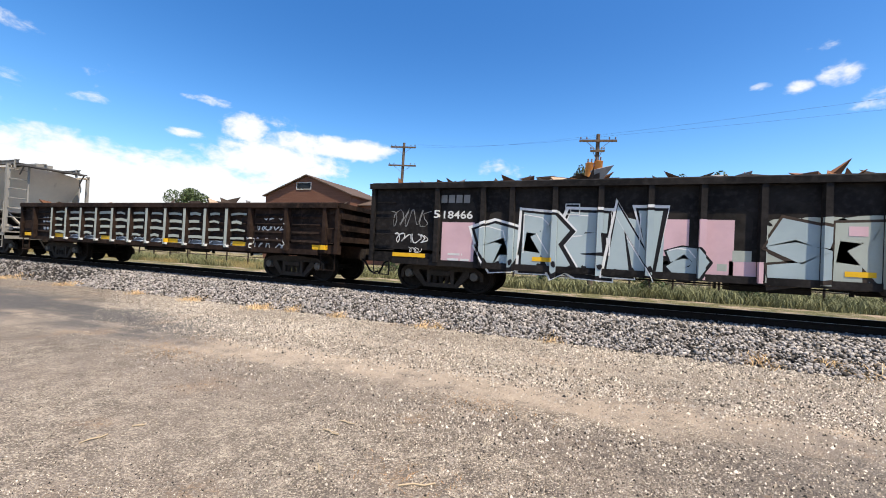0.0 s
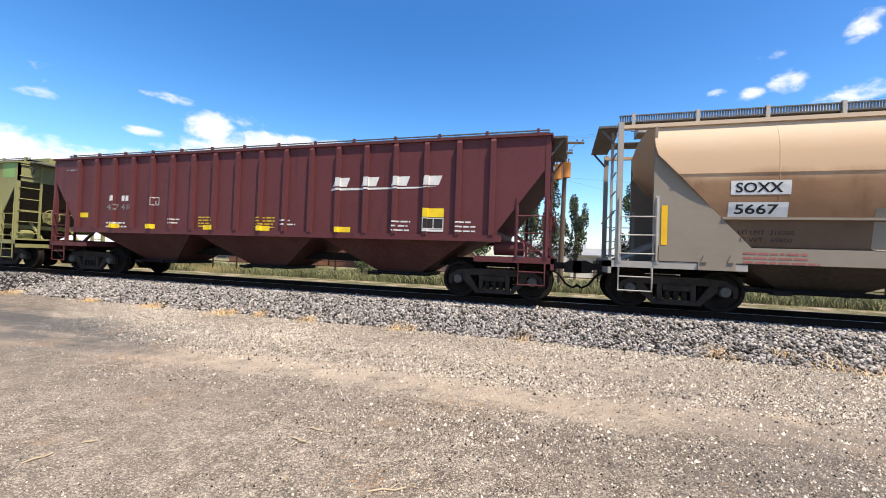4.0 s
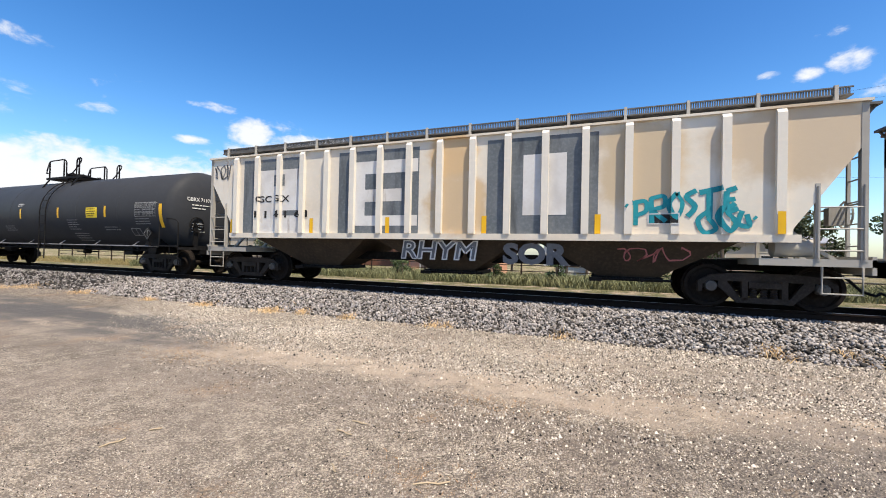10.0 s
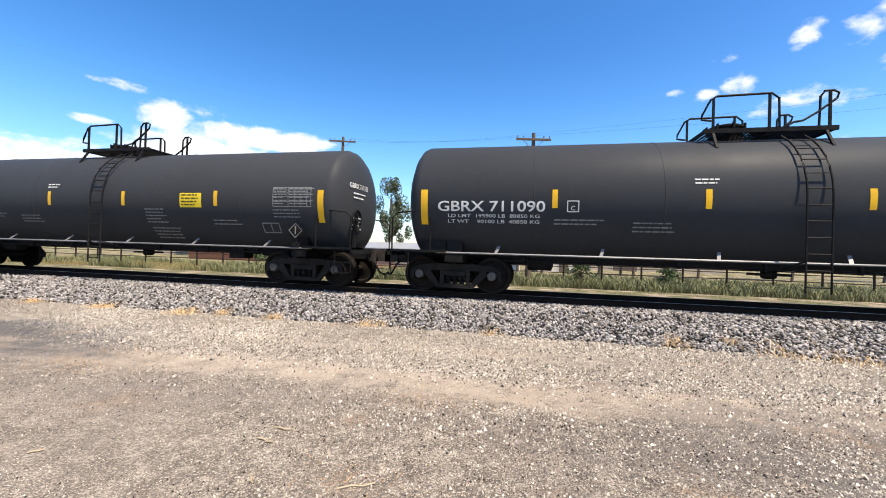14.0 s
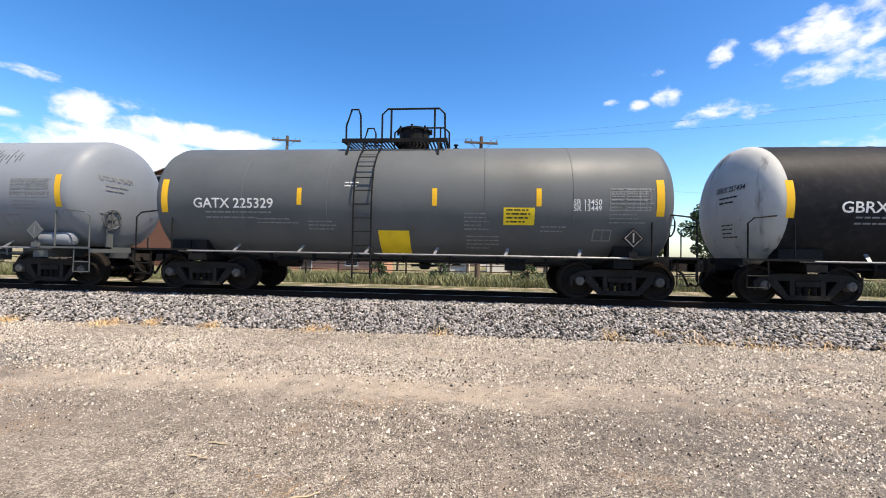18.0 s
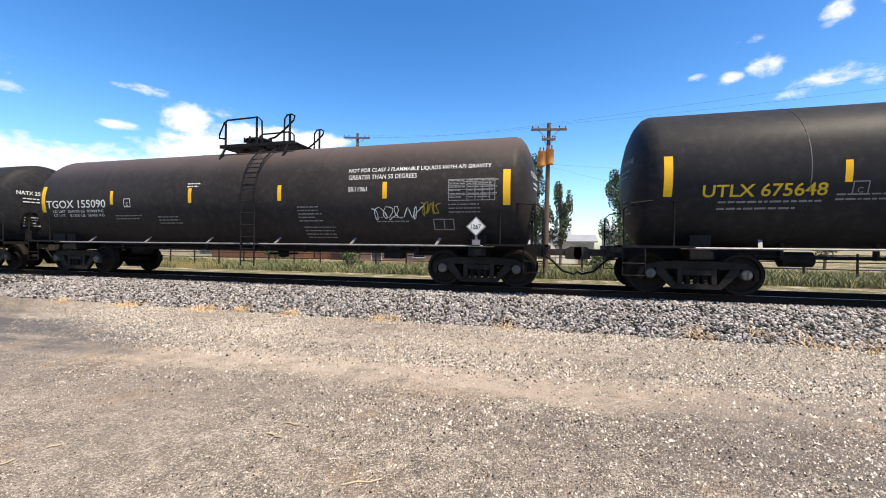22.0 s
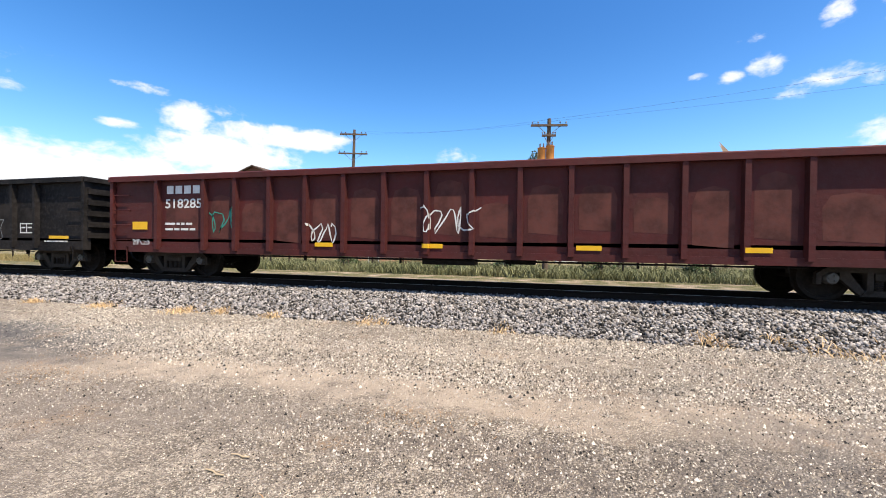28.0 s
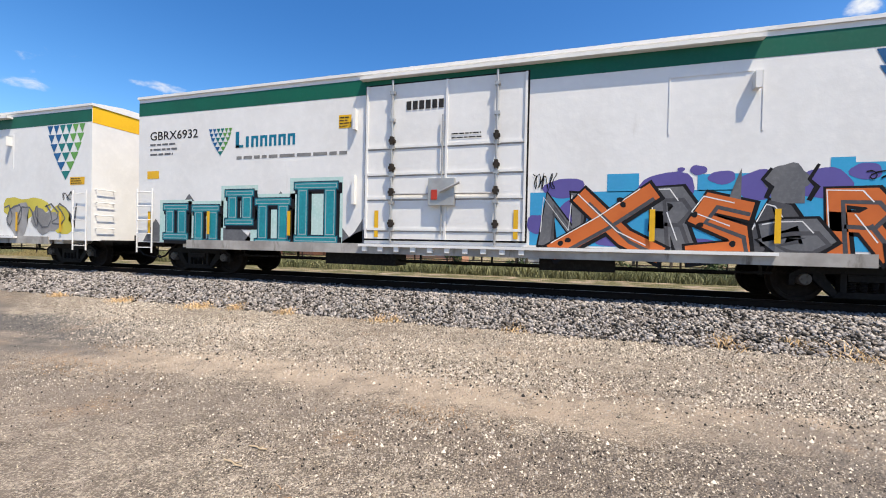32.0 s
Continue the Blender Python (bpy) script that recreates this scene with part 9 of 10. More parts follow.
LAYOUT[22] = dict(lx=0.51, number=(-7.28, -5.13), plate=-3.98, strips=(-4.63, -1.62, 1.5, 4.49), notice=None)
LAYOUT[23] = dict(lx=0.52, number=(-6.02, -3.93), plate=None, strips=(-3.85, -1.54, 1.38, 4.04), notice=(2.24, 1.79))
LAYOUT[24] = dict(lx=0.76, number=(-6.89, -4.84), plate=-4.51, strips=(-4.72, -1.67, 1.32, 4.39), notice=(3.23, 2.28))
LAYOUT[25] = dict(lx=0.84, number=(-5.84, -3.81), plate=-3.28, strips=(-3.52, -0.47, 3.23), notice=None)


def build_tanks():
    spec = {
        11: dict(label="clean black tank car with white lettering and yellow reflectors", shell=P_BLACK, text="GBRX 711095"),
        12: dict(label="clean black tank car with white lettering and yellow reflectors", shell=P_BLACK, text="GBRX 710380"),
        13: dict(label="clean black tank car with white lettering and yellow reflectors", shell=P_BLACK, text="GBRX 711090"),
        14: dict(label="clean black tank car with white lettering and yellow reflectors", shell=P_BLACK, text="GBRX 711105"),
        15: dict(label="clean black tank car with white lettering and yellow reflectors", shell=P_BLACK, text="GBRX 710378"),
        16: dict(label="deep black tank car with one white-painted end", shell=P_SOOT, text="GBRX 257494", dome=(0.42, 0.5), rails=2, white_head=(-1, 1)),
        17: dict(label="short dull grey tank car with white lettering", shell=P_GATX, text="GATX 225329", dome=(0.42, 0.5), rails=2, r=1.56),
        18: dict(label="pale grey tank car with cracked stained jacket and yellow lettering", shell=P_SILVER, text="UTLX 675629", mark_col=MATS["number_yellow"], dome=(0.40, 0.32), rails=1, air_tank=True, zc=2.58, r=1.58),
        19: dict(label="black tank car with rust and orange paint along the top", shell=P_RUST_TOP, text="UTLX 675693", mark_col=MATS["number_yellow"], dome=(0.40, 0.32), rails=0, zc=2.55, r=1.57),
        20: dict(label="black tank car with pale bands running down from the hatch", shell=P_BAND, text="UTLX 675648", mark_col=MATS["number_yellow"], dome=(0.40, 0.32), rails=1, air_tank=True, zc=2.60, r=1.58),
        21: dict(label="dusty brown-black tank car with white warning lettering and tags", shell=P_BROWN, text="TGOX 155090", dome=(0.38, 0.36), rails=0, placard=1267, zc=2.36),
        22: dict(label="brown-black tank car with big faded red graffiti", shell=P_SOOT, text="NATX 252843", dome=(0.38, 0.40), rails=0, placard=3257, zc=2.36),
        23: dict(label="pale grey tank car with black peeling top and yellow lettering", shell=P_PEEL, text="UTLX 645494", mark_col=MATS["number_yellow"], dome=(0.30, 0.05), rails=0, placard=3257, zc=2.36),
        24: dict(label="black tank car with brown dust along the top and scrawled tags", shell=P_XTRX, text="XTRX 156122", dome=(0.42, 0.48), rails=0, placard=3257, zc=2.38),
        25: dict(label="glossy new black tank car with white lettering", shell=P_JET, text="TILX 257133", dome=(0.34, 0.12), rails=0, placard=3257, zc=2.56, r=1.58),
    }
    for k, s in spec.items():
        car, f = tank_car(s["label"], TANK[k], s.get("r", 1.55), s.get("zc", 2.36), ends_of(k), s["shell"], s.get("mark_col", WHITE), s["text"], **LAYOUT[k], z_strip=(2.12, 2.32) if k < 16 else (2.52, 2.52) if k in (18, 19, 20) else (2.4, 2.4), dome=s.get("dome", (0.36, 0.30)), rails=s.get("rails", 0), air_tank=s.get("air_tank", False),
                          placard=s.get("placard", 0), white_head=s.get("white_head"), faint=k in (18, 19, 20, 23), limit=k != 22, frame=P_GATX if k in (18, 23) else BLACK)
        CARS[k] = car
        zc = s.get("zc", 2.36)
        if k == 17:
            mark("yellow_sheet", rects([(-0.54, 0.23, 1.02, 1.60)]), f, BRIGHT_YELLOW, car, 0.007, "large yellow sheet")
            mark("stencil_line", words("SR 13450", 4.08, 4.72, 2.23, 2.36, 0.01), f, WHITE, car)
            mark("stencil_line", words("SR 13449", 4.09, 4.72, 2.09, 2.22, 0.01), f, WHITE, car)
        if k == 18:
            rg = random.Random(5)
            x, pts = -6.6, []
            while x < -2.0:
                pts.append((x, 3.72 + 0.10 * math.sin(x * 3) + rg.uniform(-0.05, 0.05)))
                x += 0.22
            pts += [(-2.3, 3.5), (-2.7, 3.3), (-2.9, 3.0), (-3.2, 2.9)]
            mark("crack", stroke(pts, 0.05), f, P_SOOT, car)
            mark("drip_stains", join(*[stroke([(a, 3.6 + rg.uniform(-0.1, 0.1)), (a + 0.03, 3.35 + rg.uniform(-0.15, 0.1))], 0.035) for a in np.linspace(1.6, 6.0, 42)]), f, P_GATX, car)
            mark("dark_patch", rects([(-3.92, -3.08, 1.59, 1.93)]), f, P_SOOT, car)
        if k == 21:
            mark("warning_line", words("NOT FOR CLASS 3 FLAMMABLE LIQUIDS WITH API GRAVITY", 3.47, 7.18, 2.87, 2.99, 0.002), f, WHITE, car)
            mark("warning_line", words("GREATER THAN 50 DEGREES", 3.49, 5.34, 2.69, 2.81, 0.002), f, WHITE, car)
            mark("release_number", words("SR11961", 3.50, 4.02, 2.38, 2.50, 0.01), f, WHITE, car)
            mark("sprayed_tag", scrawl(4.12, 5.46, 1.65, 2.02, 6, 0.03, 91), f, WHITE, car)
            mark("sprayed_tag", scrawl(5.46, 5.91, 1.74, 2.12, 4, 0.035, 92), f, MATS["spray_ochre"], car)
        if k == 22:
            mark("sprayed_letter", brush([(-7.09, 3.01, 0.188), (-6.95, 2.68, 0.225), (-7.14, 2.34, 0.226)]), f, MATS["spray_red"], car, 0.005)
            mark("sprayed_letter", brush([(-7.28, 3.04, 0.038), (-6.95, 3.07, 0.066), (-6.45, 3.05, 0.037)]), f, MATS["spray_red"], car, 0.0058)
            mark("sprayed_letter", brush([(-6.3, 3.03, 0.203), (-6.45, 2.66, 0.241), (-6.57, 2.3, 0.204)]), f, MATS["spray_red"], car, 0.0066)
            mark("sprayed_letter", brush([(-6.36, 3.04, 0.055), (-5.98, 2.88, 0.092), (-5.98, 2.6, 0.128), (-6.33, 2.31, 0.074)]), f, MATS["spray_red"], car, 0.0074)
            mark("sprayed_letter", brush([(-5.53, 3.04, 0.145), (-5.7, 2.68, 0.218), (-5.84, 2.3, 0.201)]), f, MATS["spray_red"], car, 0.0082)
            mark("sprayed_letter", brush([(-5.71, 3.03, 0.045), (-5.35, 3.04, 0.072), (-4.98, 3.05, 0.036)]), f, MATS["spray_red"], car, 0.009)
            mark("sprayed_letter", brush([(-5.65, 2.66, 0.036), (-5.35, 2.68, 0.036)]), f, MATS["spray_red"], car, 0.0098)
            mark("sprayed_letter", brush([(2.58, 3.09, 0.036), (2.1, 3.12, 0.059), (1.71, 2.97, 0.104), (1.51, 2.6, 0.15), (1.55, 2.17, 0.135), (1.81, 1.79, 0.089), (2.36, 1.7, 0.102), (2.95, 1.8, 0.085), (3.5, 1.94, 0.028)]), f, MATS["spray_red"], car, 0.0106)
            mark("sprayed_letter", brush([(1.98, 3.02, 0.28), (2.02, 2.47, 0.294), (1.93, 1.86, 0.251)]), f, MATS["spray_red"], car, 0.0114)
            mark("sprayed_letter", brush([(2.12, 2.9, 0.088), (2.32, 2.46, 0.247), (2.76, 1.96, 0.185)]), f, MATS["spray_red"], car, 0.0122)
            mark("sprayed_letter", brush([(2.65, 3.06, 0.158), (2.73, 2.58, 0.243), (2.77, 1.98, 0.2)]), f, MATS["spray_red"], car, 0.013)
            mark("sprayed_letter", brush([(3.84, 3.0, 0.021), (3.28, 2.99, 0.07), (2.95, 2.93, 0.127), (2.96, 2.65, 0.212), (3.21, 2.44, 0.154)]), f, MATS["spray_red"], car, 0.0138)
            mark("sprayed_letter", brush([(4.0, 2.75, 0.034), (3.61, 2.6, 0.11), (3.14, 2.34, 0.141), (3.04, 2.13, 0.127), (3.31, 1.93, 0.112), (3.98, 2.02, 0.027)]), f, MATS["spray_red"], car, 0.0146)
            mark("sprayed_letter", brush([(4.9, 3.0, 0.053), (4.43, 2.96, 0.134), (4.12, 2.72, 0.162), (4.03, 2.36, 0.176), (4.14, 2.04, 0.189), (4.43, 1.81, 0.147), (4.9, 1.78, 0.118), (5.51, 1.96, 0.051)]), f, MATS["spray_red"], car, 0.0154)
            mark("sprayed_letter", brush([(4.17, 2.26, 0.121), (4.42, 2.18, 0.174), (4.63, 1.96, 0.119)]), f, MATS["spray_red"], car, 0.0162)
            mark("sprayed_letter", brush([(4.9, 3.0, 0.053), (5.38, 2.87, 0.168), (5.58, 2.54, 0.192), (5.45, 2.16, 0.141), (5.24, 1.9, 0.078)]), f, MATS["spray_red"], car, 0.017)
            mark("sprayed_letter", brush([(5.19, 2.08, 0.091), (5.51, 1.83, 0.077), (5.85, 1.71, 0.032)]), f, MATS["spray_red"], car, 0.0178)
            mark("sprayed_letter", brush([(6.63, 2.92, 0.031), (6.18, 2.9, 0.088), (5.84, 2.72, 0.165), (5.76, 2.4, 0.178), (5.96, 2.14, 0.139), (6.44, 2.19, 0.05), (6.7, 2.34, 0.018)]), f, MATS["spray_red"], car, 0.0186)
            mark("load_limit", words("LD LMT  184200 LB  83550 KG", -6.95, -4.95, 1.93, 2.03), f, FAINT, car)
            mark("load_limit", words("LT WT  78800 LB  35750 KG", -6.9, -4.95, 1.76, 1.86), f, FAINT, car)
            mark("sprayed_tag", join(brush([(2.34, 1.88, 0.029), (2.4, 1.62, 0.029)]), brush([(2.34, 1.86, 0.029), (2.47, 1.73, 0.029), (2.58, 1.89, 0.029), (2.62, 1.63, 0.029)]), brush([(2.92, 1.9, 0.028), (2.73, 1.87, 0.029), (2.74, 1.66, 0.029), (2.96, 1.67, 0.028)]), brush([(2.74, 1.77, 0.029), (2.9, 1.78, 0.028)]), brush([(3.02, 1.89, 0.028), (3.39, 1.92, 0.028)]), brush([(3.2, 1.91, 0.028), (3.21, 1.64, 0.028)]), brush([(3.62, 1.9, 0.028), (3.45, 1.89, 0.028), (3.46, 1.65, 0.028), (3.65, 1.66, 0.028)]), brush([(3.46, 1.78, 0.028), (3.61, 1.79, 0.028)]), brush([(3.71, 1.65, 0.027), (3.7, 1.93, 0.027), (3.87, 1.91, 0.027), (3.8, 1.77, 0.027), (3.73, 1.75, 0.027), (3.98, 1.54, 0.027), (4.11, 1.49, 0.02)]), brush([(3.98, 1.91, 0.027), (4.01, 1.83, 0.027)]), brush([(4.05, 1.92, 0.027), (4.08, 1.84, 0.027)])), f, FAINT, car, 0.026)
            mark("sprayed_tag", join(brush([(-2.37, 1.88, 0.034), (-2.39, 1.6, 0.034), (-2.51, 1.54, 0.034), (-2.57, 1.66, 0.034)]), brush([(-2.31, 1.72, 0.034), (-2.15, 1.76, 0.033), (-2.21, 1.64, 0.034), (-2.27, 1.54, 0.034), (-2.09, 1.55, 0.033)]), brush([(-2.03, 1.9, 0.033), (-2.05, 1.55, 0.033), (-1.9, 1.53, 0.033)]), brush([(-1.72, 1.72, 0.033), (-1.86, 1.7, 0.033), (-1.84, 1.55, 0.033), (-1.7, 1.58, 0.033), (-1.68, 1.88, 0.033)]), brush([(-1.66, 1.7, 0.033), (-1.53, 1.75, 0.033), (-1.58, 1.61, 0.033), (-1.66, 1.53, 0.033), (-1.53, 1.53, 0.033)])), f, WHITE, car)
            mark("sprayed_tag", join(brush([(-3.7, 2.07, 0.043), (-3.54, 2.11, 0.035), (-3.44, 2.0, 0.043), (-3.6, 1.95, 0.035)]), brush([(-3.39, 2.13, 0.043), (-3.34, 1.91, 0.052), (-3.22, 2.08, 0.043)]), brush([(-3.12, 2.15, 0.043), (-3.18, 1.92, 0.043), (-3.0, 1.96, 0.034)]), brush([(-2.96, 2.09, 0.051), (-2.79, 2.17, 0.034), (-2.86, 1.99, 0.051), (-2.71, 2.02, 0.034)]), brush([(-3.39, 1.84, 0.043), (-3.14, 1.8, 0.051), (-2.89, 1.87, 0.043)]), brush([(-3.18, 1.74, 0.043), (-3.04, 1.84, 0.051), (-2.92, 1.72, 0.043)]), brush([(-0.71, 1.94, 0.04), (-0.58, 1.97, 0.048), (-0.48, 1.84, 0.04), (-0.65, 1.81, 0.032)]), brush([(-0.48, 1.93, 0.04), (-0.43, 1.76, 0.048), (-0.28, 1.9, 0.04)]), brush([(-0.69, 1.7, 0.04), (-0.48, 1.65, 0.048), (-0.11, 1.66, 0.032)]), brush([(-0.64, 2.02, 0.024), (-0.41, 2.04, 0.032), (-0.22, 1.93, 0.032)]), brush([(-0.48, 1.58, 0.04), (-0.58, 1.52, 0.04), (-0.39, 1.53, 0.032)])), f, MATS["spray_ochre"], car)
            mark("yellow_sheet", rects([(4.14, 4.87, 1.69, 2.01)]), f, MATS["number_yellow"], car, 0.012)
        if k == 23:
            mark("sprayed_tag", scrawl(-3.63, -2.51, 1.46, 1.99, 4, 0.03, 101), f, WHITE, car)
            mark("sprayed_tag", scrawl(1.08, 2.54, 1.20, 1.69, 5, 0.035, 102), f, MATS["spray_green"], car)
        if k == 24:
            mark("sprayed_tag", scrawl(-4.54, -1.46, 1.36, 2.08, 7, 0.035, 104), f, FAINT, car)
            mark("sprayed_tag", scrawl(0.80, 1.48, 1.32, 1.93, 3, 0.03, 105), f, WHITE, car)
            mark("sprayed_tag", scrawl(2.26, 3.24, 1.37, 1.85, 4, 0.03, 106), f, FAINT, car)
            mark("sprayed_tag", scrawl(4.19, 5.87, 1.37, 2.00, 5, 0.03, 107), f, MATS["scrap_rust"], car)
            mark("yellow_sheet", rects([(-1.55, -0.79, 1.54, 1.86)]), f, MATS["number_yellow"], car, 0.007)
        if k == 25:
            mark("yellow_sheet", rects([(-1.19, -0.38, 1.48, 1.81)]), f, MATS["number_yellow"], car, 0.007)


def build_reefers():
    for k in (29, 30):
        lab = "white refrigerator car with green eave stripe and bright block graffiti" if k == 29 else "white refrigerator car with green eave stripe and grey tag"
        car, f = reefer(lab, HALF[k], 0.86, 5.05, ends_of(k), P_REEFER)
        CARS[k] = car
        hb = HALF[k]
        shield(hb - 1.15, 4.50, 1.75, 1.75, car, f, 1)
        mark("warning_sheet", rects([(hb - 0.95, hb - 0.3, 2.60, 2.84)]), f, YELLOW, car)
        mark("sheet_writing", bars(hb - 0.9, hb - 0.3, 2.8, 3, 0.07, 0.035, 2), f, INK, car, 0.010)
        mark("reporting_mark", words("GBRX6932" if k == 29 else "GBRX", -hb + 0.45, -hb + (2.24 if k == 29 else 1.2), 3.80, 4.05, 0.01), f, INK, car)
        mark("load_limit", bars(-hb + 0.45, -hb + 1.5, 3.70, 3, 0.14, 0.07, 3), f, MATS["spray_grey"], car)
        shield(-6.66, 4.0, 0.82, 0.74, car, f, 2)
        mark("owner_mark", rects([(-6.14, -6.02, 3.45, 3.88), (-6.14, -5.88, 3.45, 3.52), (-5.80, -5.70, 3.45, 3.74)] + [q for i in range(5) for q in ((-5.62 + i * 0.29, -5.54 + i * 0.29, 3.45, 3.74), (-5.47 + i * 0.29, -5.39 + i * 0.29, 3.45, 3.74), (-5.54 + i * 0.29, -5.47 + i * 0.29, 3.67, 3.74))]), f, MATS["logo_blue"], car)
        mark("slogan_line", bars(-6.1, -2.4, 3.22, 1, 0.1, 0.11, 4), f, FAINT, car)
        mark("warning_sheet", rects([(-2.95, -2.6, 3.78, 4.1)]), f, YELLOW, car)
        mark("sheet_writing", bars(-2.93, -2.6, 4.05, 4, 0.07, 0.035, 5), f, INK, car, 0.010)
        mark("door_mark", rects([(-1.12 + i * 0.16, -1.0 + i * 0.16, 4.08, 4.28) for i in range(6)]), Flat(-1.60), INK, car, 0.006)
        mark("door_writing", bars(0.0, 0.95, 3.48, 2, 0.09, 0.04, 6), Flat(-1.60), INK, car, 0.006)
        mark("warning_sheet", rects([(-hb + 0.35, -hb + 0.8, 2.70, 2.92)]), f, YELLOW, car)
        for x in (-9.2, -7.0, -4.35, -1.85, 1.5, 4.2, 6.3, 8.4):
            mark("reflector_strip", rects([(x - 0.05, x + 0.05, 1.12, 1.75)]), Flat(-1.60), YELLOW, car, 0.012)
        if k == 29:
            # teal slab forms on grey peaks
            for px, pz, pw in ((-7.75, 2.25, 1.1), (-4.65, 2.26, 1.2), (-9.0, 1.55, 0.5), (-6.3, 1.5, 0.9), (-3.4, 1.9, 1.0), (-2.1, 1.55, 0.7)):
                mark("grey_peak", ([(max(px - pw, -9.6), 0.88), (min(px + pw, -2.24), 0.88), (min(px + pw * 0.45, -2.24), 0.4 * 0.88 + 0.6 * pz), (min(px, -2.24), pz), (px - pw * 0.5, 0.45 * 0.88 + 0.55 * pz)], [(0, 1, 2, 3, 4)]), f, MATS["spray_grey"], car, 0.004)
            for i, (x, z, w, h) in enumerate(((-8.70, 0.96, 0.92, 1.0), (-7.64, 0.80, 0.98, 1.12), (-6.46, 1.38, 0.95, 0.94), (-5.46, 0.84, 1.12, 1.24), (-4.22, 0.95, 1.28, 1.52))):
                bar = lambda g, d=0.0: [(x - g + d, x + w + g + d, z - g - d, z + 0.17 + g - d), (x - g + d, x + w + g + d, z + h - 0.17 - g - d, z + h + g - d), (x + 0.10 - g + d, x + 0.40 + g + d, z + 0.17 - d, z + h - 0.17 - d), (x + w - 0.38 - g + d, x + w - 0.06 + g + d, z + 0.17 - d, z + h - 0.17 - d)]
                mark("slab_glow", rects([(x - 0.14, x + w + 0.14, z - 0.08, z + h + 0.12)]), f, MATS["spray_mint"], car, 0.005)
                for q in bar(0.05, 0.07):
                    mark("slab_shade", rects([q]), f, MATS["spray_black"], car, 0.0065)
                for q in bar(0.03):
                    mark("slab_edge", rects([q]), f, MATS["spray_navy"], car, 0.0085)
                for k, q in enumerate(bar(0.0)):
                    mark("slab_fill", rects([q]), f, MATS["spray_teal"], car, 0.0105 + 0.0004 * k)
                    mark("slab_shine", frame_box(q[0] + 0.03, q[1] - 0.03, q[2] + 0.03, q[3] - 0.03, 0.018), f, MATS["spray_ice"], car, 0.013 + 0.0004 * k)
            # the long orange and grey piece on blue and violet
            rg = random.Random(19)
            for box in ((1.8, 8.3, 1.0, 2.12), (3.35, 3.95, 2.1, 2.47), (4.99, 6.12, 2.1, 2.42), (7.09, 7.45, 2.1, 2.66), (7.45, 8.4, 2.1, 2.56), (8.3, 8.95, 1.0, 1.9)):
                mark("blue_ground", rects([box]), f, MATS["spray_blue"], car, 0.004)
            for i, (cx, cz, rx, rz) in enumerate(((4.45, 2.16, 0.55, 0.30), (2.5, 2.2, 0.40, 0.22), (6.0, 2.2, 0.35, 0.28), (7.0, 2.2, 0.40, 0.30), (1.95, 1.45, 0.20, 0.22), (2.7, 1.7, 0.3, 0.25), (5.4, 2.35, 0.25, 0.12), (5.0, 2.5, 0.14, 0.1), (4.7, 2.52, 0.06, 0.05), (3.4, 1.15, 0.3, 0.15), (6.4, 1.2, 0.4, 0.2), (7.9, 1.5, 0.4, 0.4), (5.1, 1.05, 0.3, 0.14), (7.6, 2.4, 0.22, 0.16), (8.5, 1.6, 0.4, 0.4))):
                mark("violet_cloud", blob(cx, cz, rx, rz, i, 20, 0.08), f, MATS["spray_violet"], car, 0.0054 + 0.00005 * i)
            mark("grey_figure", blob(6.45, 2.32, 0.30, 0.28, 3, 24, 0.16), f, MATS["spray_grey"], car, 0.0075)
            mark("grey_figure", rects([(6.2, 6.72, 1.85, 2.3)]), f, MATS["spray_grey"], car, 0.0078)
            for way in (((6.12, 1.95), (6.2, 2.15), (6.06, 2.3), (6.2, 2.5)), ((6.78, 1.9), (6.9, 2.15), (6.78, 2.28), (6.92, 2.55))):
                mark("sprayed_cut", stroke(way, 0.10), f, MATS["spray_black"], car, 0.008)
            dusk = MATS["spray_dusk"]
            sprayed_forms(car, f, ((ZIG, 1.92, 3.05, 0.98, 2.10), (CROSS, 2.20, 4.35, 0.80, 2.16), (ARCH, 4.10, 5.00, 0.90, 2.18), (TWIST, 4.75, 5.98, 0.74, 2.08), (PEAK, 5.75, 6.95, 0.92, 1.86), (BOWL, 5.97, 7.20, 0.84, 1.60), (ARCH, 6.95, 8.15, 0.90, 2.10), (TWIST, 7.9, 8.9, 0.80, 1.95)),
                          (MATS["spray_grey"], MATS["spray_orange"], MATS["spray_grey"], MATS["spray_orange"], dusk, MATS["spray_grey"], MATS["spray_orange"], MATS["spray_grey"]), MATS["spray_black"], 0.34, None, dusk, True, 0.05, 27)
            mark("sprayed_horn", ([(5.45, 1.75), (5.72, 1.75), (5.72, 2.52), (5.64, 2.3)], [(0, 1, 2, 3)]), f, MATS["spray_grey"], car, 0.0125)
            for i, (cx, cz) in enumerate(((4.95, 1.65), (5.05, 1.45), (2.45, 1.05), (2.6, 1.12), (3.6, 1.95), (3.66, 1.85), (5.6, 1.1))):
                mark("sprayed_dot", blob(cx, cz, 0.06, 0.055, i, 10, 0.1), f, MATS["spray_black"], car, 0.0145)
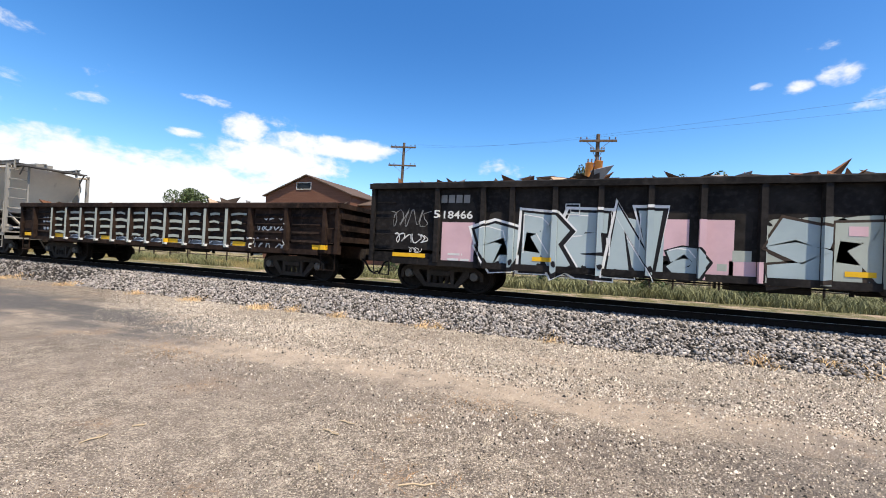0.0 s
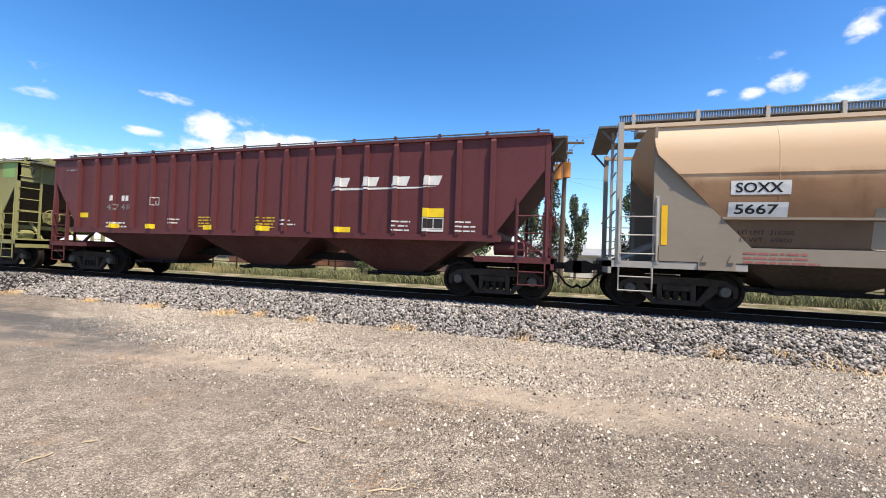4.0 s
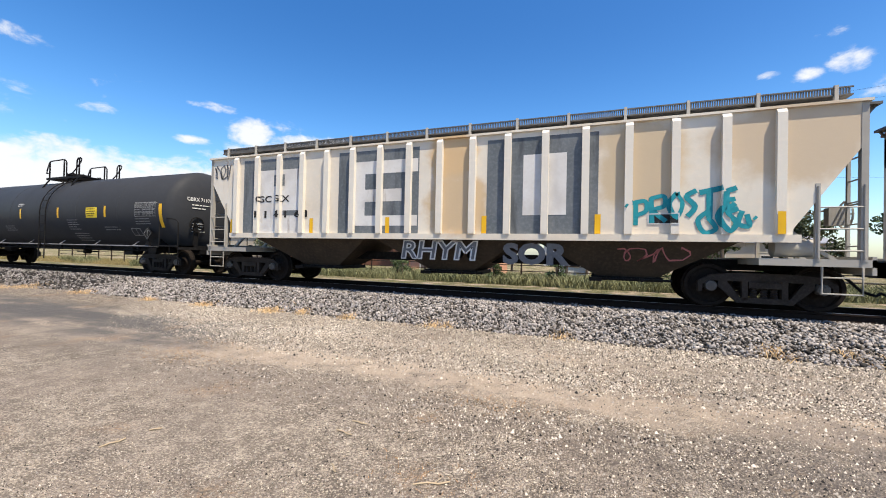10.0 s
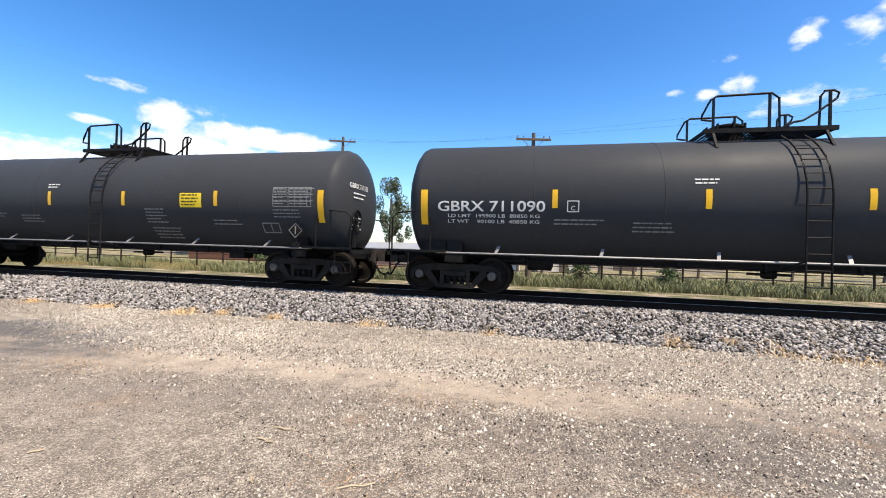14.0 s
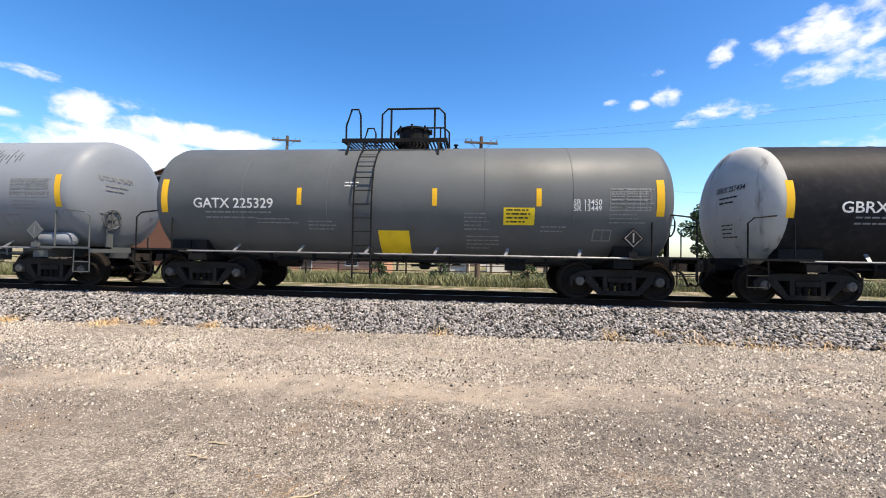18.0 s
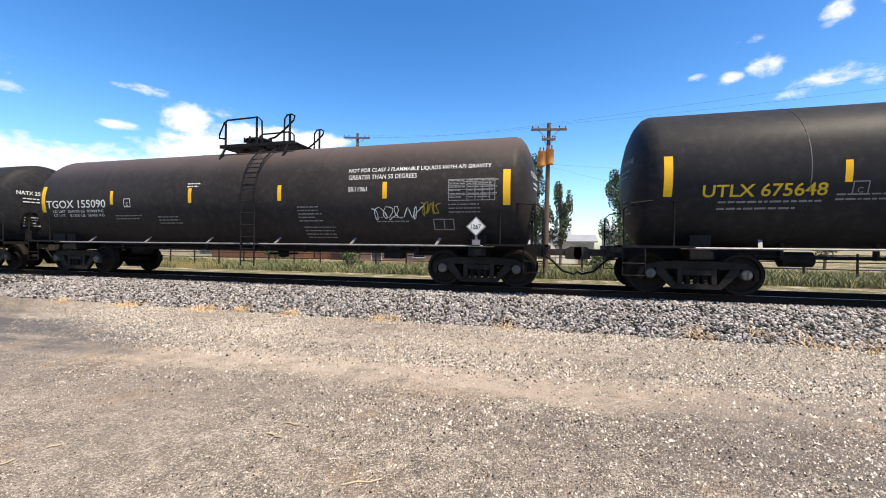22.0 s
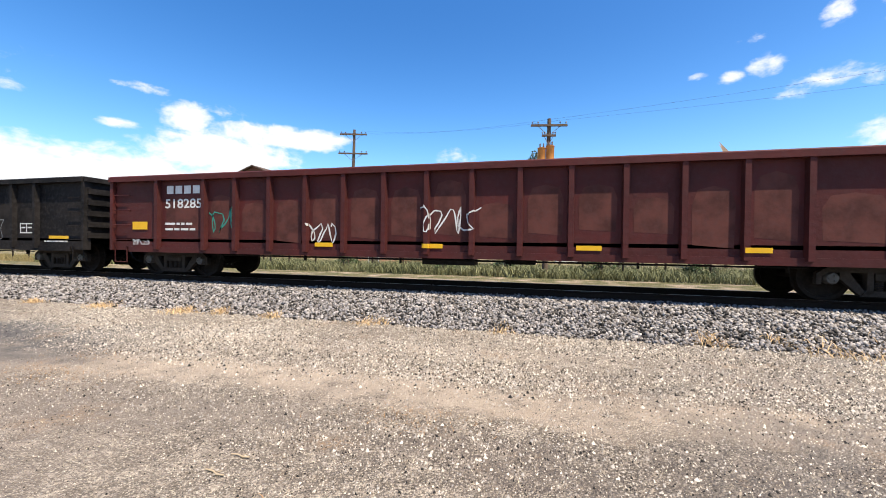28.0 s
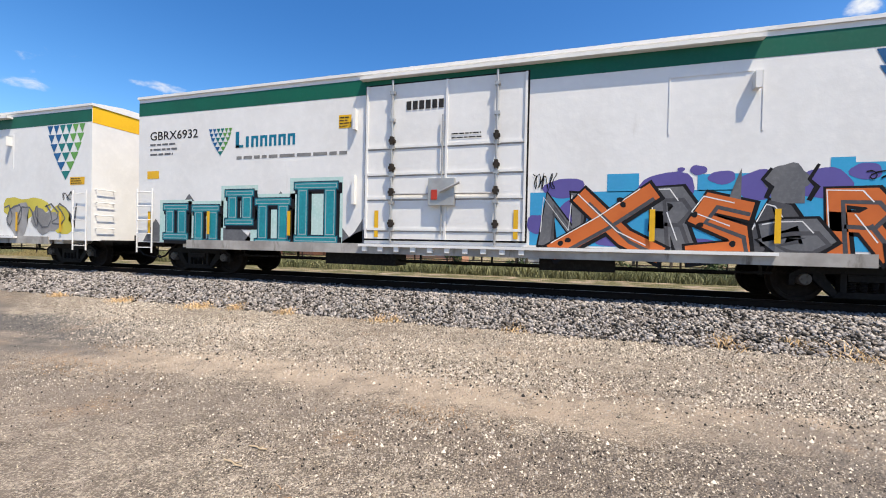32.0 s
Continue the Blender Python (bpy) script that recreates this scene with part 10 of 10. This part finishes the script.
            mark("sprayed_tag", scrawl(1.85, 2.32, 2.15, 2.55, 5, 0.025, 111), f, MATS["spray_black"], car, 0.012)
            mark("sprayed_tag", scrawl(7.6, 8.6, 2.25, 2.42, 5, 0.03, 112), f, MATS["spray_black"], car, 0.012)
            mark("grey_peaks_low", ([(-3.0, 0.86), (-2.2, 0.86), (-2.2, 1.3), (-2.55, 1.15)], [(0, 1, 2, 3)]), f, MATS["spray_grey"], car, 0.004)
        else:
            mark("sprayed_tag", scrawl(5.6, 9.0, 1.2, 2.1, 6, 0.07, 113), f, MATS["spray_grey"], car, 0.010)
            mark("spray_cloud", join(blob(6.6, 1.9, 1.0, 0.4, 4), blob(8.3, 1.5, 0.6, 0.4, 5)), f, MATS["spray_yellow"], car, 0.004)
            mark("spray_grey_fill", join(blob(6.3, 1.5, 0.6, 0.5, 6), blob(7.6, 1.45, 0.6, 0.45, 7)), f, MATS["spray_silver"], car, 0.006)
            mark("sprayed_tag", scrawl(8.4, 8.9, 2.1, 2.4, 3, 0.03, 114), f, MATS["spray_black"], car, 0.010)


def set_lengths():
    for k, car in CARS.items():
        set_length(k, car)


def motions():
    """The train runs past; its wheels turn while it is before the camera."""
    spin = math.degrees(1 / WHEEL_R)
    for k, car in CARS.items():
        walk(car, [(t, pose(run_of(t) - CENTRE[k], TRACK_Y, RAIL_Z)) for t in range(0, 33, 2)])
    seen = {}
    for k, car in CARS.items():
        ts = [i / 30 for i in range(0, 961) if -30 < run_of(i / 30) - CENTRE[k] < 19]
        seen[car.name] = ts
    for w, x, car in KEYED_WHEELS:
        ts = seen[car.name]
        if not ts:
            continue
        rows = [(t, pose(x, 0, WHEEL_R, 0, (run_of(t) * spin) % 360, 0)) for t in ts]
        if ts[0] > 0:
            rows.insert(0, (0, rows[0][1]))
        if ts[-1] < 32:
            rows.append((32, rows[-1][1]))
        walk(w, rows)


build_ground()
build_track()
build_gondolas()
build_hoppers()
build_tanks()
build_reefers()
set_lengths()
build_beyond()
build_grass()
build_stones()
motions()
